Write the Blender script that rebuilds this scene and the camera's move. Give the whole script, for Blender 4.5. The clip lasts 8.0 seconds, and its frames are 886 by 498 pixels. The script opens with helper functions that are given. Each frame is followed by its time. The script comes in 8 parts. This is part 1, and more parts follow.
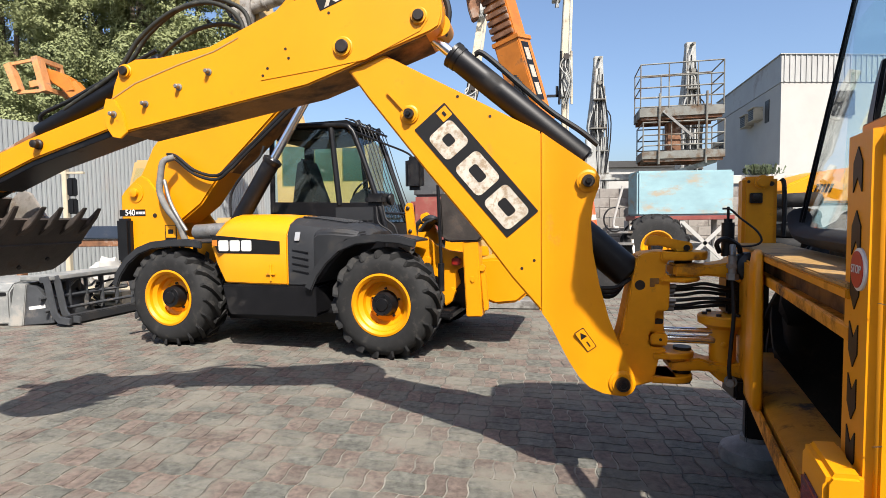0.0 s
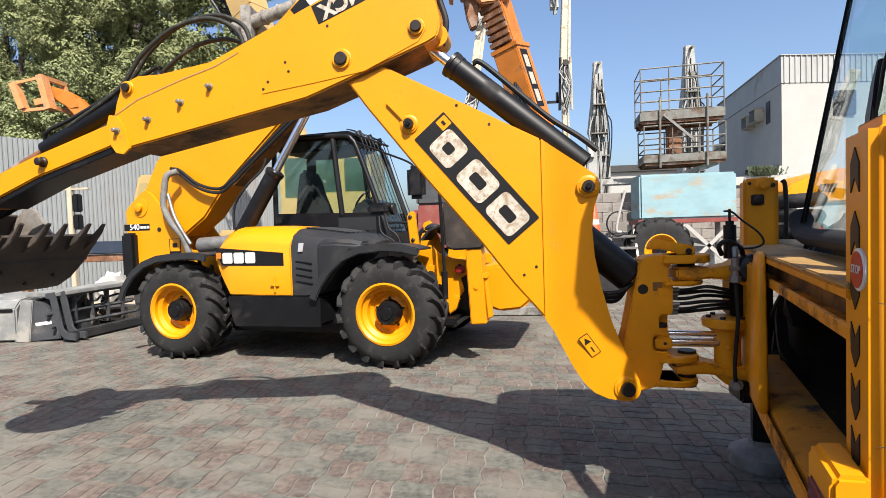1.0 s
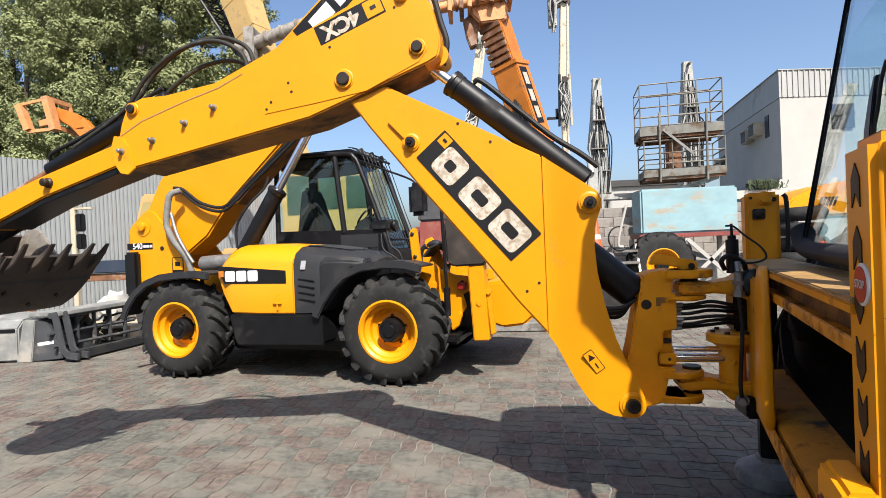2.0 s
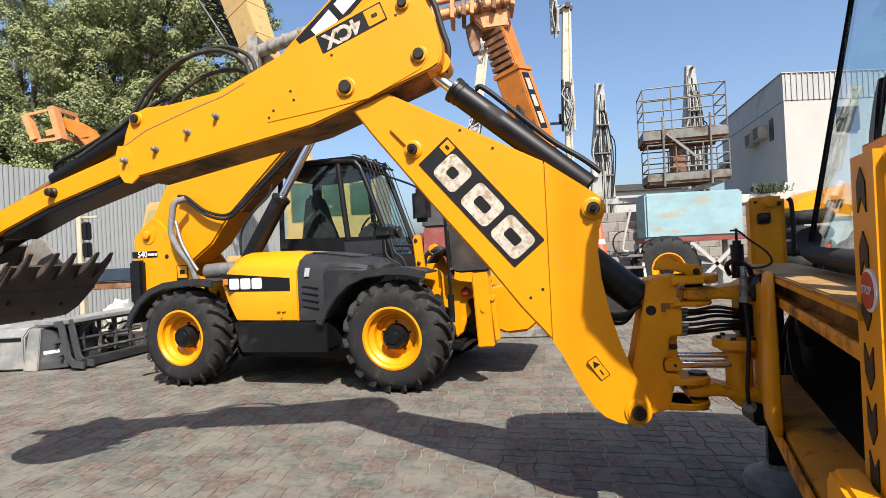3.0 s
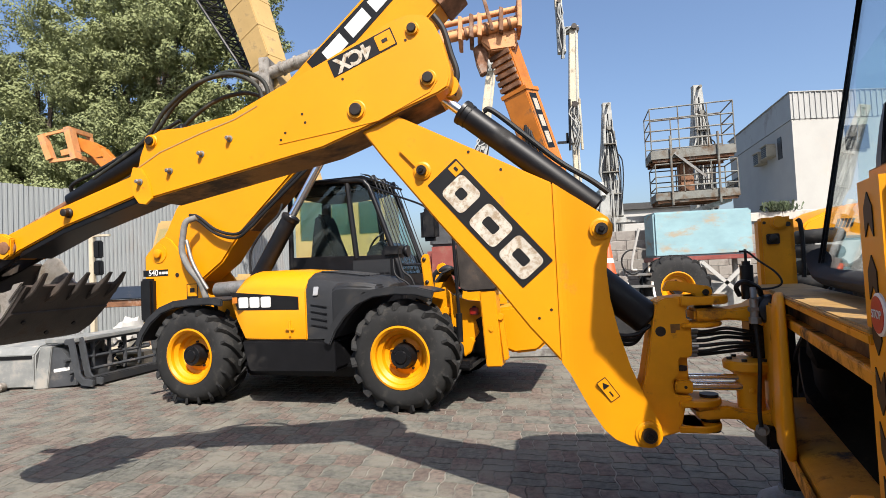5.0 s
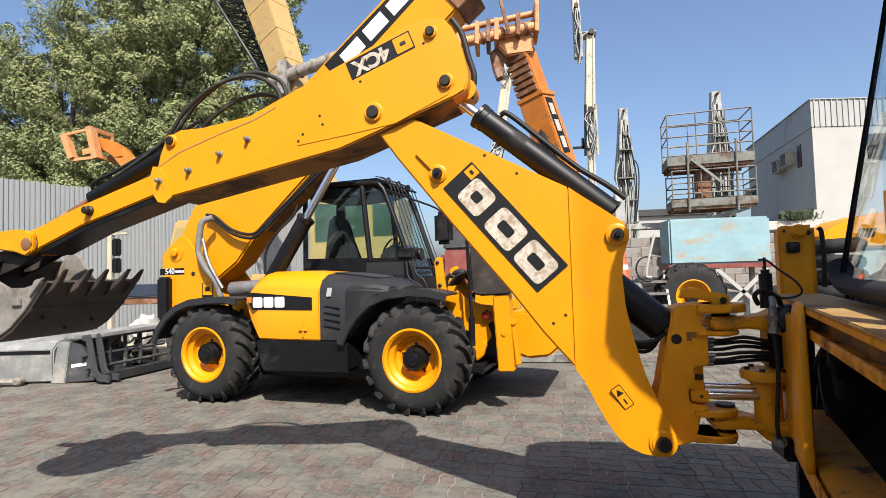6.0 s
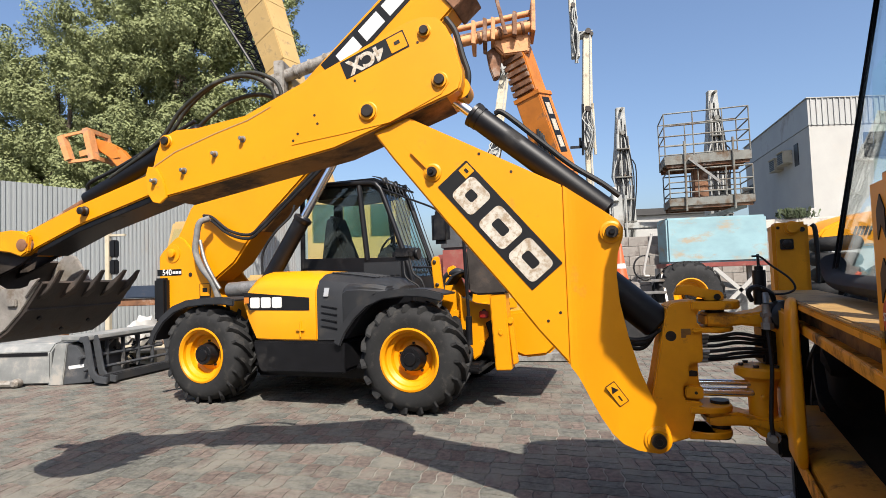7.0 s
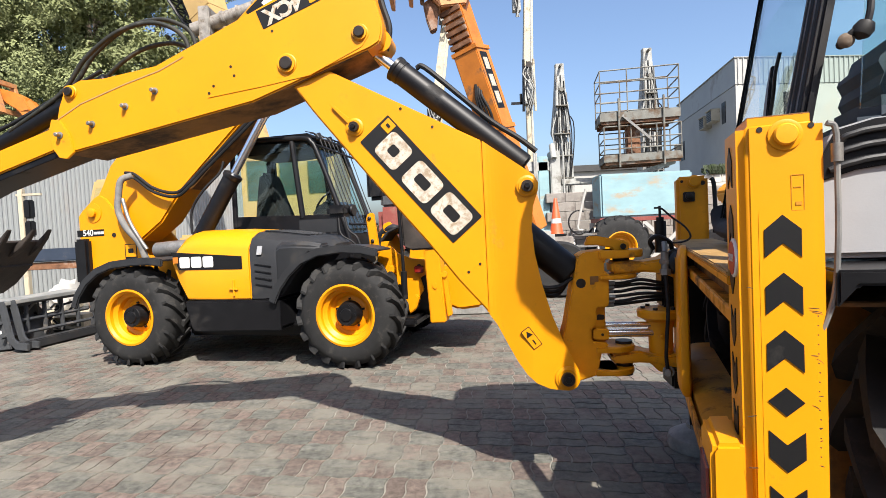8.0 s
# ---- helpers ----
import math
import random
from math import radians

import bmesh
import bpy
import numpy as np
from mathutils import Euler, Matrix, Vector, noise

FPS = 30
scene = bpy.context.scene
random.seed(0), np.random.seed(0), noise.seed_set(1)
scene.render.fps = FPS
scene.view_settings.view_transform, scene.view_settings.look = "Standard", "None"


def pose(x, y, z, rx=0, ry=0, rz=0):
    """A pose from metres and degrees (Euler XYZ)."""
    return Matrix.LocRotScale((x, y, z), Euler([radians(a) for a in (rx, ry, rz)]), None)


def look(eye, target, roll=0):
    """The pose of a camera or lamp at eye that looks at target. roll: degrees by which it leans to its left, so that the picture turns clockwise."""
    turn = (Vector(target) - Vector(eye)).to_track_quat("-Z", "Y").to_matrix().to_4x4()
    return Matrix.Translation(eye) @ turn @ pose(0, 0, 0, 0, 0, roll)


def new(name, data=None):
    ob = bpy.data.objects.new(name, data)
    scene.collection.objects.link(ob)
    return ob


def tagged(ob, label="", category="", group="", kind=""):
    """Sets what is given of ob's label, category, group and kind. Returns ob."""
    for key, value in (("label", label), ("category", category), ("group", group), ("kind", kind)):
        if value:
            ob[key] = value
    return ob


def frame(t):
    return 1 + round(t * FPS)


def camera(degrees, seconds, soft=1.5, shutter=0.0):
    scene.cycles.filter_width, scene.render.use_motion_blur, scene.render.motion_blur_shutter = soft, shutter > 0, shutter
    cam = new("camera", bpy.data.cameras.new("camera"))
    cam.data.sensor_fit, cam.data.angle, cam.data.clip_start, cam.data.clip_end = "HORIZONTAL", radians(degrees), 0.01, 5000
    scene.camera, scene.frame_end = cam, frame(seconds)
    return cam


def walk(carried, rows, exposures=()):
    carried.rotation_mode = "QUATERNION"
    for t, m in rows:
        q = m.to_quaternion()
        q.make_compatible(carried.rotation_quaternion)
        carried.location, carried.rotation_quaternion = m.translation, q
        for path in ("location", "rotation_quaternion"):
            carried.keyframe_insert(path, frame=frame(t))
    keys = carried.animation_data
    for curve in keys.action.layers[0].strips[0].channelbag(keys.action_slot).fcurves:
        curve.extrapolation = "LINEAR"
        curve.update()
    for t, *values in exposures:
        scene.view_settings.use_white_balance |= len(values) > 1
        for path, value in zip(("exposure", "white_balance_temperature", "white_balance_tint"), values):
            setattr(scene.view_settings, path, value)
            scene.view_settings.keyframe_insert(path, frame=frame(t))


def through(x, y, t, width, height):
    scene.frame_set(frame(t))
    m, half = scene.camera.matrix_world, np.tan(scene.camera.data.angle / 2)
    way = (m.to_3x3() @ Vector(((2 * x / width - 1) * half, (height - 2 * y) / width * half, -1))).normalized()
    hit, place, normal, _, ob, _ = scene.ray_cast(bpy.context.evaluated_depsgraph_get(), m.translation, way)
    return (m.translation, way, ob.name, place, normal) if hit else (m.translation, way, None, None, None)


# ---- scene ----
cam = camera(79.8, 8.0, soft=0.45)
PATH = [
    (0, (0.16, -0.092, 1.48), (0.065, 1.902, 1.371), -0.7),
    (0.5, (0.162, -0.094, 1.478), (0.052, 1.9, 1.381), -0.9),
    (1, (0.17, -0.099, 1.482), (0.061, 1.897, 1.403), -1.9),
    (1.5, (0.165, -0.107, 1.485), (0.059, 1.89, 1.44), -2.2),
    (3, (0.174, -0.096, 1.493), (0.045, 1.9, 1.497), -2.8),
    (3.5, (0.177, -0.095, 1.496), (0.049, 1.9, 1.506), -2.8),
    (4, (0.175, -0.103, 1.5), (0.025, 1.891, 1.53), -3.0),
    (5.5, (0.166, -0.115, 1.506), (0.002, 1.876, 1.592), -2.4),
    (6, (0.161, -0.113, 1.502), (-0.041, 1.875, 1.591), -1.7),
    (6.5, (0.168, -0.115, 1.5), (-0.036, 1.873, 1.589), -1.7),
    (7, (0.181, -0.117, 1.491), (-0.016, 1.872, 1.581), -2.0),
    (7.5, (0.201, -0.119, 1.478), (0.147, 1.88, 1.525), -2.0),
    (8, (0.307, -0.182, 1.468), (0.307, 1.816, 1.389), -2.8),
]
walk(cam, [(t, look(e, g, r)) for t, e, g, r in PATH],
     exposures=[(t, e, 6620, 11) for t, e in ((0.0, 0.92), (1.5, 0.90), (3.5, 0.85), (5.5, 0.82), (7.0, 0.80), (7.5, 0.95), (8.0, 1.04))])

# ---- world, sun ----
SUN_WAY = Vector((-0.29, 0.79, -1.0)).normalized()
world = bpy.data.worlds.new("sky")
scene.world = world
world.use_nodes = True
wn = world.node_tree.nodes
sky = wn.new("ShaderNodeTexSky")
sky.sky_type, sky.sun_disc = "NISHITA", False
sky.sun_elevation = math.asin(-SUN_WAY.z)
sky.sun_rotation = math.atan2(-SUN_WAY.x, -SUN_WAY.y)
sky.dust_density, sky.air_density, sky.ozone_density, sky.altitude = 3.2, 1.0, 4.5, 10
wn["Background"].inputs["Strength"].default_value = 0.117
world.node_tree.links.new(sky.outputs[0], wn["Background"].inputs["Color"])
sun = new("sun", bpy.data.lights.new("sun", "SUN"))
sun.data.energy, sun.data.angle, sun.data.color = 5.0, radians(0.53), (1.0, 0.955, 0.88)
sun.matrix_world = look((0, 0, 30), Vector((0, 0, 30)) + SUN_WAY)


# ---- materials ----
def material(name, base, rough=0.5, metal=0.0, vary=0.12, scale=6.0, fine=60.0, bump=0.05, dirt=None, dirt_amount=0.0,
             dirt_scale=3.0, coat=0.0, spec=0.5, per="none", per_amount=0.0, stretch=(1, 1, 1), space="Object", through=0.0):
    """A surface with large and fine variation, patches of dirt and fine relief. per: 'object' or 'island' varies each piece."""
    m = bpy.data.materials.new(name)
    m.use_nodes = True
    nt = m.node_tree
    n, l = nt.nodes, nt.links
    bsdf = n["Principled BSDF"]
    tc = n.new("ShaderNodeTexCoord")
    mp = n.new("ShaderNodeMapping")
    mp.inputs["Scale"].default_value = stretch
    if space == "World":
        l.new(n.new("ShaderNodeNewGeometry").outputs["Position"], mp.inputs[0])
    else:
        l.new(tc.outputs[space], mp.inputs[0])

    def noise_at(s, detail=5.0, rough_=0.6):
        t = n.new("ShaderNodeTexNoise")
        t.inputs["Scale"].default_value, t.inputs["Detail"].default_value, t.inputs["Roughness"].default_value = s, detail, rough_
        l.new(mp.outputs[0], t.inputs["Vector"])
        return t

    def mix(a, b, fac, mode="MIX"):
        x = n.new("ShaderNodeMix")
        x.data_type, x.blend_type = "RGBA", mode
        for sock, v in ((x.inputs[6], a), (x.inputs[7], b)):
            if isinstance(v, tuple):
                sock.default_value = (*v, 1)
            else:
                l.new(v, sock)
        if isinstance(fac, float):
            x.inputs[0].default_value = fac
        else:
            l.new(fac, x.inputs[0])
        return x.outputs[2]

    def ramp(src, lo, hi):
        r = n.new("ShaderNodeMapRange")
        r.inputs[1].default_value, r.inputs[2].default_value = lo, hi
        l.new(src, r.inputs[0])
        return r.outputs[0]

    big, small = noise_at(scale), noise_at(fine, 3.0)
    dark = tuple(c * (1 - vary * 1.6) for c in base)
    light = tuple(min(1, c * (1 + vary)) for c in base)
    col = mix(dark, light, ramp(big.outputs[0], 0.3, 0.7))
    col = mix(col, tuple(c * (1 - vary) for c in base), ramp(small.outputs[0], 0.55, 0.8))
    if per != "none":
        if per == "object":
            oi = n.new("ShaderNodeObjectInfo")
            rnd = oi.outputs["Random"]
        else:
            g = n.new("ShaderNodeNewGeometry")
            rnd = g.outputs["Random Per Island"]
        hv = n.new("ShaderNodeHueSaturation")
        vr = n.new("ShaderNodeMapRange")
        vr.inputs[3].default_value, vr.inputs[4].default_value = 1 - per_amount, 1 + per_amount
        l.new(rnd, vr.inputs[0])
        l.new(vr.outputs[0], hv.inputs["Value"])
        l.new(col, hv.inputs["Color"])
        col = hv.outputs[0]
    rough_out = None
    if dirt is not None:
        d = noise_at(dirt_scale, 8.0, 0.68)
        fac = ramp(d.outputs[0], 0.62 - dirt_amount * 0.3, 0.72 - dirt_amount * 0.2)
        col = mix(col, dirt, fac)
        rr = n.new("ShaderNodeMapRange")
        rr.inputs[3].default_value, rr.inputs[4].default_value = rough, min(1.0, rough + 0.35)
        l.new(fac, rr.inputs[0])
        rough_out = rr.outputs[0]
    l.new(col, bsdf.inputs["Base Color"])
    if rough_out:
        l.new(rough_out, bsdf.inputs["Roughness"])
    else:
        bsdf.inputs["Roughness"].default_value = rough
    bsdf.inputs["Metallic"].default_value = metal
    bsdf.inputs["Coat Weight"].default_value = coat
    bsdf.inputs["Coat Roughness"].default_value = 0.115
    bsdf.inputs["Specular IOR Level"].default_value = spec
    if through:
        tl, mx = n.new("ShaderNodeBsdfTranslucent"), n.new("ShaderNodeMixShader")
        l.new(col, tl.inputs[0])
        mx.inputs[0].default_value = through
        l.new(bsdf.outputs[0], mx.inputs[1])
        l.new(tl.outputs[0], mx.inputs[2])
        l.new(mx.outputs[0], n["Material Output"].inputs[0])
    if bump:
        b = n.new("ShaderNodeBump")
        b.inputs["Strength"].default_value, b.inputs["Distance"].default_value = bump, 0.01
        l.new(small.outputs[0], b.inputs["Height"])
        l.new(b.outputs[0], bsdf.inputs["Normal"])
    return m


def glass(name, tint, rough=0.02):
    m = bpy.data.materials.new(name)
    m.use_nodes = True
    n, l = m.node_tree.nodes, m.node_tree.links
    n.remove(n["Principled BSDF"])
    tr, gl, mx, lw = n.new("ShaderNodeBsdfTransparent"), n.new("ShaderNodeBsdfGlossy"), n.new("ShaderNodeMixShader"), n.new("ShaderNodeLayerWeight")
    pw, ma = n.new("ShaderNodeMath"), n.new("ShaderNodeMath")
    tr.inputs[0].default_value = (*tint, 1)
    gl.inputs["Roughness"].default_value = rough
    lw.inputs["Blend"].default_value = 0.5
    pw.operation, ma.operation = "POWER", "MULTIPLY_ADD"
    pw.inputs[1].default_value, ma.inputs[1].default_value, ma.inputs[2].default_value = 5.0, 0.9, 0.045
    l.new(lw.outputs["Facing"], pw.inputs[0])
    l.new(pw.outputs[0], ma.inputs[0])
    l.new(ma.outputs[0], mx.inputs[0])
    l.new(tr.outputs[0], mx.inputs[1])
    l.new(gl.outputs[0], mx.inputs[2])
    l.new(mx.outputs[0], n["Material Output"].inputs[0])
    return m


YELLOW = material("yellow_paint", (0.64, 0.246, 0.0012), 0.42, vary=0.04, scale=2.5, fine=180, bump=0.03, dirt=(0.50, 0.20, 0.006), dirt_amount=0.0, dirt_scale=7, spec=0.35)
YELLOW_WORN = material("worn_yellow_paint", (0.66, 0.262, 0.002), 0.5, vary=0.1, scale=5, fine=120, bump=0.06, dirt=(0.2, 0.09, 0.02), dirt_amount=0.12, dirt_scale=7, spec=0.35)
YELLOW_DUSTY = material("dusty_yellow_deck", (0.364, 0.21, 0.063), 0.65, vary=0.2, scale=5, fine=90, bump=0.08, dirt=(0.14, 0.105, 0.07), dirt_amount=0.45, dirt_scale=5)
# Brown: yellow darkened for shaded undersides and recesses, with dirt patches.
BROWN = material("shade_brown_paint", (0.21, 0.091, 0.014), 0.6, vary=0.25, scale=5, fine=80, bump=0.08, dirt=(0.049, 0.0315, 0.021), dirt_amount=0.5)
BRIGHT = material("bright_yellow_paint", (0.63, 0.25, 0.0014), 0.36, vary=0.04, scale=2, fine=180, bump=0.02, coat=0.15, spec=0.4)
ORANGE = material("faded_orange_paint", (0.47, 0.15, 0.016), 0.5, vary=0.15, scale=3, fine=90, bump=0.05, dirt=(0.175, 0.084, 0.035), dirt_amount=0.18)
BLACK = material("black_paint", (0.006, 0.006, 0.007), 0.38, vary=0.2, scale=6, fine=120, bump=0.04, dirt=(0.014, 0.0125, 0.0115), dirt_amount=0.2, spec=0.3)
BLACK_GLOSS = material("satin_black_tube", (0.0045, 0.0045, 0.0055), 0.45, vary=0.2, scale=8, fine=150, bump=0.02, dirt=(0.016, 0.0145, 0.013), dirt_amount=0.15, spec=0.28)
PLASTIC = material("dark_grey_plastic", (0.021, 0.022, 0.024), 0.5, vary=0.12, scale=4, fine=200, bump=0.05, dirt=(0.035, 0.032, 0.029), dirt_amount=0.2, spec=0.3)
RUBBER = material("tyre_rubber", (0.0165, 0.0165, 0.0165), 0.78, vary=0.25, scale=4, fine=90, bump=0.10, dirt=(0.042, 0.039, 0.035), dirt_amount=0.25, dirt_scale=9, spec=0.3)
HOSE = material("hose_rubber", (0.0105, 0.0105, 0.0112), 0.6, vary=0.2, scale=20, fine=200, bump=0.05, spec=0.3)
CHROME = material("chrome_rod", (0.88, 0.89, 0.92), 0.22, metal=1.0, vary=0.03, scale=4, fine=120, bump=0.01)
STEEL = material("bare_steel", (0.238, 0.231, 0.217), 0.5, metal=0.7, vary=0.2, scale=10, fine=120, bump=0.06, dirt=(0.14, 0.105, 0.077), dirt_amount=0.3)
PIN = material("dark_pin_steel", (0.03, 0.024, 0.02), 0.5, metal=0.5, vary=0.25, scale=20, fine=150, bump=0.05)
BUCKET = material("scuffed_bucket_steel", (0.252, 0.231, 0.203), 0.55, metal=0.25, vary=0.25, scale=7, fine=60, bump=0.15, dirt=(0.14, 0.112, 0.084), dirt_amount=0.4, dirt_scale=6)
BUCKET_DARK = material("worn_dark_bucket_steel", (0.042, 0.034, 0.029), 0.6, metal=0.3, vary=0.3, scale=5, fine=60, bump=0.15, dirt=(0.075, 0.055, 0.042), dirt_amount=0.3, dirt_scale=5)
RUST = material("rusty_steel", (0.19, 0.085, 0.04), 0.8, vary=0.35, scale=6, fine=70, bump=0.15, dirt=(0.252, 0.21, 0.175), dirt_amount=0.35)
DECAL_DARK = material("charcoal_decal", (0.005, 0.005, 0.0055), 0.55, vary=0.15, scale=9, fine=150, bump=0.02, dirt=(0.04, 0.036, 0.03), dirt_amount=0.05, spec=0.3)
DECAL_WORN = material("cracked_cream_decal", (0.462, 0.42, 0.35), 0.6, vary=0.12, scale=18, fine=90, bump=0.06, dirt=(0.28, 0.21, 0.14), dirt_amount=0.55, dirt_scale=32)
DECAL_WHITE = material("white_decal", (0.56, 0.553, 0.532), 0.45, vary=0.05, scale=10, fine=120, bump=0.02)
DECAL_YELLOW = material("yellow_paint", (0.64, 0.246, 0.0012), 0.42, vary=0.04, scale=2.5, fine=180, bump=0.03, dirt=(0.34, 0.125, 0.006), dirt_amount=0.02, dirt_scale=4, spec=0.35)
DECAL_RED = material("red_disc_paint", (0.385, 0.021, 0.014), 0.45, vary=0.1, scale=20, fine=150, bump=0.02)
GLASS = glass("clear_cab_glass", (0.93, 0.97, 0.97))
GLASS_GREEN = glass("green_tinted_glass", (0.88, 0.955, 0.93))
LENS_RED = material("red_lamp_lens", (0.196, 0.0105, 0.007), 0.2, vary=0.1, scale=30, fine=200, bump=0.03, coat=0.5)
GREY_PANEL = material("grey_fender_plastic", (0.27, 0.278, 0.29), 0.5, vary=0.08, scale=3, fine=150, bump=0.03, dirt=(0.21, 0.189, 0.168), dirt_amount=0.2)
CONCRETE = material("foot_pad_concrete_grey", (0.21, 0.205, 0.19), 0.85, vary=0.25, scale=9, fine=70, bump=0.2, dirt=(0.07, 0.062, 0.055), dirt_amount=0.45)
SEAT = material("dark_seat_fabric", (0.0112, 0.0112, 0.0126), 0.85, vary=0.2, scale=12, fine=200, bump=0.08)
SHEET = material("grey_corrugated_steel", (0.225, 0.238, 0.238), 0.55, metal=0.0, vary=0.06, scale=0.8, fine=40, bump=0.03, dirt=(0.21, 0.196, 0.182), dirt_amount=0.25, dirt_scale=0.8, stretch=(1, 1, 0.3), space="World")
BEIGE = material("beige_machine_paint", (0.40, 0.265, 0.10), 0.5, vary=0.1, scale=1.5, fine=60, bump=0.03, dirt=(0.231, 0.168, 0.091), dirt_amount=0.25)
CREAM = material("cream_machine_paint", (0.44, 0.385, 0.28), 0.5, vary=0.1, scale=1.5, fine=60, bump=0.03, dirt=(0.252, 0.21, 0.154), dirt_amount=0.3)
GREYARM = material("weathered_grey_paint", (0.36, 0.365, 0.345), 0.6, vary=0.25, scale=2, fine=40, bump=0.06, dirt=(0.19, 0.18, 0.16), dirt_amount=0.4, dirt_scale=2)
TEAL = material("pale_blue_tank_paint", (0.21, 0.336, 0.364), 0.6, vary=0.12, scale=1.2, fine=40, bump=0.05, dirt=(0.294, 0.259, 0.196), dirt_amount=0.3, dirt_scale=1.6, stretch=(1, 1, 2.2))
WALL_WHITE = material("white_plaster", (0.36, 0.35, 0.325), 0.85, vary=0.06, scale=0.5, fine=20, bump=0.05, dirt=(0.385, 0.35, 0.308), dirt_amount=0.25, dirt_scale=0.4)
CLADDING = material("grey_profiled_cladding", (0.322, 0.322, 0.308), 0.6, vary=0.08, scale=0.5, fine=20, bump=0.03, dirt=(0.252, 0.238, 0.224), dirt_amount=0.25, dirt_scale=0.5)
BLOCKS = material("grey_concrete_block", (0.231, 0.21, 0.189), 0.9, vary=0.15, scale=2, fine=40, bump=0.15, dirt=(0.154, 0.133, 0.119), dirt_amount=0.35, per="object", per_amount=0.15)
PLANK_WHITE = material("pale_painted_block", (0.462, 0.434, 0.385), 0.85, vary=0.1, scale=2, fine=40, bump=0.1, dirt=(0.315, 0.273, 0.224), dirt_amount=0.3, per="object", per_amount=0.1)
ROOF_DARK = material("dark_sheet_roof", (0.035, 0.0336, 0.0322), 0.7, vary=0.2, scale=1, fine=20, bump=0.05)
CONE = material("orange_cone_plastic", (0.56, 0.084, 0.021), 0.5, vary=0.1, scale=6, fine=60, bump=0.03)
RED = material("faded_red_paint", (0.20, 0.045, 0.035), 0.55, vary=0.15, scale=3, fine=60, bump=0.04, dirt=(0.175, 0.098, 0.07), dirt_amount=0.3)
LEAF = material("grey_green_leaf", (0.225, 0.25, 0.115), 0.6, vary=0.14, scale=0.6, fine=4, bump=0.0, per="island", per_amount=0.09, space="World", through=0.12, spec=0.15)
BARK = material("grey_brown_bark", (0.098, 0.0735, 0.0525), 0.9, vary=0.3, scale=4, fine=40, bump=0.3)
BLUE_BEAM = material("navy_trailer_paint", (0.0245, 0.035, 0.056), 0.45, vary=0.15, scale=3, fine=60, bump=0.03, dirt=(0.098, 0.084, 0.07), dirt_amount=0.25)
GREY_STEEL = material("scuffed_grey_attachment", (0.20, 0.205, 0.196), 0.6, vary=0.2, scale=3, fine=50, bump=0.06, dirt=(0.294, 0.273, 0.238), dirt_amount=0.4, dirt_scale=3)
SAND = material("pale_joint_sand", (0.215, 0.203, 0.172), 0.95, vary=0.25, scale=2.5, fine=120, bump=0.2, dirt=(0.055, 0.05, 0.045), dirt_amount=0.62, dirt_scale=0.8, space="World")
PAVER = dict(rough=0.9, vary=0.34, scale=21, fine=140, bump=0.8, dirt=(0.158, 0.147, 0.12), dirt_amount=0.52, dirt_scale=2.0, per_amount=0.17, space="World")
PAVER_GREY = material("grey_paver", (0.110, 0.109, 0.092), per="object", **PAVER)
PAVER_RED = material("red_paver", (0.130, 0.099, 0.081), per="object", **PAVER)
PAVER_GREY_FAR = material("grey_paver_field", (0.110, 0.109, 0.092), per="island", **PAVER)
PAVER_RED_FAR = material("red_paver_field", (0.130, 0.099, 0.081), per="island", **PAVER)
RAIL = material("grime_streaked_rail_paint", (0.60, 0.235, 0.004), 0.5, vary=0.12, scale=6, fine=110, bump=0.06, dirt=(0.05, 0.03, 0.016), dirt_amount=0.34, dirt_scale=4.5, spec=0.35)
# Ochre: yellow toned down for the step's shade, plus some dirt patches.
DIM_OCHRE = material("dim_ochre_step", (0.42, 0.175, 0.010), 0.6, vary=0.2, scale=6, fine=90, bump=0.08, dirt=(0.05, 0.035, 0.025), dirt_amount=0.14, dirt_scale=5, spec=0.3)
FADED = material("pale_faded_orange", (0.58, 0.25, 0.09), 0.6, vary=0.2, scale=3, fine=60, bump=0.06, dirt=(0.30, 0.17, 0.10), dirt_amount=0.35, dirt_scale=3)
WINDOW_GREEN = material("pale_green_backing", (0.30, 0.46, 0.40), 0.4, vary=0.15, scale=2, fine=40, bump=0.02)
# Seat fabric with the blue of the window reflections mixed into its colour.
SEAT_BLUE = material("reflection_blue_seat", (0.035, 0.048, 0.066), 0.8, vary=0.2, scale=8, fine=200, bump=0.06)
DARK_STEEL = material("dark_attachment_steel", (0.045, 0.048, 0.052), 0.55, vary=0.2, scale=4, fine=80, bump=0.05, dirt=(0.14, 0.125, 0.11), dirt_amount=0.25)
SCRATCH = material("bare_scratched_metal", (0.05, 0.028, 0.014), 0.7, vary=0.2, scale=40, fine=200, bump=0.0)
ADDED_WALL = material("plain_cement_wall", (0.26, 0.25, 0.235), 0.9, vary=0.1, scale=0.6, fine=20, bump=0.08, dirt=(0.2, 0.185, 0.165), dirt_amount=0.35, dirt_scale=0.5, space="World")
RIBBED = material("dusty_ribbed_hose", (0.022, 0.023, 0.019), 0.65, vary=0.25, scale=20, fine=200, bump=0.05, dirt=(0.06, 0.058, 0.048), dirt_amount=0.3, dirt_scale=9, spec=0.3)
PLATFORM = material("weathered_platform_steel", (0.15, 0.148, 0.13), 0.65, vary=0.2, scale=2, fine=40, bump=0.06, dirt=(0.10, 0.065, 0.04), dirt_amount=0.45, dirt_scale=2.5)
DARK_LEAF = material("dark_weed_leaf", (0.05, 0.07, 0.03), 0.6, vary=0.25, scale=2, fine=20, bump=0.0, per="island", per_amount=0.4, through=0.2)
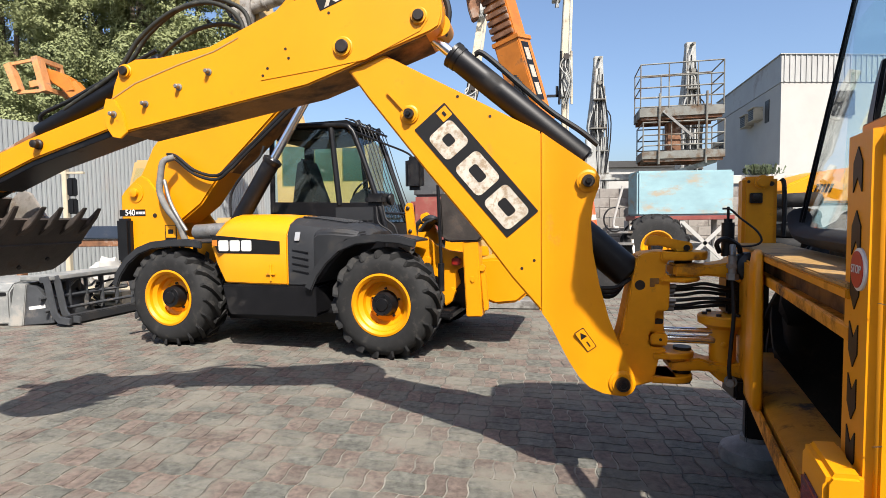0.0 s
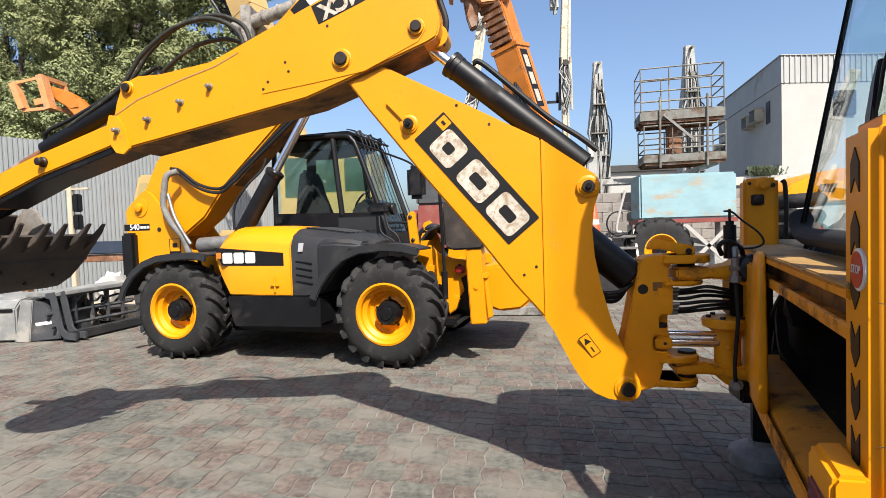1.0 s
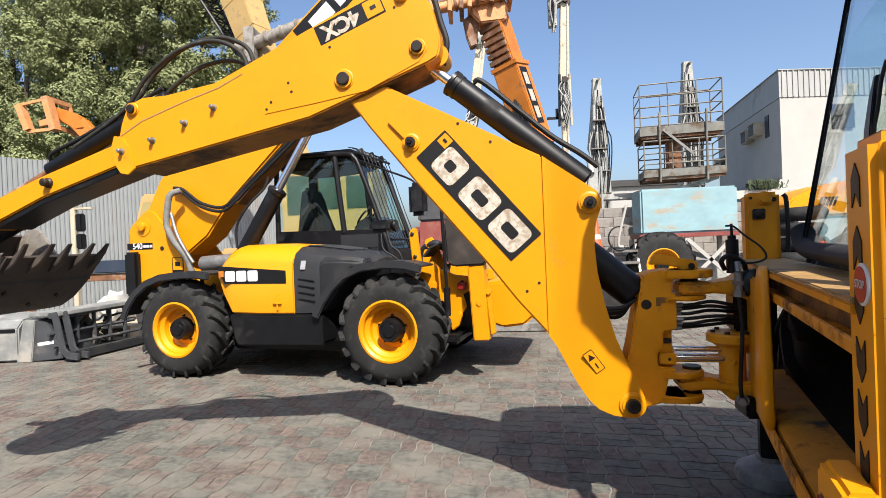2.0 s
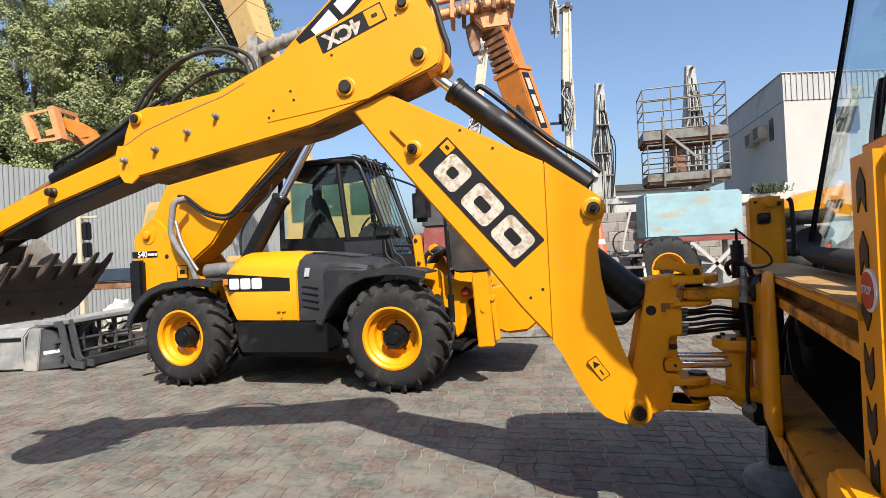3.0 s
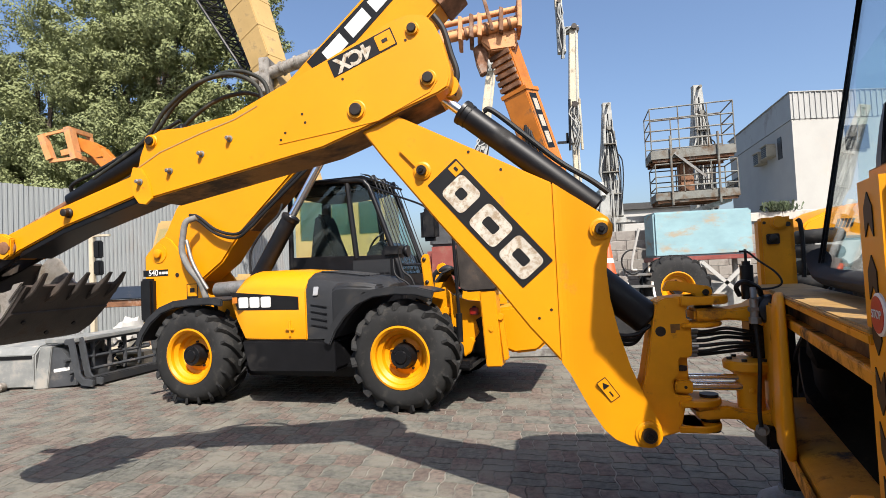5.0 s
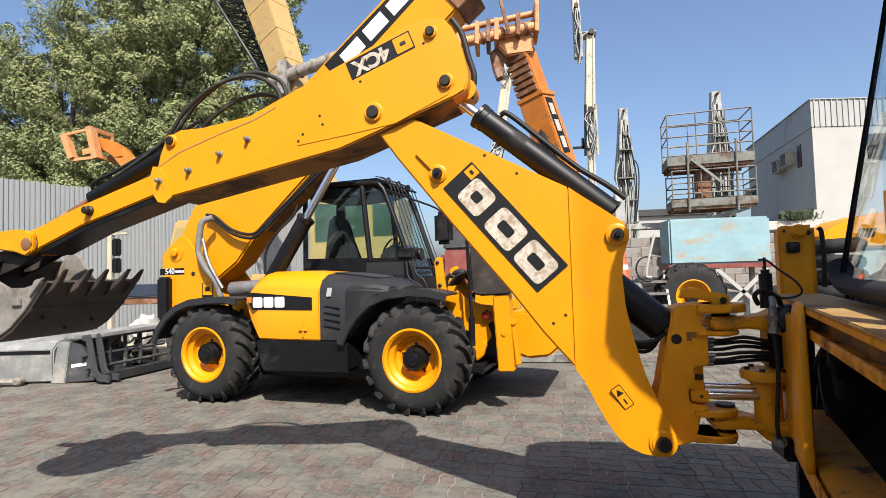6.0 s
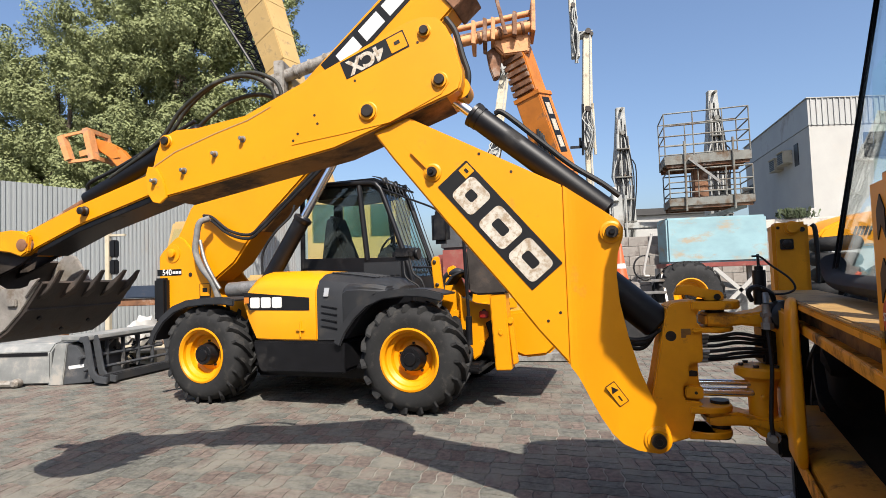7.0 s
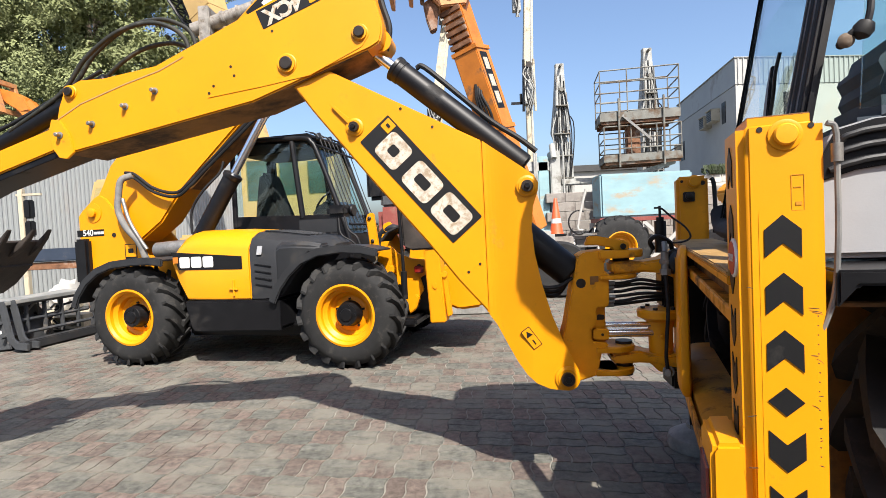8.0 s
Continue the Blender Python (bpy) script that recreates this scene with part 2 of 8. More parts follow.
GREY_HOSE = material("dusty_grey_hose", (0.14, 0.138, 0.132), 0.7, vary=0.2, scale=12, fine=150, bump=0.05, dirt=(0.2, 0.185, 0.165), dirt_amount=0.4, spec=0.3)


# ---- mesh tools ----
def grid():
    return bmesh.new()


def merge(bm, tmp):
    me = bpy.data.meshes.new("tmp")
    tmp.to_mesh(me)
    tmp.free()
    bm.from_mesh(me)
    bpy.data.meshes.remove(me)
    return bm


def soften(tmp, bevel, angle=25, seg=2):
    if bevel:
        es = [e for e in tmp.edges if len(e.link_faces) == 2 and e.calc_face_angle(0) > radians(angle)]
        bmesh.ops.bevel(tmp, geom=es, offset=bevel, segments=seg, affect="EDGES", clamp_overlap=True)


def box(bm, x0, x1, y0, y1, z0, z1, bevel=0.0, m=None, seg=2):
    tmp = bmesh.new()
    bmesh.ops.create_cube(tmp, size=1)
    for v in tmp.verts:
        v.co = Vector(((x0 + x1) / 2 + v.co.x * (x1 - x0), (y0 + y1) / 2 + v.co.y * (y1 - y0), (z0 + z1) / 2 + v.co.z * (z1 - z0)))
    soften(tmp, bevel, seg=seg)
    if m:
        tmp.transform(m)
    return merge(bm, tmp)


def prism(bm, pts, y0, y1, bevel=0.0, m=None, seg=2, angle=25):
    """An outline in x, z, pushed from y0 to y1."""
    tmp = bmesh.new()
    a = [tmp.verts.new((x, y0, z)) for x, z in pts]
    b = [tmp.verts.new((x, y1, z)) for x, z in pts]
    tmp.faces.new(a)
    tmp.faces.new(list(reversed(b)))
    for i in range(len(pts)):
        j = (i + 1) % len(pts)
        tmp.faces.new((a[j], a[i], b[i], b[j]))
    bmesh.ops.recalc_face_normals(tmp, faces=tmp.faces)
    soften(tmp, bevel, angle, seg)
    if m:
        tmp.transform(m)
    return merge(bm, tmp)


def loft(bm, sections, closed=True, bevel=0.0, m=None):
    """Skin through rings of points of equal count, with capped ends."""
    tmp = bmesh.new()
    rings = [[tmp.verts.new(p) for p in s] for s in sections]
    k = len(rings[0])
    for r, q in zip(rings, rings[1:]):
        for i in range(k if closed else k - 1):
            j = (i + 1) % k
            tmp.faces.new((r[i], r[j], q[j], q[i]))
    if closed:
        tmp.faces.new(list(reversed(rings[0])))
        tmp.faces.new(rings[-1])
    bmesh.ops.recalc_face_normals(tmp, faces=tmp.faces)
    soften(tmp, bevel)
    if m:
        tmp.transform(m)
    return merge(bm, tmp)


def frame_of(d):
    d = Vector(d).normalized()
    up = Vector((0, 0, 1)) if abs(d.z) < 0.95 else Vector((1, 0, 0))
    a = d.cross(up).normalized()
    return a, d.cross(a)


def lathe(bm, origin, way, profile, seg=24, cap=True):
    """Rings of (radius, distance along the way)."""
    o, d = Vector(origin), Vector(way).normalized()
    a, b = frame_of(d)
    secs = [[o + d * h + (a * math.cos(2 * math.pi * i / seg) + b * math.sin(2 * math.pi * i / seg)) * r for i in range(seg)] for r, h in profile]
    return loft(bm, secs) if cap else loft_open(bm, secs)


def loft_open(bm, secs):
    tmp = bmesh.new()
    rings = [[tmp.verts.new(p) for p in s] for s in secs]
    k = len(rings[0])
    for r, q in zip(rings, rings[1:]):
        for i in range(k):
            j = (i + 1) % k
            tmp.faces.new((r[i], r[j], q[j], q[i]))
    bmesh.ops.recalc_face_normals(tmp, faces=tmp.faces)
    return merge(bm, tmp)


def rod(bm, p, q, r, seg=14, r2=None, chamfer=0.0):
    p, q = Vector(p), Vector(q)
    n = (q - p).length
    r2 = r if r2 is None else r2
    prof = [(r, 0), (r2, n)] if not chamfer else [(r - chamfer, 0), (r, chamfer), (r2, n - chamfer), (r2 - chamfer, n)]
    return lathe(bm, p, q - p, prof, seg)


def curve_points(pts, steps=6):
    pts = [Vector(p) for p in pts]
    ext = [pts[0] * 2 - pts[1], *pts, pts[-1] * 2 - pts[-2]]
    out = []
    for i in range(1, len(ext) - 2):
        p0, p1, p2, p3 = ext[i - 1:i + 3]
        for k in range(steps):
            t = k / steps
            out.append(0.5 * ((2 * p1) + (p2 - p0) * t + (2 * p0 - 5 * p1 + 4 * p2 - p3) * t * t + (3 * p1 - p0 - 3 * p2 + p3) * t ** 3))
    return out + [pts[-1]]


def hose(bm, pts, r, seg=8, steps=6, ribs=0.0):
    pts = curve_points(pts, steps) if steps else [Vector(p) for p in pts]
    a = None
    secs = []
    for i, p in enumerate(pts):
        d = (pts[min(i + 1, len(pts) - 1)] - pts[max(i - 1, 0)]).normalized()
        if a is None:
            a, _ = frame_of(d)
        a = (a - d * a.dot(d)).normalized()
        b = d.cross(a)
        rr = r * (1 + (ribs if i % 2 else 0))
        secs.append([p + (a * math.cos(2 * math.pi * k / seg) + b * math.sin(2 * math.pi * k / seg)) * rr for k in range(seg)])
    return loft(bm, secs)


def bolt(bm, at, way, r, h, seg=6):
    return lathe(bm, at, way, [(r * 1.5, 0), (r * 1.5, h * 0.25), (r, h * 0.25), (r, h * 0.9), (r * 0.85, h)], seg if seg > 6 else 12)


def mesh_of(name, bm, mat, smooth=38):
    me = bpy.data.meshes.new(name)
    bmesh.ops.recalc_face_normals(bm, faces=bm.faces)
    bm.to_mesh(me)
    bm.free()
    for mt in (mat if isinstance(mat, (list, tuple)) else (mat,)):
        me.materials.append(mt)
    if smooth:
        me.shade_smooth()
        me.set_sharp_from_angle(angle=radians(smooth))
    return me


def part(name, bm, mat, parent, label="", m=None, smooth=38):
    ob = new(name, bm if isinstance(bm, bpy.types.Mesh) else mesh_of(name, bm, mat, smooth))
    ob.parent = parent
    if m is not None:
        ob.matrix_local = m
    return tagged(ob, label)


def thing(name, m, label, category, group="", kind=""):
    ob = new(name)
    ob.matrix_world = m
    ob.empty_display_size = 0.2
    return tagged(ob, label, category, group, kind)


def solid(name, bm, mat, label, category, m=None, group="", kind="", smooth=38):
    ob = new(name, mesh_of(name, bm, mat, smooth))
    if m is not None:
        ob.matrix_world = m
    return tagged(ob, label, category, group, kind)


def wheel(parent, at, radius, width, rim_r, lugs, tyre_label, rim_mat, out=-1, lug_depth=0.045, hub_mat=None, steps=40):
    """A lugged tyre with rim and hub; its axle along y, the outer face at 'at', towards out."""
    x, y, z = at
    w, rt = width, radius - lug_depth
    o = (x, y, z)
    way = (0, -out, 0)
    bm = grid()
    lathe(bm, o, way, [(rim_r, 0.03), (rim_r + 0.02, 0.005), ((rim_r + rt) / 2, -0.012), (rt - 0.07, 0.0), (rt - 0.02, 0.035), (rt, 0.09), (rt + 0.004, w / 2), (rt, w - 0.09),
                      (rt - 0.02, w - 0.035), (rt - 0.07, w), ((rim_r + rt) / 2, w + 0.01), (rim_r, w - 0.03)], steps, False)
    lug_list = []
    for side in (0, 1):
        for i in range(lugs):
            a0 = 2 * math.pi * (i + 0.5 * side) / lugs
            sweep = 0.72 * 2 * math.pi / lugs * 1.5
            secs = []
            for k in range(5):
                f = k / 4
                yy = (-0.004 + f * (w * 0.54)) if side == 0 else (w + 0.004 - f * (w * 0.54))
                a = a0 - sweep * f
                half = (0.010 if k == 0 else 0.019 + 0.006 * f) / radius * 1.25
                base_r = rt - (0.06 if k == 0 else 0.012)
                top_r = radius - (0.04 if k == 0 else 0.0)
                row = []
                for aa, rr in ((a - half * 1.35, base_r), (a - half, top_r), (a + half, top_r), (a + half * 1.35, base_r)):
                    row.append((x + rr * math.cos(aa), y - out * yy, z + rr * math.sin(aa)))
                secs.append(row)
            lug_list.append(loft(grid(), secs))
    tyre = part("tyre", bm, RUBBER, parent, tyre_label)
    for lug in lug_list:
        part("lug", lug, RUBBER, parent)
    bm = grid()
    lathe(bm, o, way, [(rim_r + 0.012, 0.022), (rim_r + 0.018, 0.0), (rim_r - 0.004, -0.004), (rim_r - 0.03, 0.02), (rim_r - 0.035, 0.06), (rim_r - 0.075, 0.09), (rim_r - 0.085, 0.15),
                      (rim_r * 0.62, 0.175), (rim_r * 0.56, 0.16), (0.03, 0.155)], 40, False)
    rim = part("rim", bm, rim_mat, parent)
    bm = grid()
    r = rim_r * 0.40
    lathe(bm, (x, y - out * 0.165, z), (0, out, 0), [(r * 1.12, 0), (r * 1.1, 0.03), (r, 0.045), (r * 0.97, 0.11), (r * 0.9, 0.125), (r * 0.55, 0.125), (r * 0.5, 0.14), (r * 0.2, 0.145)], 28)
    for i in range(5):
        a = 2 * math.pi * i / 5 + 0.3
        rod(bm, (x + rim_r * 0.5 * math.cos(a), y - out * 0.165, z + rim_r * 0.5 * math.sin(a)), (x + rim_r * 0.5 * math.cos(a), y - out * 0.135, z + rim_r * 0.5 * math.sin(a)), 0.014, 6)
    for i in range(5):
        a = 2 * math.pi * i / 5
        rod(bm, (x + r * 0.75 * math.cos(a), y - out * 0.045, z + r * 0.75 * math.sin(a)), (x + r * 0.75 * math.cos(a), y - out * 0.03, z + r * 0.75 * math.sin(a)), 0.012, 6)
    part("hub", bm, hub_mat or BLACK, parent, "black axle hub")
    return tyre


def strip(bm, pts, thick, y0, y1, bevel=0.0):
    """A bent plate: a line in x, z with thickness, pushed along y."""
    pts = [Vector((p[0], p[1])) for p in pts]
    outer = []
    for i, p in enumerate(pts):
        d = (pts[min(i + 1, len(pts) - 1)] - pts[max(i - 1, 0)]).normalized()
        outer.append(p + Vector((-d.y, d.x)) * thick)
    return prism(bm, [tuple(p) for p in pts] + [tuple(p) for p in reversed(outer)], y0, y1, bevel)

MM = pose(1.063, 0.994, 0, 0, 0, 69.9)      # backhoe: x across the machine, y to its rear
BM = pose(0.933, 2.62, 0, 0, 0, -6.49)      # backhoe arm: x towards the machine, y away, from the boom's foot pin
TM = pose(-0.772, 5.435, 0, 0, 0, -13.24)   # telehandler: x to its front, y across, from the front hub

# ---- ground ----
ASPHALT = material("dusty_yard_ground", (0.118, 0.115, 0.098), 0.9, vary=0.06, scale=3.0, fine=60, bump=0.1, dirt=(0.125, 0.12, 0.102), dirt_amount=0.3, dirt_scale=5, space="World")
bm = grid()
bmesh.ops.create_grid(bm, x_segments=8, y_segments=8, size=1500)
solid("ground", bm, ASPHALT, "dusty grey yard ground beyond the paving", "ground", pose(0, 0, -0.012), kind="structure", smooth=0)


# ---- backhoe loader ----
def chevron(up=True):
    p = [(-0.036, -0.033), (0, 0), (0.036, -0.033), (0.036, -0.095), (0, -0.063), (-0.036, -0.095)]
    return p if up else [(x, -z) for x, z in p]


def flat(bm, pts, origin, right, up, thick=0.0015):
    """A thin plate: outline in two directions, lifted by thick from its bed."""
    o, r, u = Vector(origin), Vector(right).normalized(), Vector(up).normalized()
    nrm = r.cross(u)
    return loft(bm, [[o + r * x + u * z + nrm * k for x, z in pts] for k in (-0.004, thick)])


def rounded(w, h, r, n=4, cx=0.0, cz=0.0):
    out = []
    for sx, sz, a in ((1, 1, 0), (-1, 1, 90), (-1, -1, 180), (1, -1, 270)):
        for i in range(n + 1):
            t = radians(a + 90 * i / n)
            out.append((cx + sx * (w / 2 - r) + r * math.cos(t), cz + sz * (h / 2 - r) + r * math.sin(t)))
    return out


def hollow(bm, w, h, r, band, origin, right, up, thick, cx=0.0, cz=0.0):
    """A thin rounded plate with a rounded hole."""
    o, u, v = Vector(origin), Vector(right).normalized(), Vector(up).normalized()
    nrm = u.cross(v)
    rings = []
    for k, pts in ((-0.004, rounded(w, h, r, 4, cx, cz)), (thick, rounded(w, h, r, 4, cx, cz)), (thick, rounded(w - 2 * band, h - 2 * band, r * 0.5, 4, cx, cz)), (-0.004, rounded(w - 2 * band, h - 2 * band, r * 0.5, 4, cx, cz))):
        rings.append([o + u * x + v * z + nrm * k for x, z in pts])
    return loft_open(bm, rings)


def logo_marks(parent, origin, right, up, height, width, mat, m=None, count=3, gap=0.12, label=""):
    """Plain rounded blocks in a row, in the colour of the maker's mark."""
    w = width / count
    for i in range(count):
        bm = grid()
        flat(bm, rounded(w * (1 - gap), height, min(w, height) * 0.16, 4, -width / 2 + w * (i + 0.5)), origin, right, up, 0.0035)
        part("mark", bm, mat, parent, label, m)


def word_bars(parent, origin, right, up, height, widths, mat, m=None, gap=0.3):
    x = -sum(widths) / 2 - gap * height * (len(widths) - 1) / 2
    for w in widths:
        bm = grid()
        flat(bm, [(x, -height / 2), (x + w, -height / 2), (x + w, height / 2), (x, height / 2)], origin, right, up, 0.003)
        part("bar", bm, mat, parent, "", m)
        x += w + gap * height


def clip_x(pts, x0, x1):
    """The part of an outline between two upright lines."""
    for lim, keep in ((x0, 1), (x1, -1)):
        out = []
        for (ax, az), (bx, bz) in zip(pts, pts[1:] + pts[:1]):
            ina, inb = (ax - lim) * keep >= 0, (bx - lim) * keep >= 0
            if ina:
                out.append((ax, az))
            if ina != inb:
                t = (lim - ax) / (bx - ax)
                out.append((lim, az + (bz - az) * t))
        pts = out
    return pts


def build_backhoe():
    root = thing("backhoe_loader", MM, "yellow backhoe loader parked with its digging arm raised", "backhoe loader")
    arm = MM.inverted() @ BM

    # stabiliser casings
    bm = grid()
    box(bm, 0, 0.2, -0.085, 0.085, 0.25, 1.682, 0.024, seg=5)
    near = part("stabiliser_casing", bm, YELLOW, root, "bright yellow stabiliser casing with black chevrons")
    bm = grid()
    lathe(bm, (0.002, -0.008, 1.636), (-1, 0, 0), [(0.034, -0.002), (0.034, 0.006), (0.029, 0.0075), (0.024, 0.0075)], 28)
    part("washer", bm, YELLOW, near)
    bm = grid()
    lathe(bm, (-0.005, -0.008, 1.636), (-1, 0, 0), [(0.024, 0), (0.024, 0.009), (0.021, 0.0125), (0.01, 0.013)], 14)
    part("cap_bolt", bm, YELLOW_WORN, near)
    for y in (0.041, -0.057):
        bm = grid()
        lathe(bm, (-0.0005, y, 1.652), (-1, 0, 0), [(0.0062, 0), (0.0062, 0.001)], 14)
        part("bolt_hole", bm, PIN, near)
    for k in range(3):
        for up, z in ((True, 1.461 - 0.129 * k), (False, 0.62 + 0.129 * k)):
            bm = grid()
            flat(bm, chevron(up), (-0.0022, 0.001, z), (0, -1, 0), (0, 0, 1))
            part("chevron", bm, DECAL_DARK, near, "black chevron sticker")
    bm = grid()
    flat(bm, [(0, 0.033), (0.036, 0), (0, -0.033), (-0.036, 0)], (-0.0022, 0.001, 1.04), (0, -1, 0), (0, 0, 1))
    part("diamond", bm, DECAL_DARK, near, "black diamond sticker")
    for k in range(7):
        bm = grid()
        up = k < 3
        z = (1.63, 1.49, 1.38, 1.27, 1.14, 1.02, 0.9)[k]
        if k == 2:
            bm.free()
            continue
        flat(bm, [(x * 0.8, q * 1.05) for x, q in chevron(up)], (0.105, 0.086, z), (-1, 0, 0), (0, 0, 1))
        part("chevron", bm, DECAL_DARK, near, "black chevron sticker")
    st = None
    for w, h, dy, dz in ((0.024, 0.0012, 0, 0.039), (0.024, 0.0012, 0, -0.039), (0.0012, 0.078, 0.012, 0), (0.0012, 0.078, -0.012, 0), (0.014, 0.002, 0.001, 0.012), (0.012, 0.008, -0.001, -0.024)):
        bm = grid()
        flat(bm, [(-w / 2, -h / 2), (w / 2, -h / 2), (w / 2, h / 2), (-w / 2, h / 2)], (-0.0006, -0.03 + dy, 1.508 + dz), (0, -1, 0), (0, 0, 1), 0.0006)
        st = part("sticker" if st is None else "bar", bm, DIM_OCHRE, near if st is None else st, "small worn warning sticker" if st is None else "")
    mark = random.Random(5)
    for k in range(17):
        bm = grid()
        lathe(bm, (0.0, -0.0635 + mark.uniform(-0.001, 0.001), 1.235 - 0.021 * k), (-1, 0, 0), [(0.0016, -0.001), (0.0016, 0.0006)], 8)
        part("screw_dot", bm, SCRATCH, near)
    for z, y0, y1, tilt in ((1.253, -0.045, -0.066, -0.002), (1.247, -0.047, -0.07, -0.004), (1.243, -0.052, -0.071, -0.004), (1.147, -0.048, -0.062, -0.001), (1.14, -0.058, -0.071, -0.01),
                            (1.056, -0.062, -0.07, 0.001), (1.035, -0.049, -0.062, -0.007), (0.985, -0.06, -0.068, 0.0), (0.955, -0.062, -0.067, 0.002), (0.90, -0.06, -0.069, -0.002), (1.0, 0.078, 0.06, 0.004), (1.3, 0.076, 0.062, -0.003), (0.88, 0.079, 0.058, 0.002)):
        bm = grid()
        loft(bm, [[(0.0015, y, z + q + w), (0.0015, y, z + q - w), (-0.0006, y, z + q - w), (-0.0006, y, z + q + w)] for y, q, w in ((y0, 0, 0.0003), ((y0 + y1) / 2, tilt * 0.35, 0.0009), (y1, tilt, 0.0007))])
        part("scratch", bm, SCRATCH, near)
    bm = grid()
    box(bm, 0.024, 0.176, -0.061, 0.061, 1.6815, 1.685, 0.001)
    part("top_plate", bm, BROWN, near, "thin dark brown top plate")
    bm = grid()
    flat(bm, rounded(0.092, 0.94, 0.004, 2), (-0.0002, 0.001, 1.0), (0, -1, 0), (0, 0, 1), 0.0008)
    part("reflective_strip", bm, DECAL_YELLOW, near, "reflective yellow strip under the chevrons")
    bm = grid()
    hose(bm, [(0.01, -0.088, 1.655), (0.012, -0.105, 1.64), (0.012, -0.107, 1.55), (0.012, -0.106, 1.40), (0.02, -0.1, 1.28), (0.03, -0.08, 1.2)], 0.0065)
    part("hose", bm, GREY_HOSE, near, "dusty grey hydraulic hose")
    bm = grid()
    rod(bm, (0.012, -0.107, 1.57), (0.012, -0.107, 1.61), 0.012, 10)
    part("hose_clip", bm, STEEL, near)

    # stop disc
    bm = grid()
    lathe(bm, (0.075, 0.083, 1.362), (0, 1, 0), [(0.047, 0), (0.047, 0.006), (0.043, 0.008)], 32)
    disc = part("stop_disc", bm, DECAL_WHITE, root, "round red and white stop sticker")
    bm = grid()
    lathe(bm, (0.075, 0.09, 1.362), (0, 1, 0), [(0.04, 0), (0.04, 0.0025)], 32)
    part("red_face", bm, DECAL_RED, disc)
    fc = bpy.data.curves.new("stop", "FONT")
    fc.body, fc.size, fc.align_x, fc.align_y, fc.extrude = "STOP", 0.026, "CENTER", "CENTER", 0.0006
    tmp = new("stop_text", fc)
    me = bpy.data.meshes.new_from_object(tmp)
    bpy.data.objects.remove(tmp)
    me.materials.append(DECAL_WHITE)
    part("lettering", me, None, disc, "", Matrix.Translation((0.075, 0.0935, 1.362)) @ pose(0, 0, 0, 90, 0, 180))

    # rear lamp box
    bm = grid()
    prism(bm, [(0.085, 0.42), (0.158, 0.42), (0.158, 0.91), (0.147, 0.928), (0.085, 0.934)], 0, 0.2, 0.01, Matrix(((0, 1, 0, 0), (1, 0, 0, 0), (0, 0, 1, 0), (0, 0, 0, 1))))
    lamp = part("rear_lamp_box", bm, YELLOW, root, "yellow rear lamp guard box")
    bm = grid()
    box(bm, 0.03, 0.17, 0.152, 0.166, 0.5, 0.86, 0.008)
    part("lens", bm, LENS_RED, lamp, "red rear lamp lens")

    # far stabiliser
    bm = grid()
    box(bm, 2.2, 2.4, -0.11, 0.066, 1.2, 1.71, 0.018)
    far = part("stabiliser_casing", bm, YELLOW_WORN, root, "grimy yellow stabiliser casing")
    bm = grid()
    lathe(bm, (2.2, -0.032, 1.675), (-1, 0, 0), [(0.04, 0), (0.04, 0.012), (0.026, 0.014), (0.026, 0.04)], 16)
    part("cap_bolt", bm, YELLOW_WORN, far)
    bm = grid()
    box(bm, 2.185, 2.2, -0.035, 0.03, 1.555, 1.615, 0.004)
    lathe(bm, (2.186, -0.003, 1.588), (-1, 0, 0), [(0.022, 0), (0.022, 0.02), (0.016, 0.024)], 14)
    part("latch", bm, PIN, far, "black steel latch")
    bm = grid()
    rod(bm, (2.2005, -0.08, 1.665), (2.197, -0.08, 1.665), 0.014, 12)
    part("bolt_hole", bm, PIN, far)
    bm = grid()
    rod(bm, (2.2005, 0.035, 1.68), (2.197, 0.035, 1.68), 0.009, 12)
    part("bolt_hole", bm, PIN, far)
    bm = grid()
    hose(bm, [(2.2, -0.125, 1.69), (2.2, -0.14, 1.66), (2.2, -0.145, 1.5), (2.2, -0.14, 1.36)], 0.012)
    part("hose", bm, HOSE, far, "black hydraulic hose")
    for a in (0.1, 2.3):
        bm = grid()
        box(bm, a - 0.06, a + 0.06, -0.085, 0.025, 0.1, 0.6 if a < 1 else 1.21, 0.008)
        leg = part("stabiliser_leg", bm, BLACK, root, "black inner stabiliser leg")
        bm = grid()
        lathe(bm, (a, -0.03, 0.0), (0, 0, 1), [(0.19, 0), (0.195, 0.03), (0.18, 0.075), (0.12, 0.11), (0.075, 0.125), (0.075, 0.15)], 28)
        part("foot_pad", bm, CONCRETE, leg, "worn grey round foot pad")

    # rear frame
    swap = Matrix(((0, 1, 0, 0), (1, 0, 0, 0), (0, 0, 1, 0), (0, 0, 0, 1)))
    bm = grid()
    box(bm, 0.135, 2.2, -0.13, 0.095, 1.312, 1.326, 0.004)
    part("top_deck", bm, YELLOW_DUSTY, root, "dusty worn top plate of the rear frame")
    bm = grid()
    box(bm, 0.135, 2.2, 0.05, 0.0945, 1.288, 1.3115, 0.003)
    part("top_rail", bm, RAIL, root, "worn yellow rear frame rail")
    bm = grid()
    prism(bm, [(0.02, 1.188), (0.086, 1.188), (0.087, 1.222), (0.083, 1.227), (0.074, 1.227), (0.072, 1.216), (0.02, 1.214)], 0.14, 2.2, 0.002, swap)
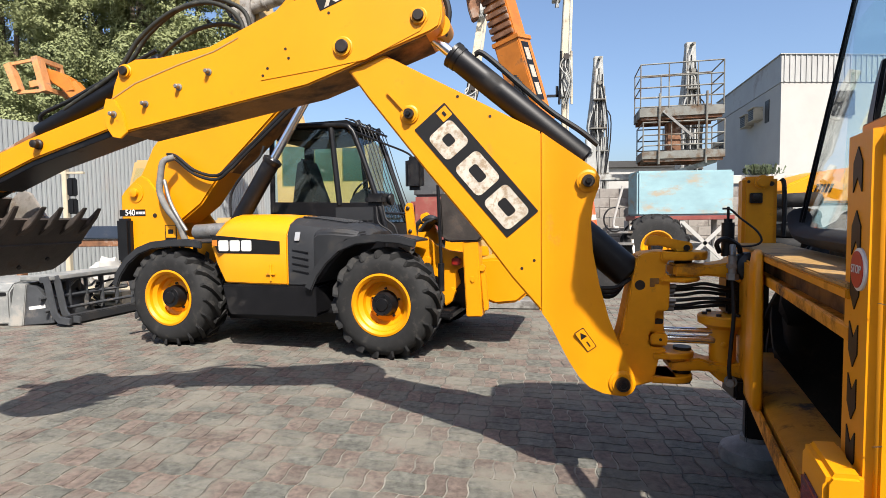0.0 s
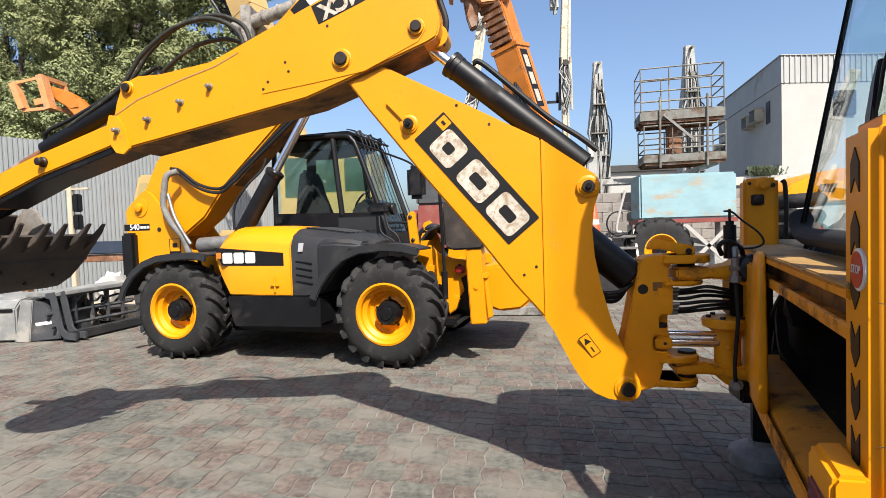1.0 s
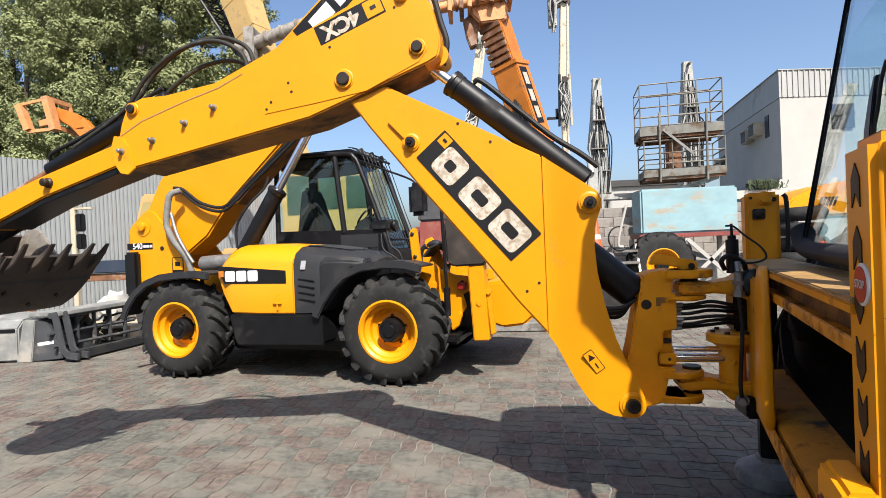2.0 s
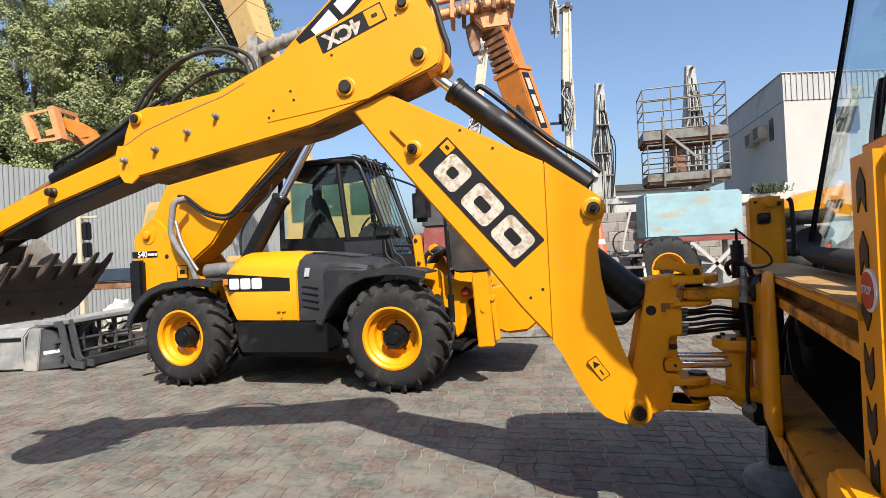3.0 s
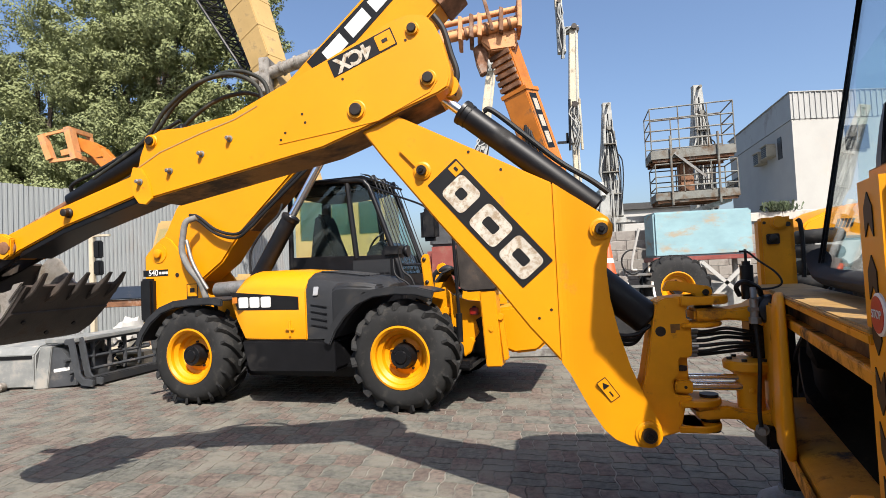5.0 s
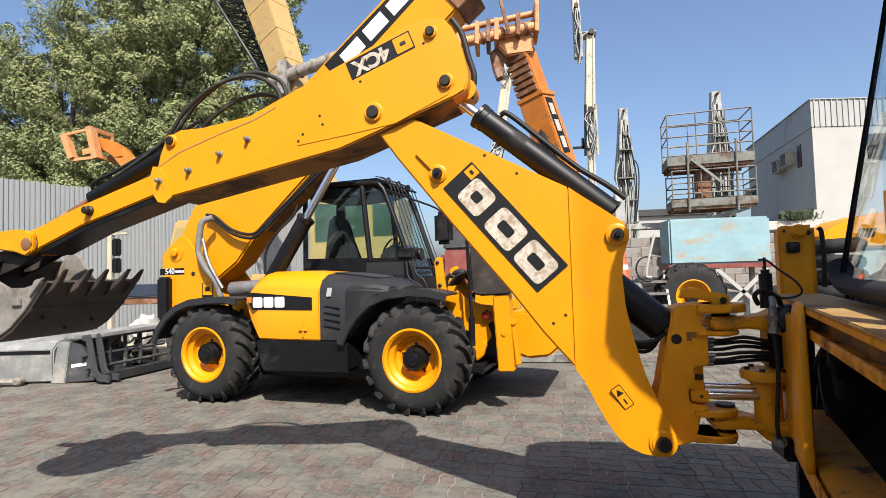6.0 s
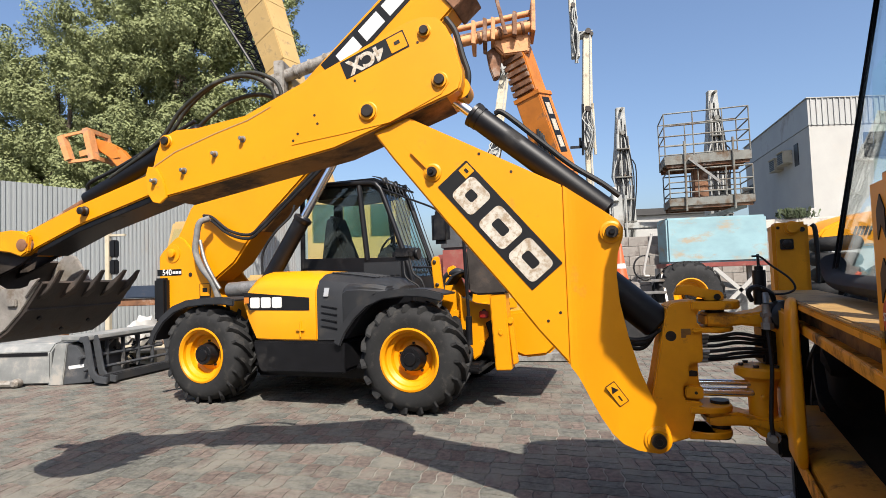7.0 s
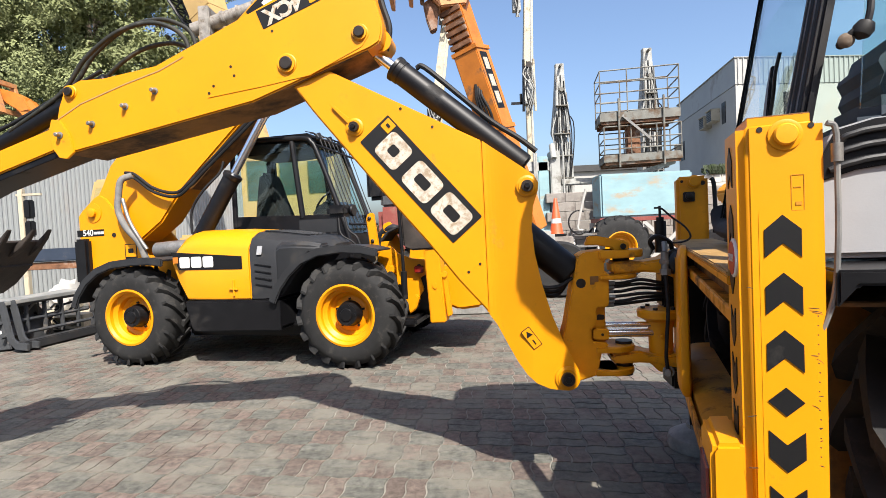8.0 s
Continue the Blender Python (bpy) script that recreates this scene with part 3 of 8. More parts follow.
    part("middle_rail", bm, RAIL, root, "worn yellow rear frame rail")
    # Web's brown paints the shade in the gap between the rails.
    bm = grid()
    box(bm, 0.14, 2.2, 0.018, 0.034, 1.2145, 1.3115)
    part("rail_web", bm, BROWN, root, "brown web painting the dark gap between the rails")
    bm = grid()
    prism(bm, [(0.09, 0.615), (0.09, 0.685), (0.07, 0.70), (0.0, 0.72), (-0.08, 0.725), (-0.08, 0.705), (0.05, 0.615)], 0.2, 2.05, 0.004, swap)
    part("lower_rail", bm, DIM_OCHRE, root, "ochre lower frame step, toned down for shade")
    bm = grid()
    box(bm, 0.21, 2.05, 0.102, 0.112, 0.60, 0.672, 0.003)
    box(bm, 0.21, 2.05, 0.06, 0.104, 0.60, 0.612, 0.003)
    part("edge_channel", bm, RAIL, root, "grime-streaked channel along the step edge")
    # Lower beam and chassis plate share this brown, darkening the frame's inside.
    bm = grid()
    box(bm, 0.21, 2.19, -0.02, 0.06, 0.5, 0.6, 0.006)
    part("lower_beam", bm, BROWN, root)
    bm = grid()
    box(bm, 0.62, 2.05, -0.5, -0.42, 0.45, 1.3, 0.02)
    part("chassis_plate", bm, BROWN, root, "brown chassis plate darkening the opening behind the rails")
    bm = grid()
    box(bm, 0.7, 1.7, -4.3, -0.7, 0.55, 1.15, 0.05)
    rod(bm, (0.35, -0.95, 0.8), (2.05, -0.95, 0.8), 0.14, 16)
    part("chassis", bm, BLACK, root, "black chassis and axle")

    # rear wheels
    for a0, out, yw in ((0.2, -1, -1.05), (2.32, 1, -0.87)):
        holder = new("rear_wheel", None)
        holder.parent = root
        holder.matrix_local = Matrix.Translation((a0, yw, 0.81)) @ pose(0, 0, 0, 0, 0, -90)
        wheel(holder, (0, 0, 0), 0.81, 0.46, 0.38, 20, "black lugged tractor tyre", YELLOW, out, 0.05)

    # cab
    lo, hi = 1.41, 2.85
    CA, CB = 0.30, 1.50

    def rear_y(z):
        return -0.067 - (z - 1.45) * 0.183
    levels = (lo, 1.7, 2.0, 2.3, 2.45, 2.6, 2.72, hi)
    bm = grid()
    secs = []
    for a, w, y, z in [(CA + 0.085, 0.17, rear_y(z), z) for z in (lo, 1.7, 2.0, 2.12)] + [(CA + 0.08, 0.12, rear_y(2.3), 2.3), (CA + 0.08, 0.06, rear_y(2.5), 2.5), (CA + 0.085, 0.02, rear_y(2.62), 2.62)]:
        secs.append([(a - w / 2, y, z), (a + w / 2, y, z), (a + w / 2, y - 0.03, z), (a - w / 2, y - 0.03, z)])
    loft(bm, secs, bevel=0.01)
    part("cab_pillar", bm, BLACK, root, "black cab corner pillar")
    for q in (-0.045, 0.02, 0.06):
        bm = grid()
        loft(bm, [[(CA + 0.085 + q + e, rear_y(z) + f, z) for e, f in ((-0.012, 0.0), (0.012, 0.0), (0.008, 0.007), (-0.008, 0.007))] for z in (lo, 1.7, 2.0, 2.12)])
        part("pillar_seal", bm, PLASTIC, root, "grey rubber window seal")
    bm = grid()
    secs = []
    for z in levels:
        y = rear_y(z)
        secs.append([(CB - 0.022, y - 0.008, z), (CB - 0.004, y - 0.008, z), (CB - 0.004, y - 0.03, z), (CB - 0.022, y - 0.03, z)])
    loft(bm, secs, bevel=0.012)
    part("cab_pillar", bm, BLACK, root, "black cab corner pillar")
    for a in (CA, CB):
        bm = grid()
        box(bm, a - 0.02, a + 0.02, -1.75, -1.69, 1.3, hi, 0.01)
        part("cab_pillar", bm, BLACK, root)
    bm = grid()
    secs = []
    for z in levels:
        y = rear_y(z) - 0.02
        secs.append([(CA + 0.168, y, z), (CB - 0.02, y, z), (CB - 0.02, y - 0.006, z), (CA + 0.168, y - 0.006, z)])
    loft(bm, secs)
    win = part("rear_window", bm, GLASS, root, "tall rear cab window reflecting the yard")
    win.visible_shadow = False
    bm = grid()
    secs = []
    for a, dz in ((CA - 0.05, 0.03), (CA, 0.0), (0.6, -0.005), (1.2, -0.005), (CB - 0.1, 0.0), (CB - 0.03, 0.01), (CB + 0.02, 0.035), (CB + 0.05, 0.08)):
        secs.append([(a, -0.105 + 0.065 * math.cos(q), 1.395 + dz + 0.042 * math.sin(q)) for q in [2 * math.pi * k / 14 for k in range(14)]])
    loft(bm, secs)
    part("window_sill", bm, SEAT, root, "rounded black sill under the rear window")
    for a, z0 in ((CA - 0.02, 1.72), (CB + 0.012, 1.5)):
        bm = grid()
        prism(bm, [(-0.24, z0), (-0.27, 2.3), (-0.66, hi), (-1.67, hi), (-1.67, z0 + 0.02), (-0.6, z0 + 0.03)], a, a + 0.01, 0, swap)
        side = part("side_window", bm, GLASS_GREEN, root, "side cab window")
        side.visible_shadow = False
    # Roof is out of view; its outline is fitted to the shadow it casts.
    bm = grid()
    plan = [(0.05, -1.9), (0.06, -0.92), (0.11, -0.6), (0.17, -0.3), (0.26, -0.06), (0.5, 0.10), (1.22, 0.30), (1.34, 0.22), (1.46, 0.0), (1.6, -0.47), (1.8, -1.12), (1.86, -1.9)]
    loft(bm, [[(x, y, z) for x, y in plan] for z in (hi, hi + 0.1)], bevel=0.03)
    part("cab_roof", bm, BLACK, root, "black cab roof")
    bm = grid()
    box(bm, CA, CB, -1.75, -0.19, 1.28, 1.35, 0.02)
    part("cab_floor", bm, BLACK, root)
    bm = grid()
    box(bm, 0.52, 1.04, -1.05, -0.33, 1.62, 1.80, 0.06)
    loft(bm, [[(0.62, y0, z), (1.06, y0, z), (1.06, y1, z), (0.62, y1, z)] for y0, y1, z in ((-0.44, -1.0, 1.78), (-0.40, -1.02, 1.88), (-0.43, -1.0, 1.97), (-0.50, -0.95, 2.03))], bevel=0.04)
    box(bm, 0.66, 0.98, -1.0, -0.45, 1.35, 1.63, 0.03)
    box(bm, 0.44, 0.51, -1.0, -0.5, 1.70, 1.77, 0.02)
    part("seat", bm, SEAT_BLUE, root, "operator seat with reflected blue in its colour")
    for a in (0.5, 1.36):
        bm = grid()
        box(bm, a - 0.1, a + 0.1, -1.3, -1.0, 1.36, 1.66, 0.04)
        if a > 1:
            rod(bm, (a, -1.1, 1.6), (a, -1.07, 1.70), 0.012)
            lathe(bm, (a, -1.07, 1.68), (0, 0.1, 1), [(0.01, 0), (0.028, 0.02), (0.03, 0.05), (0.012, 0.08)], 14)
        part("control_console", bm, PLASTIC, root, "grey control console with a ball-topped lever")
    bm = grid()
    hose(bm, [(0.72, -0.165, 2.0), (0.74, -0.155, 1.94), (0.76, -0.15, 1.86), (0.78, -0.14, 1.78)], 0.006)
    loft(bm, [[(q - w, y, z), (q + w, y, z), (q + w, y - 0.02, z), (q - w, y - 0.02, z)] for q, w, y, z in ((0.82, 0.03, -0.13, 1.70), (0.80, 0.028, -0.13, 1.80), (0.79, 0.02, -0.14, 1.90), (0.78, 0.01, -0.15, 1.97))], bevel=0.003)
    part("wiper", bm, BLACK, root, "black rear window wiper")
    bm = grid()
    rod(bm, (CA - 0.02, -0.20, 1.885), (CA - 0.055, -0.20, 1.885), 0.012, 12)
    hose(bm, [(CA - 0.05, -0.20, 1.885), (CA - 0.055, -0.215, 1.905), (CA - 0.055, -0.24, 1.915), (CA - 0.055, -0.25, 1.945), (CA - 0.05, -0.255, 1.98)], 0.008)
    lathe(bm, (CA - 0.055, -0.225, 1.885), (0, -0.5, 1), [(0.006, 0), (0.02, 0.01), (0.024, 0.026), (0.018, 0.042), (0.004, 0.048)], 16)
    handle = part("window_handle", bm, BLACK, root, "black side window handle")
    bm = grid()
    lathe(bm, (CA - 0.05, -0.20, 1.885), (-1, 0, 0), [(0.017, 0), (0.019, 0.006), (0.012, 0.012), (0.004, 0.013)], 16)
    part("catch", bm, STEEL, handle, "bright steel catch")

    # fender
    bm = grid()
    prism(bm, [(-0.11, 1.345), (-0.11, 1.50), (-0.13, 1.60), (-0.16, 1.665), (-0.24, 1.685), (-1.7, 1.72), (-1.7, 1.345)], 0.2, 0.29, 0.014, swap)
    fen = part("fender", bm, GREY_PANEL, root, "grey fender panel with black louvres")
    bm = grid()
    prism(bm, [(-0.118, 1.535), (-0.13, 1.60), (-0.16, 1.66), (-0.24, 1.68), (-1.68, 1.71), (-1.68, 1.60), (-0.4, 1.585), (-0.2, 1.56)], 0.193, 0.203, 0.003, swap)
    part("louvre_panel", bm, BLACK, fen, "black louvred upper panel")
    for k in range(3):
        bm = grid()
        z = 1.578 + 0.034 * k
        hose(bm, [(0.192, -0.145 - 0.012 * k, z - 0.015), (0.186, -0.19, z), (0.186, -0.30, z + 0.012), (0.186, -0.8, z + 0.022), (0.192, -1.6, z + 0.03)], 0.008, 8)
        part("louvre", bm, PLASTIC, fen, "dark grey louvre rib")
    bm = grid()
    prism(bm, [(-0.1, 1.25), (-0.1, 1.335), (-1.8, 1.335), (-1.95, 1.0), (-1.92, 0.98), (-1.78, 1.30), (-0.14, 1.30)], 0.0, 0.75, 0.006, swap)
    part("mudguard", bm, BLACK, root, "black mudguard over the rear wheel")
    # Yellow wing and lip, browned to paint in the deep shade under the fender.
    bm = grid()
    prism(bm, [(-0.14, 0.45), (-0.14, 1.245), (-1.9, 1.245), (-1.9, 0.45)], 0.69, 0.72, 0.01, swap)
    part("wing_panel", bm, BROWN, root, "brown inner wing panel with shade in its colour")
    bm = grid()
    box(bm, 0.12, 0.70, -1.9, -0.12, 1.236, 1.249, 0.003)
    part("wing_lip", bm, BROWN, root, "brown lip under the fender with shade in its colour")

    # front of the machine, beyond the cab
    bm = grid()
    box(bm, 0.75, 1.65, -4.4, -1.9, 1.1, 1.75, 0.08)
    part("bonnet", bm, YELLOW, root, "yellow engine bonnet")
    for a0, out in ((0.25, -1), (2.15, 1)):
        holder = new("front_wheel", None)
        holder.parent = root
        holder.matrix_local = Matrix.Translation((a0, -3.1, 0.6)) @ pose(0, 0, 0, 0, 0, -90)
        wheel(holder, (0, 0, 0), 0.6, 0.35, 0.3, 18, "black lugged tyre", YELLOW, out)

    # ---- the arm ----
    bm = grid()
    outline = [(-1.51, 2.36), (-1.422, 2.287), (-1.32, 2.145), (-1.011, 1.751), (-0.718, 1.394), (-0.551, 1.172), (-0.415, 1.015), (-0.355, 0.93), (-0.30, 0.82), (-0.255, 0.735), (-0.205, 0.66), (-0.155, 0.613),
               (-0.09, 0.584), (-0.02, 0.573), (0.04, 0.585), (0.07, 0.63), (0.065, 0.68), (0.035, 0.745), (-0.003, 0.823), (-0.062, 0.974), (-0.108, 1.141), (-0.141, 1.311), (-0.151, 1.45), (-0.14, 1.56),
               (-0.112, 1.64), (-0.108, 1.685), (-0.13, 1.725), (-0.393, 1.927), (-1.2, 2.357), (-1.38, 2.48), (-1.5, 2.47)]
    prism(bm, clip_x(outline, -9, -0.395), 0.03, 0.27, 0.009)
    boom = part("boom", bm, YELLOW, root, "yellow boom with a dark maker's panel", arm)
    bm = grid()
    cuts = [-0.395 + 0.02 * k for k in range(13)] + [9]
    for x0, x1 in zip(cuts, cuts[1:]):
        piece = clip_x(outline, x0, x1)
        near_y = [0.03 - 0.045 * (lambda q: q * q * (3 - 2 * q))(min(1, max(0, (x + 0.395) / 0.24))) for x, z in piece]
        loft(bm, [[(x, y, z) for (x, z), y in zip(piece, near_y)], [(x, 0.285, z) for x, z in piece]])
    bmesh.ops.remove_doubles(bm, verts=bm.verts, dist=0.0004)
    part("foot_plate", bm, YELLOW, boom)
    for i, (x, z, r) in enumerate(((-1.09, 2.047, 0.04), (-0.167, 1.668, 0.045), (0.005, 0.639, 0.052))):
        bm = grid()
        y0 = 0.03 if x < -0.5 else -0.015
        lathe(bm, (x, y0, z), (0, -1, 0), [(r * 1.25, 0), (r * 1.25, 0.008), (r, 0.012), (r * 0.98, 0.016)], 24)
        collar = part("pin_collar", bm, YELLOW, boom)
        bm = grid()
        lathe(bm, (x, y0 - 0.014, z), (0, -1, 0), [(r * 0.7, 0), (r * 0.7, 0.018), (r * 0.66, 0.026), (r * 0.3, 0.026)], 14)
        part("pin", bm, PIN, collar, "dark steel pivot pin")
        bm = grid()
        lathe(bm, (x, y0 - 0.038, z), (0, -1, 0), [(r * 0.36, 0), (r * 0.36, 0.012), (r * 0.3, 0.016)], 6)
        part("lock_bolt", bm, BLACK, collar)
    bm = grid()
    wd = Vector((-1.215 + 1.09, 0, 2.175 - 2.047)).normalized()
    p0, p1 = Vector((-1.21, 0.026, 2.17)), Vector((-1.10, 0.026, 2.06))
    sd = Vector((wd.z, 0, -wd.x)) * 0.016
    loft(bm, [[p0 + sd * 0.5 + Vector((0, k, 0)), p1 + sd + Vector((0, k, 0)), p1 - sd + Vector((0, k, 0)), p0 - sd * 0.5 + Vector((0, k, 0))] for k in (0.006, -0.012)], bevel=0.004)
    part("pin_keeper", bm, YELLOW, boom)
    # maker's panel on the boom
    ax = Vector((-0.415 + 0.91, 0, 1.518 - 2.105)).normalized()     # along the panel, downwards
    up = Vector((-ax.z, 0, ax.x))
    cen = Vector((-0.738, 0.0285, 1.742))
    bm = grid()
    flat(bm, rounded(0.76, 0.214, 0.006), cen, ax, up, 0.0015)
    panel = part("maker_panel", bm, DECAL_DARK, boom, "charcoal panel with cracked cream marks")
    for k, (u, w) in enumerate(((-0.215, 0.165), (0.02, 0.20), (0.255, 0.20))):
        bm = grid()
        hollow(bm, w, 0.16, 0.03, 0.052, cen, ax, up, 0.004, u, -0.004)
        part("mark", bm, DECAL_WORN, panel, "cracked cream hollow block mark")
    bm = grid()
    flat(bm, rounded(0.062, 0.062, 0.004, 2, -0.335, 0.068), cen, ax, up, 0.004)
    part("badge", bm, DECAL_YELLOW, panel, "small yellow square badge")
    bm = grid()
    flat(bm, rounded(0.026, 0.016, 0.003, 2, -0.335, 0.068), cen, ax, up, 0.0062)
    part("bar", bm, DECAL_DARK, panel)
    # warning sticker
    c, u = Vector((-0.177, -0.0165, 0.858)), Vector((0.58, 0, -0.815)).normalized()
    v = Vector((-u.z, 0, u.x))
    bm = grid()
    flat(bm, rounded(0.118, 0.056, 0.006), c, u, v, 0.001)
    st = part("warning_sticker", bm, DECAL_DARK, boom, "small yellow warning sticker with a triangle")
    bm = grid()
    flat(bm, rounded(0.11, 0.048, 0.004), c, u, v, 0.002)
    part("face", bm, DECAL_YELLOW, st)
    bm = grid()
    flat(bm, [(-0.045, 0), (-0.012, -0.019), (-0.012, 0.019)], c, v * 0 + u, v, 0.003)
    flat(bm, [(0.01, -0.004), (0.04, -0.004), (0.04, 0.004), (0.01, 0.004)], c, u, v, 0.003)
    part("bar", bm, DECAL_DARK, st)
    bm = grid()
    for x, z in ((-0.434, 1.263), (-0.498, 1.221), (-0.66, 2.02), (-0.83, 2.13)):
        bm = grid()
        lathe(bm, (x, 0.0295, z), (0, -1, 0), [(0.008, 0), (0.008, 0.0015)], 10)
        part("screw_hole", bm, PIN, boom)

    # dipper
    bm = grid()
    dip = [(-2.875, 2.157), (-2.862, 2.06), (-2.815, 2.006), (-1.655, 2.222), (-1.412, 2.306), (-0.97, 2.462), (-0.918, 2.49), (-0.903, 2.54), (-0.903, 2.591), (-0.945, 2.765), (-0.985, 2.85), (-1.03, 2.905), (-1.12, 2.92), (-1.22, 2.9),
           (-1.616, 2.725), (-2.226, 2.469), (-2.55, 2.425), (-2.70, 2.425), (-2.80, 2.385), (-2.845, 2.28)]
    prism(bm, dip, 0.0, 0.32, 0.009)
    dipper = part("dipper", bm, YELLOW, root, "yellow dipper arm with bolt heads and pivot pins", arm)
    bm = grid()
    strip(bm, [(-1.92, 2.262), (-1.6, 2.30), (-1.32, 2.34), (-1.02, 2.47), (-0.975, 2.53)], 0.010, -0.0035, 0.001, 0.0015)
    part("weld_seam", bm, YELLOW, dipper)
    for x, z, r in ((-1.446, 2.415, 0.05), (-1.027, 2.548, 0.042), (-1.105, 2.833, 0.036), (-2.76, 2.36, 0.036)):
        bm = grid()
        lathe(bm, (x, 0.001, z), (0, -1, 0), [(r * 1.12, 0), (r * 1.12, 0.004), (r * 1.0, 0.007), (r * 0.98, 0.016)], 24)
        collar = part("pin_collar", bm, YELLOW_WORN, dipper)
        bm = grid()
        lathe(bm, (x, -0.016, z), (0, -1, 0), [(r * 0.72, 0), (r * 0.72, 0.008), (r * 0.62, 0.013), (r * 0.3, 0.013)], 16)
        part("pin", bm, PIN, collar, "dark steel pivot pin")
    for x, z in ((-2.236, 2.327), (-2.423, 2.253), (-2.638, 2.168), (-2.835, 2.115)):
        bm = grid()
        lathe(bm, (x, 0.001 if x > -2.8 else -0.013, z), (0, -1, 0), [(0.02, 0), (0.02, 0.005), (0.0125, 0.007), (0.0125, 0.034), (0.009, 0.038)], 12)
        part("pad_bolt", bm, STEEL, dipper, "dull steel wear pad bolt")
    for x, z in ((-1.773, 2.426), (-1.756, 2.375), (-1.881, 2.327), (-1.91, 2.289), (-1.52, 2.6), (-1.145, 2.775)):
        bm = grid()
        lathe(bm, (x, 0.0005, z), (0, -1, 0), [(0.008, 0), (0.008, 0.002)], 10)
        part("screw_hole", bm, PIN, dipper)
    bm = grid()
    prism(bm, [(-2.885, 2.21), (-2.91, 2.13), (-2.895, 2.05), (-2.85, 1.985), (-2.80, 1.975), (-2.755, 2.01), (-2.78, 2.12), (-2.83, 2.20)], -0.014, 0.002, 0.003)
    part("end_ear", bm, YELLOW_WORN, dipper, "scuffed rounded end plate")
    bm = grid()
    strip(bm, [(-2.86, 2.20), (-2.7, 2.285), (-2.42, 2.375), (-2.2, 2.435), (-2.05, 2.50)], 0.007, -0.0025, 0.001)
    part("dirt_seam", bm, YELLOW_DUSTY, dipper, "grimy seam along the dipper side")
    # Brown strip paints the dipper's underside shade together with its grease.
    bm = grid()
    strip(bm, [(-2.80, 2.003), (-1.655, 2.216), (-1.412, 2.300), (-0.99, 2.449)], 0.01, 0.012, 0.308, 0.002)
    part("greasy_underside", bm, BROWN, dipper, "brown underside plate, shade and grease in its colour")
    # model plate
    q = [Vector((-1.602, 0, 2.715)), Vector((-1.222, 0, 2.861)), Vector((-1.198, 0, 2.757)), Vector((-1.575, 0, 2.612))]
    c = sum(q, Vector()) / 4
    ux = (q[1] - q[0]).normalized()
    uz = Vector((-ux.z, 0, ux.x))
    bm = grid()
    flat(bm, rounded(0.405, 0.108, 0.004), c, ux, uz, 0.002)
    plate = part("model_plate", bm, DECAL_DARK, dipper, "black model plate with pale marks and a yellow badge")
    fc = bpy.data.curves.new("model", "FONT")
    fc.body, fc.size, fc.align_x, fc.align_y, fc.extrude, fc.offset = "4CX", 0.115, "CENTER", "CENTER", 0.001, 0.005
    tmp = new("model_text", fc)
    me = bpy.data.meshes.new_from_object(tmp)
    bpy.data.objects.remove(tmp)
    me.materials.append(DECAL_WORN)
    at = c - ux * 0.055 - Vector((0, 0.003, 0))
    part("lettering", me, None, plate, "worn pale model letters, upside down", Matrix(((-ux.x, -uz.x, 0, at.x), (0, 0, -1, at.y), (-ux.z, -uz.z, 0, at.z), (0, 0, 0, 1))))
    bm = grid()
    flat(bm, rounded(0.1, 0.09, 0.004, 2, 0.145), c, ux, uz, 0.004)
    part("badge", bm, DECAL_YELLOW, plate)
    bm = grid()
    flat(bm, rounded(0.034, 0.02, 0.003, 2, 0.145), c, ux, uz, 0.006)
    part("bar", bm, DECAL_DARK, plate)

    # extending inner arm
    bm = grid()
    prism(bm, [(-2.5, 2.30), (-3.476, 2.001), (-3.90, 1.845), (-3.96, 1.79), (-3.94, 1.71), (-3.87, 1.695), (-3.78, 1.745), (-3.454, 1.875), (-2.5, 2.16)], 0.03, 0.29, 0.008)
    inner = part("inner_arm", bm, YELLOW, root, "yellow sliding inner arm with a greasy black underside", arm)
    bm = grid()
    prism(bm, [(-2.7, 2.12), (-3.454, 1.873), (-3.78, 1.743), (-3.80, 1.70), (-3.454, 1.84), (-2.7, 2.06)], 0.045, 0.28, 0.003)
    part("wear_rail", bm, BLACK, inner, "greasy black slide rail")
    for x, z, r in ((-3.392, 1.967, 0.024), (-3.851, 1.769, 0.04)):
        bm = grid()
        lathe(bm, (x, 0.031, z), (0, -1, 0), [(r * 1.3, 0), (r * 1.3, 0.012), (r, 0.02), (r, 0.045), (r * 0.7, 0.05)], 18)
        part("pin", bm, PIN if r < 0.03 else RUST, inner, "worn steel pin")

    # cylinders along the dipper
    d = Vector((-2.732 + 3.488, 0, 2.393 - 2.053)).normalized()
    base = Vector((-3.47, 0.12, 2.055))
    bm = grid()
    rod(bm, base, base + d * 0.95, 0.05, 18, chamfer=0.008)
    ext = part("extension_cylinder", bm, BLACK_GLOSS, root, "black hydraulic cylinder on the dipper", arm)
    bm = grid()
    rod(bm, base - d * 0.75, base, 0.022, 12)
    part("cylinder_rod", bm, RUST, ext, "brownish cylinder rod")
    bm = grid()
    hose(bm, [base + d * 0.02 + Vector((0, -0.01, 0.05)), base + d * 0.06 + Vector((0, -0.03, 0.085)), base + d * 0.3 + Vector((0, -0.02, 0.075)), base + d * 0.9 + Vector((0, 0, 0.085))], 0.012)
    part("hose", bm, HOSE, ext)
    for off, lift in ((0.08, -0.03), (0.16, 0.02), (0.25, -0.09)):
        bm = grid()
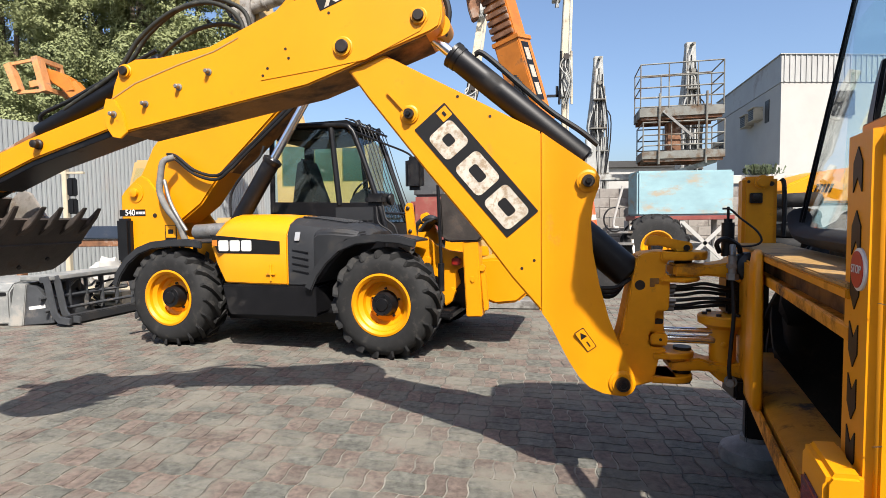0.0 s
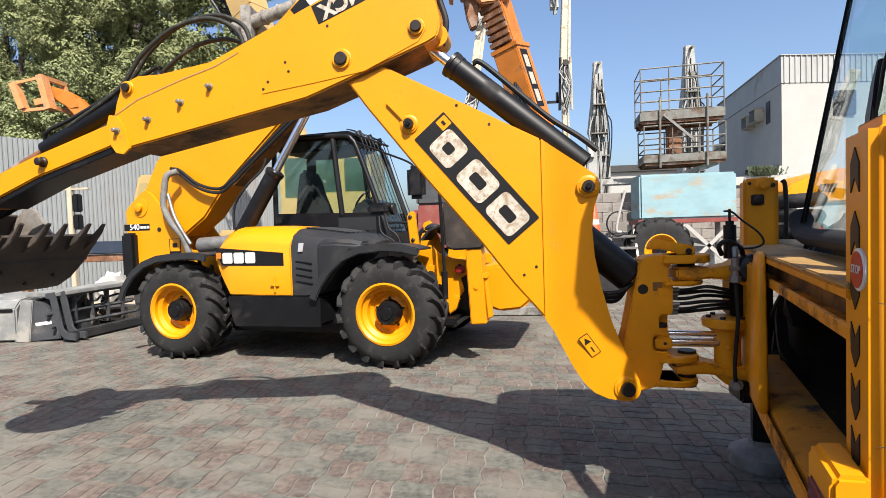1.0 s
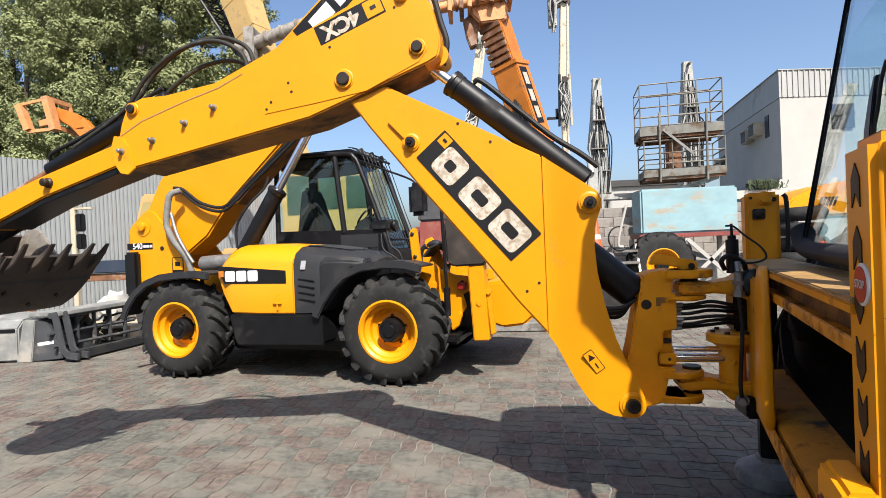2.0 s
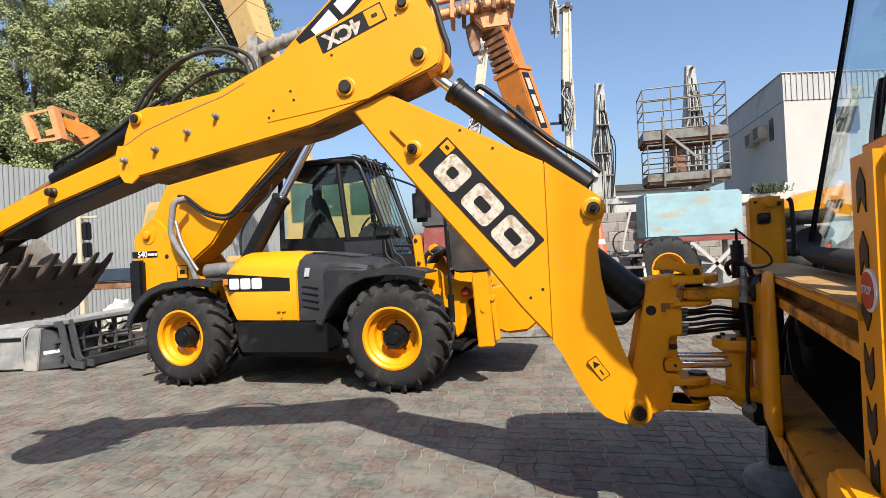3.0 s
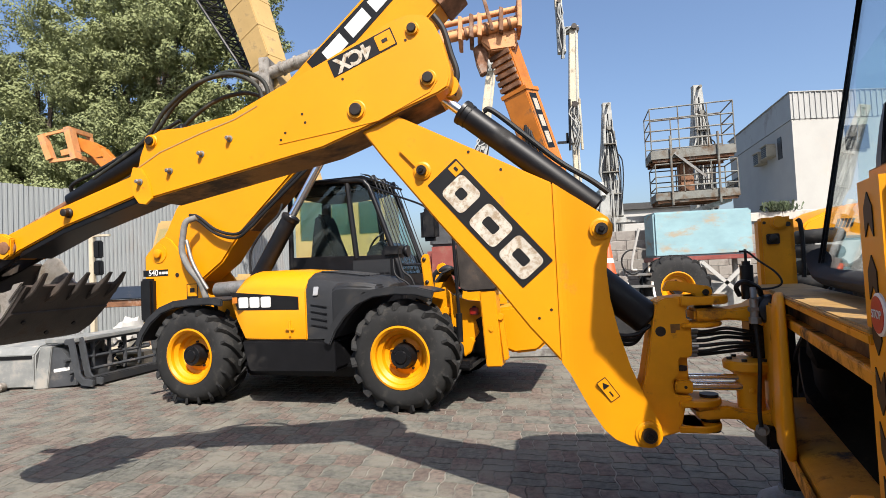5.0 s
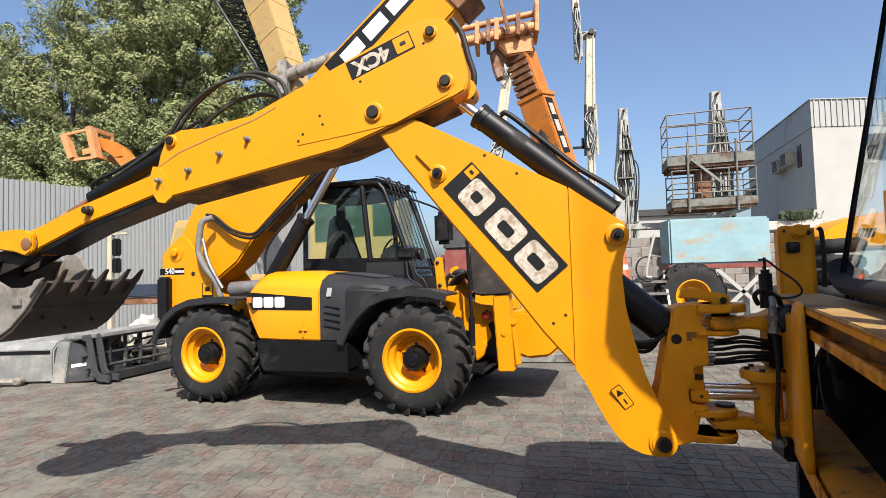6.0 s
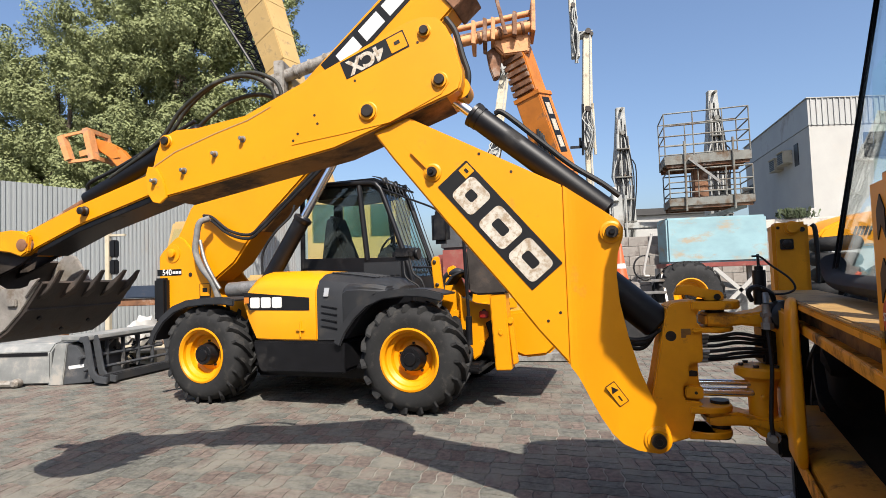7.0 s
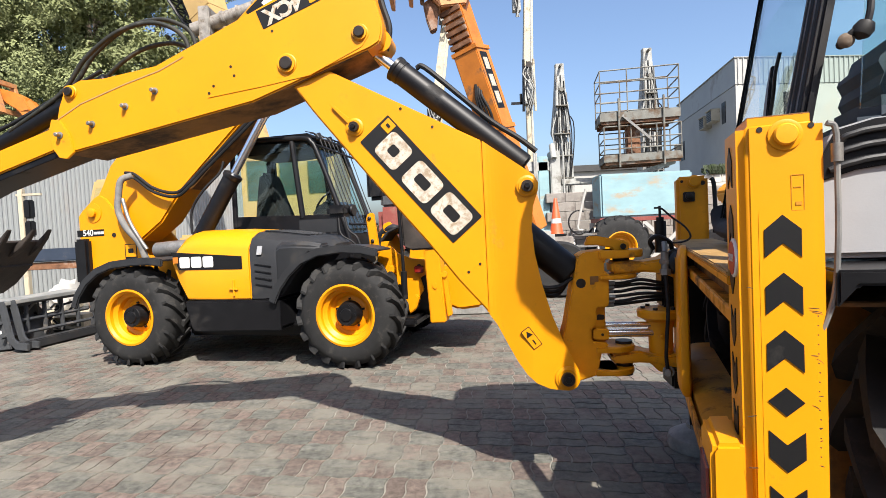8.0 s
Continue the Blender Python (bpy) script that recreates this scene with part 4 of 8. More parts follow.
        hose(bm, [(-3.25, off, 2.19 + lift * 0.3), (-2.894, off, 2.41 + lift), (-2.722, off, 2.60 + lift), (-2.513, off, 2.735 + lift), (-2.309, off, 2.775 + lift), (-2.17, off, 2.74 + lift), (-2.08, off, 2.66 + lift), (-2.05, off, 2.5)], 0.0125, 10, 14, 0.12)
        part("hose", bm, RIBBED, dipper, "dusty ribbed hydraulic hose")

    # dipper cylinder
    a, b = Vector((-0.165, 0.15, 1.79)), Vector((-0.868, 0.15, 2.385))
    bm = grid()
    rod(bm, a, b, 0.066, 24, chamfer=0.012)
    cyl = part("dipper_cylinder", bm, BLACK_GLOSS, root, "glossy black dipper cylinder", arm)
    d = (b - a).normalized()
    bm = grid()
    rod(bm, b - d * 0.05, b + d * 0.22, 0.03, 18)
    part("cylinder_rod", bm, CHROME, cyl, "bright chrome cylinder rod")
    bm = grid()
    lathe(bm, b - d * 0.05, d, [(0.07, 0), (0.07, 0.03), (0.074, 0.035), (0.074, 0.055), (0.05, 0.062)], 24)
    part("gland", bm, BLACK, cyl)
    up = Vector((-d.z, 0, d.x)) * -1 if d.x * -1 < 0 else Vector((d.z, 0, -d.x))
    up = Vector((0.645, -0.2, 0.76))
    bm = grid()
    hose(bm, [b - d * 0.10 + up * 0.07, b - d * 0.14 + up * 0.10, b - d * 0.4 + up * 0.092, b - d * 0.62 + up * 0.085, a + d * 0.12 + up * 0.10, a + up * 0.10], 0.015)
    box(bm, -0.84, -0.80, 0.09, 0.15, 2.36, 2.42, 0.006)
    part("hose", bm, HOSE, cyl)
    for k, off in enumerate((0.12, 0.18, 0.24)):
        bm = grid()
        hose(bm, [(-0.46, off, 1.92), (-0.36, off, 1.955 + 0.012 * k), (-0.25, off, 1.87 + 0.015 * k), (-0.17, off, 1.76 + 0.015 * k), (-0.12, off + 0.02, 1.62)], 0.010)
        part("hose", bm, HOSE, boom)
    bm = grid()
    hose(bm, [(-1.004, 0.12, 2.95), (-0.95, 0.12, 2.86), (-0.915, 0.12, 2.72), (-0.885, 0.12, 2.60), (-0.91, 0.12, 2.48)], 0.017)
    part("hose", bm, HOSE, dipper)
    bm = grid()
    lathe(bm, (-0.935, 0.1, 2.53), (0, 1, 0), [(0.06, 0), (0.06, 0.14)], 20)
    part("rod_eye", bm, YELLOW, dipper)

    # boom cylinder, behind the boom
    bm = grid()
    rod(bm, (-0.55, 0.15, 1.72), (0.06, 0.15, 1.185), 0.088, 22, chamfer=0.012)
    part("boom_cylinder", bm, BLACK_GLOSS, root, "glossy black boom cylinder", arm)
    for k in range(3):
        bm = grid()
        hose(bm, [(-0.25, 0.06 + 0.05 * k, 1.22), (-0.13, 0.05 + 0.05 * k, 1.13 - 0.02 * k), (-0.02, 0.06 + 0.05 * k, 1.12 - 0.03 * k), (0.06, 0.1 + 0.03 * k, 1.16)], 0.011)
        part("hose", bm, HOSE, boom)

    # kingpost: a thick inner plate, with a raised notched cheek on its near side
    bm = grid()
    prism(bm, [(0.089, 1.278), (0.125, 1.30), (0.24, 1.31), (0.24, 1.255), (0.232, 1.24), (0.232, 0.80), (0.205, 0.78), (0.17, 0.63), (0.07, 0.598), (-0.03, 0.62), (-0.045, 0.70), (0.015, 0.90)], 0.10, 0.245, 0.008)
    kp = part("kingpost", bm, YELLOW_WORN, root, "yellow swing post with dark hole and pins", arm)
    bm = grid()
    prism(bm, [(0.089, 1.278), (0.125, 1.30), (0.24, 1.308), (0.243, 1.25), (0.228, 1.244), (0.228, 1.19), (0.25, 1.184), (0.247, 1.012), (0.238, 1.0), (0.188, 0.996), (0.18, 0.985), (0.178, 0.905), (0.16, 0.895), (0.147, 0.88),
               (0.147, 0.828), (0.16, 0.812), (0.235, 0.806), (0.235, 0.786), (0.205, 0.775), (0.17, 0.63), (0.07, 0.598), (-0.03, 0.62), (-0.045, 0.70), (0.015, 0.90)], 0.055, 0.1, 0.007)
    part("cheek_plate", bm, YELLOW_WORN, kp)
    # Pocket, hole and notch: dark flat pieces that paint the shade of recesses.
    bm = grid()
    prism(bm, [(0.183, 0.926), (0.222, 0.926), (0.228, 0.934), (0.226, 0.952), (0.196, 0.956), (0.183, 0.948)], 0.094, 0.102, 0.002)
    part("pocket", bm, PIN, kp, "dark flat patch painted as a pocket in the post")
    bm = grid()
    lathe(bm, (0.102, 0.056, 1.134), (0, -1, 0), [(0.026, 0), (0.026, 0.002)], 16)
    part("hole", bm, PIN, kp)
    bm = grid()
    prism(bm, [(0.15, 1.17), (0.195, 1.17), (0.195, 1.14), (0.175, 1.14), (0.172, 1.125), (0.15, 1.125)], 0.052, 0.057, 0.001)
    part("notch", bm, BROWN, kp)
    bm = grid()
    prism(bm, [(0.158, 0.83), (0.17, 0.82), (0.242, 0.818), (0.244, 0.878), (0.17, 0.882), (0.158, 0.872)], 0.066, 0.2, 0.006)
    rb = part("ram_boss", bm, YELLOW_WORN, kp)
    bm = grid()
    lathe(bm, (0.208, 0.067, 0.85), (0, -1, 0), [(0.008, 0), (0.008, 0.003)], 10)
    part("pin", bm, PIN, rb)
    for x0, x1, z0, z1, y0 in ((0.20, 0.435, 1.262, 1.305, 0.03), (0.20, 0.40, 1.15, 1.172, 0.03), (0.17, 0.375, 0.752, 0.785, 0.04), (0.16, 0.37, 0.628, 0.662, 0.04)):
        bm = grid()
        box(bm, x0, x1 - 0.08, y0, 0.25, z0, z1, 0.006)
        lathe(bm, (x1 - 0.10, 0.15, z0), (0, 0, 1), [(0.11, 0), (0.115, 0.006), (0.115, z1 - z0 - 0.006), (0.11, z1 - z0)], 24)
        part("lug_plate", bm, YELLOW_WORN, kp)
    for z0, z1 in ((1.14, 1.325), (0.61, 0.80)):
        bm = grid()
        rod(bm, (0.335, 0.15, z0), (0.335, 0.15, z1), 0.045, 18)
        part("swing_pin", bm, PIN, kp, "dark swing pivot pin")
    bm = grid()
    prism(bm, [(0.132, 1.335), (0.155, 1.385), (0.20, 1.385), (0.31, 1.36), (0.36, 1.352), (0.375, 1.32), (0.35, 1.29), (0.30, 1.285), (0.28, 1.315), (0.2, 1.335)], 0.10, 0.14, 0.006)
    lv = part("lock_lever", bm, YELLOW_WORN, kp, "yellow boom lock lever")
    bm = grid()
    lathe(bm, (0.338, 0.1, 1.322), (0, -1, 0), [(0.016, 0), (0.016, 0.008)], 12)
    part("pin", bm, PIN, lv)

    # carriage on the frame
    bm = grid()
    secs = []
    for x, z0, z1, y0, y1 in ((0.27, 1.178, 1.24, 0.07, 0.23), (0.36, 1.175, 1.245, 0.06, 0.24), (0.44, 1.18, 1.235, 0.08, 0.22), (0.54, 1.17, 1.25, 0.06, 0.24), (0.64, 1.12, 1.30, 0.04, 0.26)):
        secs.append([(x, y0, z0), (x, y1, z0), (x, y1, z1), (x, y0, z1)])
    loft(bm, secs, bevel=0.012)
    car = part("swing_carriage", bm, YELLOW_WORN, root, "yellow swing carriage on the rear frame", arm)
    bm = grid()
    lathe(bm, (0.53, 0.14, 0.68), (0, 0, 1), [(0.058, 0), (0.062, 0.02), (0.064, 0.19), (0.075, 0.225), (0.105, 0.245), (0.118, 0.25), (0.12, 0.285), (0.112, 0.294), (0.03, 0.296)], 28)
    part("ram_trunnion", bm, YELLOW_WORN, car)
    bm = grid()
    prism(bm, [(0.57, 0.925), (0.66, 0.96), (0.67, 0.66), (0.595, 0.66), (0.615, 0.72), (0.622, 0.79), (0.612, 0.85), (0.585, 0.89)], 0.09, 0.17, 0.012)
    part("web_bracket", bm, YELLOW_WORN, car, "curved yellow bracket beside the pivot")
    for q, z in ((0.515, 0.83), (0.545, 0.76)):
        bm = grid()
        lathe(bm, (q, 0.078, z), (0, -1, 0), [(0.014, 0), (0.014, 0.008), (0.008, 0.012)], 10)
        part("bolt", bm, YELLOW_WORN, car)
    for k in range(6):
        bm = grid()
        a = k * math.pi / 3
        lathe(bm, (0.53 + 0.09 * math.cos(a), 0.14 + 0.09 * math.sin(a), 0.975), (0, 0, 1), [(0.013, 0), (0.013, 0.012)], 6)
        part("bolt", bm, PIN, car)
    bm = grid()
    secs = []
    for x, z0, z1, y0, y1 in ((0.255, 0.69, 0.735, 0.08, 0.22), (0.30, 0.688, 0.748, 0.06, 0.24), (0.40, 0.69, 0.755, 0.07, 0.23), (0.47, 0.685, 0.735, 0.07, 0.23), (0.56, 0.66, 0.73, 0.06, 0.24), (0.64, 0.64, 0.76, 0.04, 0.26)):
        secs.append([(x, y0, z0), (x, y1, z0), (x, y1, z1), (x, y0, z1)])
    loft(bm, secs, bevel=0.012)
    prism(bm, [(0.44, 0.70), (0.50, 0.64), (0.60, 0.60), (0.63, 0.66), (0.63, 0.72)], 0.08, 0.2, 0.01)
    part("lower_arm", bm, YELLOW_WORN, car)
    bm = grid()
    secs = []
    for z, a0, a1, y1 in ((1.335, 1.27, 1.34, 0.116), (1.318, 1.23, 1.36, 0.128), (1.28, 1.205, 1.37, 0.134), (1.1, 1.18, 1.375, 0.14), (0.95, 1.16, 1.375, 0.145), (0.80, 1.15, 1.37, 0.149), (0.70, 1.155, 1.355, 0.147), (0.665, 1.18, 1.33, 0.133), (0.65, 1.22, 1.30, 0.118)):
        am, ar, n = (a0 + a1) / 2, (a1 - a0) / 2, 16
        ym, yr = (0.094 + y1) / 2, (y1 - 0.094) / 2
        secs.append([(am + ar * math.copysign(abs(math.cos(q)) ** 0.55, math.cos(q)), ym + yr * math.copysign(abs(math.sin(q)) ** 0.55, math.sin(q)), z) for q in [2 * math.pi * k / n for k in range(n)]])
    loft(bm, secs, bevel=0.003)
    part("yoke", bm, YELLOW, root, "smooth yellow clamp bar over the frame rails")
    bm = grid()
    box(bm, 1.38, 1.90, 0.1, 0.125, 0.68, 1.27, 0.01)
    part("carriage_plate", bm, YELLOW_WORN, root)
    bm = grid()
    lathe(bm, (0.60, 0.06, 1.232), (0.1, -1, 0.05), [(0.07, 0), (0.072, 0.05), (0.07, 0.075), (0.055, 0.09), (0.03, 0.095)], 24)
    part("swing_motor", bm, BLACK, car, "black swing motor")
    bm = grid()
    rod(bm, (0.525, 0.0, 1.20), (0.525, 0.0, 1.29), 0.02, 10)
    rod(bm, (0.525, 0.0, 1.17), (0.525, 0.0, 1.20), 0.028, 6)
    rod(bm, (0.525, 0.0, 1.29), (0.53, 0.02, 1.34), 0.014, 8)
    box(bm, 0.50, 0.55, -0.02, 0.02, 1.225, 1.25, 0.004)
    part("hose_joint", bm, STEEL, car, "steel hose fitting")
    bm = grid()
    rod(bm, (0.535, 0.1, 1.28), (0.535, 0.1, 1.45), 0.03, 14)
    rod(bm, (0.535, 0.1, 1.45), (0.535, 0.1, 1.47), 0.02, 12)
    rod(bm, (0.535, 0.1, 1.47), (0.535, 0.1, 1.53), 0.007, 8)
    hose(bm, [(0.49, 0.08, 1.30), (0.47, 0.06, 1.345), (0.50, 0.04, 1.37), (0.56, 0.04, 1.34), (0.58, 0.06, 1.30)], 0.012)
    part("valve", bm, BLACK, car, "black upright valve")
    bm = grid()
    hose(bm, [(0.50, 0.08, 1.52), (0.535, 0.07, 1.515), (0.58, 0.06, 1.47), (0.645, 0.04, 1.41), (0.665, 0.03, 1.36), (0.63, 0.04, 1.335), (0.56, 0.06, 1.33)], 0.005)
    part("cable", bm, HOSE, car)
    bm = grid()
    hose(bm, [(0.525, 0.0, 1.17), (0.53, -0.01, 1.0), (0.52, -0.01, 0.85), (0.515, -0.005, 0.74), (0.525, 0.01, 0.66)], 0.010)
    part("hose", bm, HOSE, car)
    for zc, rr in ((0.893, 0.015), (0.848, 0.023)):
        bm = grid()
        rod(bm, (0.235, 0.12, zc), (0.50, 0.12, zc - 0.004), rr, 20)
        part("swing_cylinder_rod", bm, CHROME, car, "chrome swing cylinder rod")
    for k in range(6):
        bm = grid()
        z = 1.125 - 0.025 * k
        y = 0.09 + 0.02 * (k % 3)
        hose(bm, [(0.22, y, z), (0.32, y - 0.01, z + 0.006 * (k % 2)), (0.42, y, z + 0.014), (0.52, y + 0.01, 1.12 - 0.02 * k), (0.63, 0.14, 1.10 - 0.02 * k)], 0.009)
        hs = part("hose", bm, HOSE, kp, "black hydraulic hose")
        bm = grid()
        rod(bm, (0.235, y, z), (0.285, y - 0.008, z + 0.002), 0.0115, 8)
        part("hose_end", bm, STEEL, hs)
    bm = grid()
    box(bm, 0.54, 0.62, 0.12, 0.24, 0.98, 1.17, 0.01)
    part("valve_block", bm, BLACK, car)
    bm = grid()
    box(bm, 0.55, 0.63, 0.02, 0.2, 0.56, 0.665, 0.012)
    part("bracket", bm, BLACK, car)
    bm = grid()
    bolt(bm, (0.535, 0.03, 0.655), (-0.4, -1, 0), 0.02, 0.045)
    part("bolt", bm, STEEL, car)

    # bucket
    W0, W1 = -0.2, 0.5
    prof = [(-3.476, 1.523), (-3.54, 1.42), (-3.62, 1.30), (-3.73, 1.175), (-3.83, 1.105), (-3.93, 1.085), (-4.05, 1.115), (-4.15, 1.20), (-4.21, 1.33), (-4.21, 1.48), (-4.17, 1.62), (-4.12, 1.70)]
    prof = [(x, 1.523 - (1.523 - z) * 0.82) for x, z in prof]
    # Shell takes the dark steel for its shaded floor; sunlit side plates stay pale.
    bm = grid()
    strip(bm, prof, 0.02, W0, W1)
    bucket = part("bucket", bm, BUCKET_DARK, root, "scuffed grey steel digging bucket with teeth", arm)
    rim = [(-3.50, 1.515), (-3.62, 1.485), (-3.74, 1.485), (-3.85, 1.54), (-3.92, 1.64), (-3.97, 1.71), (-4.05, 1.73)]
    for y0 in (W0 - 0.012, W1 - 0.012):
        bm = grid()
        prism(bm, prof + list(reversed(rim)), y0, y0 + 0.024, 0.004)
        part("side_plate", bm, BUCKET, bucket, "scuffed pale steel side plate")
    bm = grid()
    prism(bm, [(-3.455, 1.545), (-3.50, 1.50), (-3.56, 1.43), (-3.575, 1.44), (-3.53, 1.53)], W0 - 0.026, W0 - 0.012, 0.004)
    part("side_cutter", bm, BUCKET, bucket)
    bm = grid()
    box(bm, -3.70, -3.63, W0 - 0.03, W0 - 0.012, 1.375, 1.425, 0.006)
    part("bracket", bm, BUCKET, bucket)
    for k in range(5):
        y = W0 + 0.05 + (W1 - W0 - 0.1) * k / 4
        bm = grid()
        secs = []
        for f, w, h in ((0.0, 0.026, 0.03), (0.35, 0.028, 0.026), (0.5, 0.018, 0.02), (0.75, 0.02, 0.013), (1.0, 0.016, 0.004)):
            c = Vector((-3.55, y, 1.435)) + Vector((0.175 + 0.03 * (k % 2), 0, 0.10 + 0.055 * f * f)) * f
            nn = Vector((-0.64, 0, 0.77))
            secs.append([c + Vector((0, -w, 0)) + nn * h, c + Vector((0, w, 0)) + nn * h, c + Vector((0, w, 0)) - nn * h, c + Vector((0, -w, 0)) - nn * h])
        loft(bm, secs, bevel=0.005)
        part("tooth", bm, BUCKET_DARK, bucket, "worn steel bucket tooth")
    bm = grid()
    d = Vector((-3.62 + 3.54, 0, 1.30 - 1.42)).normalized()
    nn = Vector((-d.z, 0, d.x))
    nn = nn if nn.x > 0 else -nn
    c0 = Vector((-3.585, 0, 1.352))
    loft(bm, [[Vector((c0.x, y, c0.z)) + d * a + nn * b for a, b in ((-0.012, 0.0), (0.012, 0.0), (0.006, 0.008), (-0.006, 0.008))] for y in (W0, W1)])
    part("weld_line", bm, BUCKET_DARK, bucket)
    for y, f in ((-0.08, 0.2), (0.12, 0.3), (0.3, 0.25), (0.34, 0.12)):
        bm = grid()
        lathe(bm, Vector((-3.60, y, 1.335)) + d * (f - 0.15), nn, [(0.014, -0.005), (0.014, 0.005)], 10)
        part("rivet", bm, BLACK, bucket)
    for y in (0.06, 0.22):
        bm = grid()
        prism(bm, [(-3.80, 1.82), (-3.90, 1.83), (-4.0, 1.76), (-4.22, 1.72), (-4.3, 1.6), (-4.28, 1.4), (-4.2, 1.55), (-4.0, 1.62), (-3.83, 1.70)], y, y + 0.03, 0.006)
        part("hinge_plate", bm, BUCKET_DARK, bucket)
    bm = grid()
    prism(bm, [(-3.80, 1.83), (-3.86, 1.86), (-3.95, 1.87), (-4.4, 1.83), (-4.45, 1.76), (-4.38, 1.71), (-4.1, 1.74), (-3.95, 1.72), (-3.86, 1.69), (-3.81, 1.72)], -0.01, 0.025, 0.008)
    part("tipping_link", bm, YELLOW_WORN, root, "yellow tipping link", arm)
    return root


build_backhoe()


# ---- telehandler ----
def build_telehandler():
    root = thing("telehandler", TM, "yellow and black telescopic handler with its boom raised", "telehandler")
    # wheels: name, x, outer face y, out
    for name, x, y, out in (("front_wheel", 0, 0.0, -1), ("rear_wheel", -2.75, 0.0, -1), ("front_wheel", 0, 2.44, 1), ("rear_wheel", -2.75, 2.44, 1)):
        holder = new(name, None)
        holder.parent = root
        holder.matrix_local = Matrix.Translation((x, y, 0.588))
        wheel(holder, (0, 0, 0), 0.605, 0.42, 0.32, 19, "black lugged tyre with dusty tread", YELLOW, out)
    # engine pod
    bm = grid()
    secs = []
    for x, zt, zb in ((-2.17, 1.45, 1.2), (-2.10, 1.53, 1.0), (-1.95, 1.575, 0.785), (-1.55, 1.575, 0.775), (-1.14, 1.545, 0.775), (-1.12, 1.54, 0.775)):
        k = 0.03 if x > -2.1 else 0.08
        secs.append([(x, k, zb), (x, k, zt - 0.22), (x, k + 0.05, zt - 0.15), (x, k + 0.2, zt - 0.03), (x, k + 0.36, zt), (x, 0.85, zt), (x, 0.85, zb)])
    loft(bm, secs, bevel=0.015)
    pod = part("engine_cover", bm, BRIGHT, root, "bright yellow engine cover with a dark maker's strip")
    bm = grid()
    flat(bm, [(-0.50, 0.105), (0.42, 0.03), (0.42, -0.115), (-0.40, -0.105)], (-1.635, 0.027, 1.235), (1, 0, 0), (0, 0, 1), 0.002)
    strp = part("maker_strip", bm, DECAL_DARK, pod, "charcoal strip with white marks")
    logo_marks(strp, (-1.80, 0.0255, 1.215), (1, 0, 0), (0, 0, 1), 0.125, 0.46, DECAL_WHITE, label="white block mark")
    bm = grid()
    flat(bm, rounded(0.07, 0.07, 0.005, 2), (-2.075, 0.0255, 1.245), (1, 0, 0), (0, 0, 1), 0.003)
    part("badge", bm, ORANGE, strp)
    bm = grid()
    rod(bm, (-1.335, 0.02, 0.82), (-1.335, 0.02, 1.0), 0.011, 8)
    box(bm, -1.39, -1.28, 0.008, 0.03, 0.885, 0.905, 0.004)
    part("latch", bm, YELLOW_WORN, pod, "yellow cover latch")
    # dark rear half of the pod
    bm = grid()
    secs = []
    for x, zt, zb, k in ((-1.115, 1.535, 0.78, 0.028), (-0.95, 1.52, 0.78, 0.03), (-0.76, 1.495, 0.80, 0.04), (-0.56, 1.47, 1.05, 0.05), (-0.36, 1.44, 1.25, 0.08), (-0.22, 1.36, 1.29, 0.14)):
        secs.append([(x, k, zb), (x, k, max(zb + 0.01, zt - 0.2)), (x, k + 0.06, zt - 0.08), (x, k + 0.2, zt - 0.015), (x, k + 0.36, zt), (x, 0.85, zt), (x, 0.85, zb)])
    loft(bm, secs, bevel=0.02)
    vent = part("vent_cover", bm, PLASTIC, root, "dark grey moulded vent cover")
    for k in range(4):
        bm = grid()
        prism(bm, [(-1.06, 1.16 - 0.075 * k), (-0.86, 1.13 - 0.075 * k), (-0.86, 1.145 - 0.075 * k), (-1.06, 1.175 - 0.075 * k)], 0.02, 0.034, 0.003)
        part("louvre", bm, BLACK, vent)
    for k in range(5):
        bm = grid()
        y = 0.30 + 0.1 * k
        hose(bm, [(-1.06, y, 1.535), (-0.9, y, 1.523), (-0.7, y, 1.497), (-0.5, y, 1.468)], 0.012, 6)
        part("top_rib", bm, PLASTIC, vent)
    bm = grid()
    loft(bm, [[(x, y, z0), (x, y, z1 - 0.05), (x, y + 0.05, z1), (x, 0.6, z1 + 0.005), (x, 0.6, z0)] for x, y, z0, z1 in ((-0.80, 0.03, 0.95, 1.36), (-0.72, -0.01, 1.0, 1.40), (-0.55, -0.018, 1.15, 1.405), (-0.38, 0.0, 1.27, 1.39), (-0.26, 0.05, 1.31, 1.36))], bevel=0.02)
    part("arch_bulge", bm, PLASTIC, vent, "rounded bulge over the wheel arch")
    bm = grid()
    flat(bm, rounded(0.06, 0.1, 0.005, 2), (-0.99, 0.03, 1.32), (1, 0, 0), (0, 0.3, 1), 0.003)
    part("sticker", bm, GREY_PANEL, vent, "small pale sticker")
    bm = grid()
    prism(bm, [(-2.0, 0.77), (-0.775, 0.772), (-0.765, 0.45), (-0.80, 0.415), (-1.88, 0.405), (-1.92, 0.44)], 0.02, 0.8, 0.02)
    part("side_skirt", bm, BLACK, root, "black lower side tank")
    bm = grid()
    box(bm, -0.80, -0.76, 0.0, 0.03, 0.43, 0.76, 0.006)
    part("skirt_edge", bm, BLACK, root)
    # fenders
    for cx in (0.0, -2.75):
        for y0 in (-0.02, 2.0):
            bm = grid()
            c = (cx, 0.588)
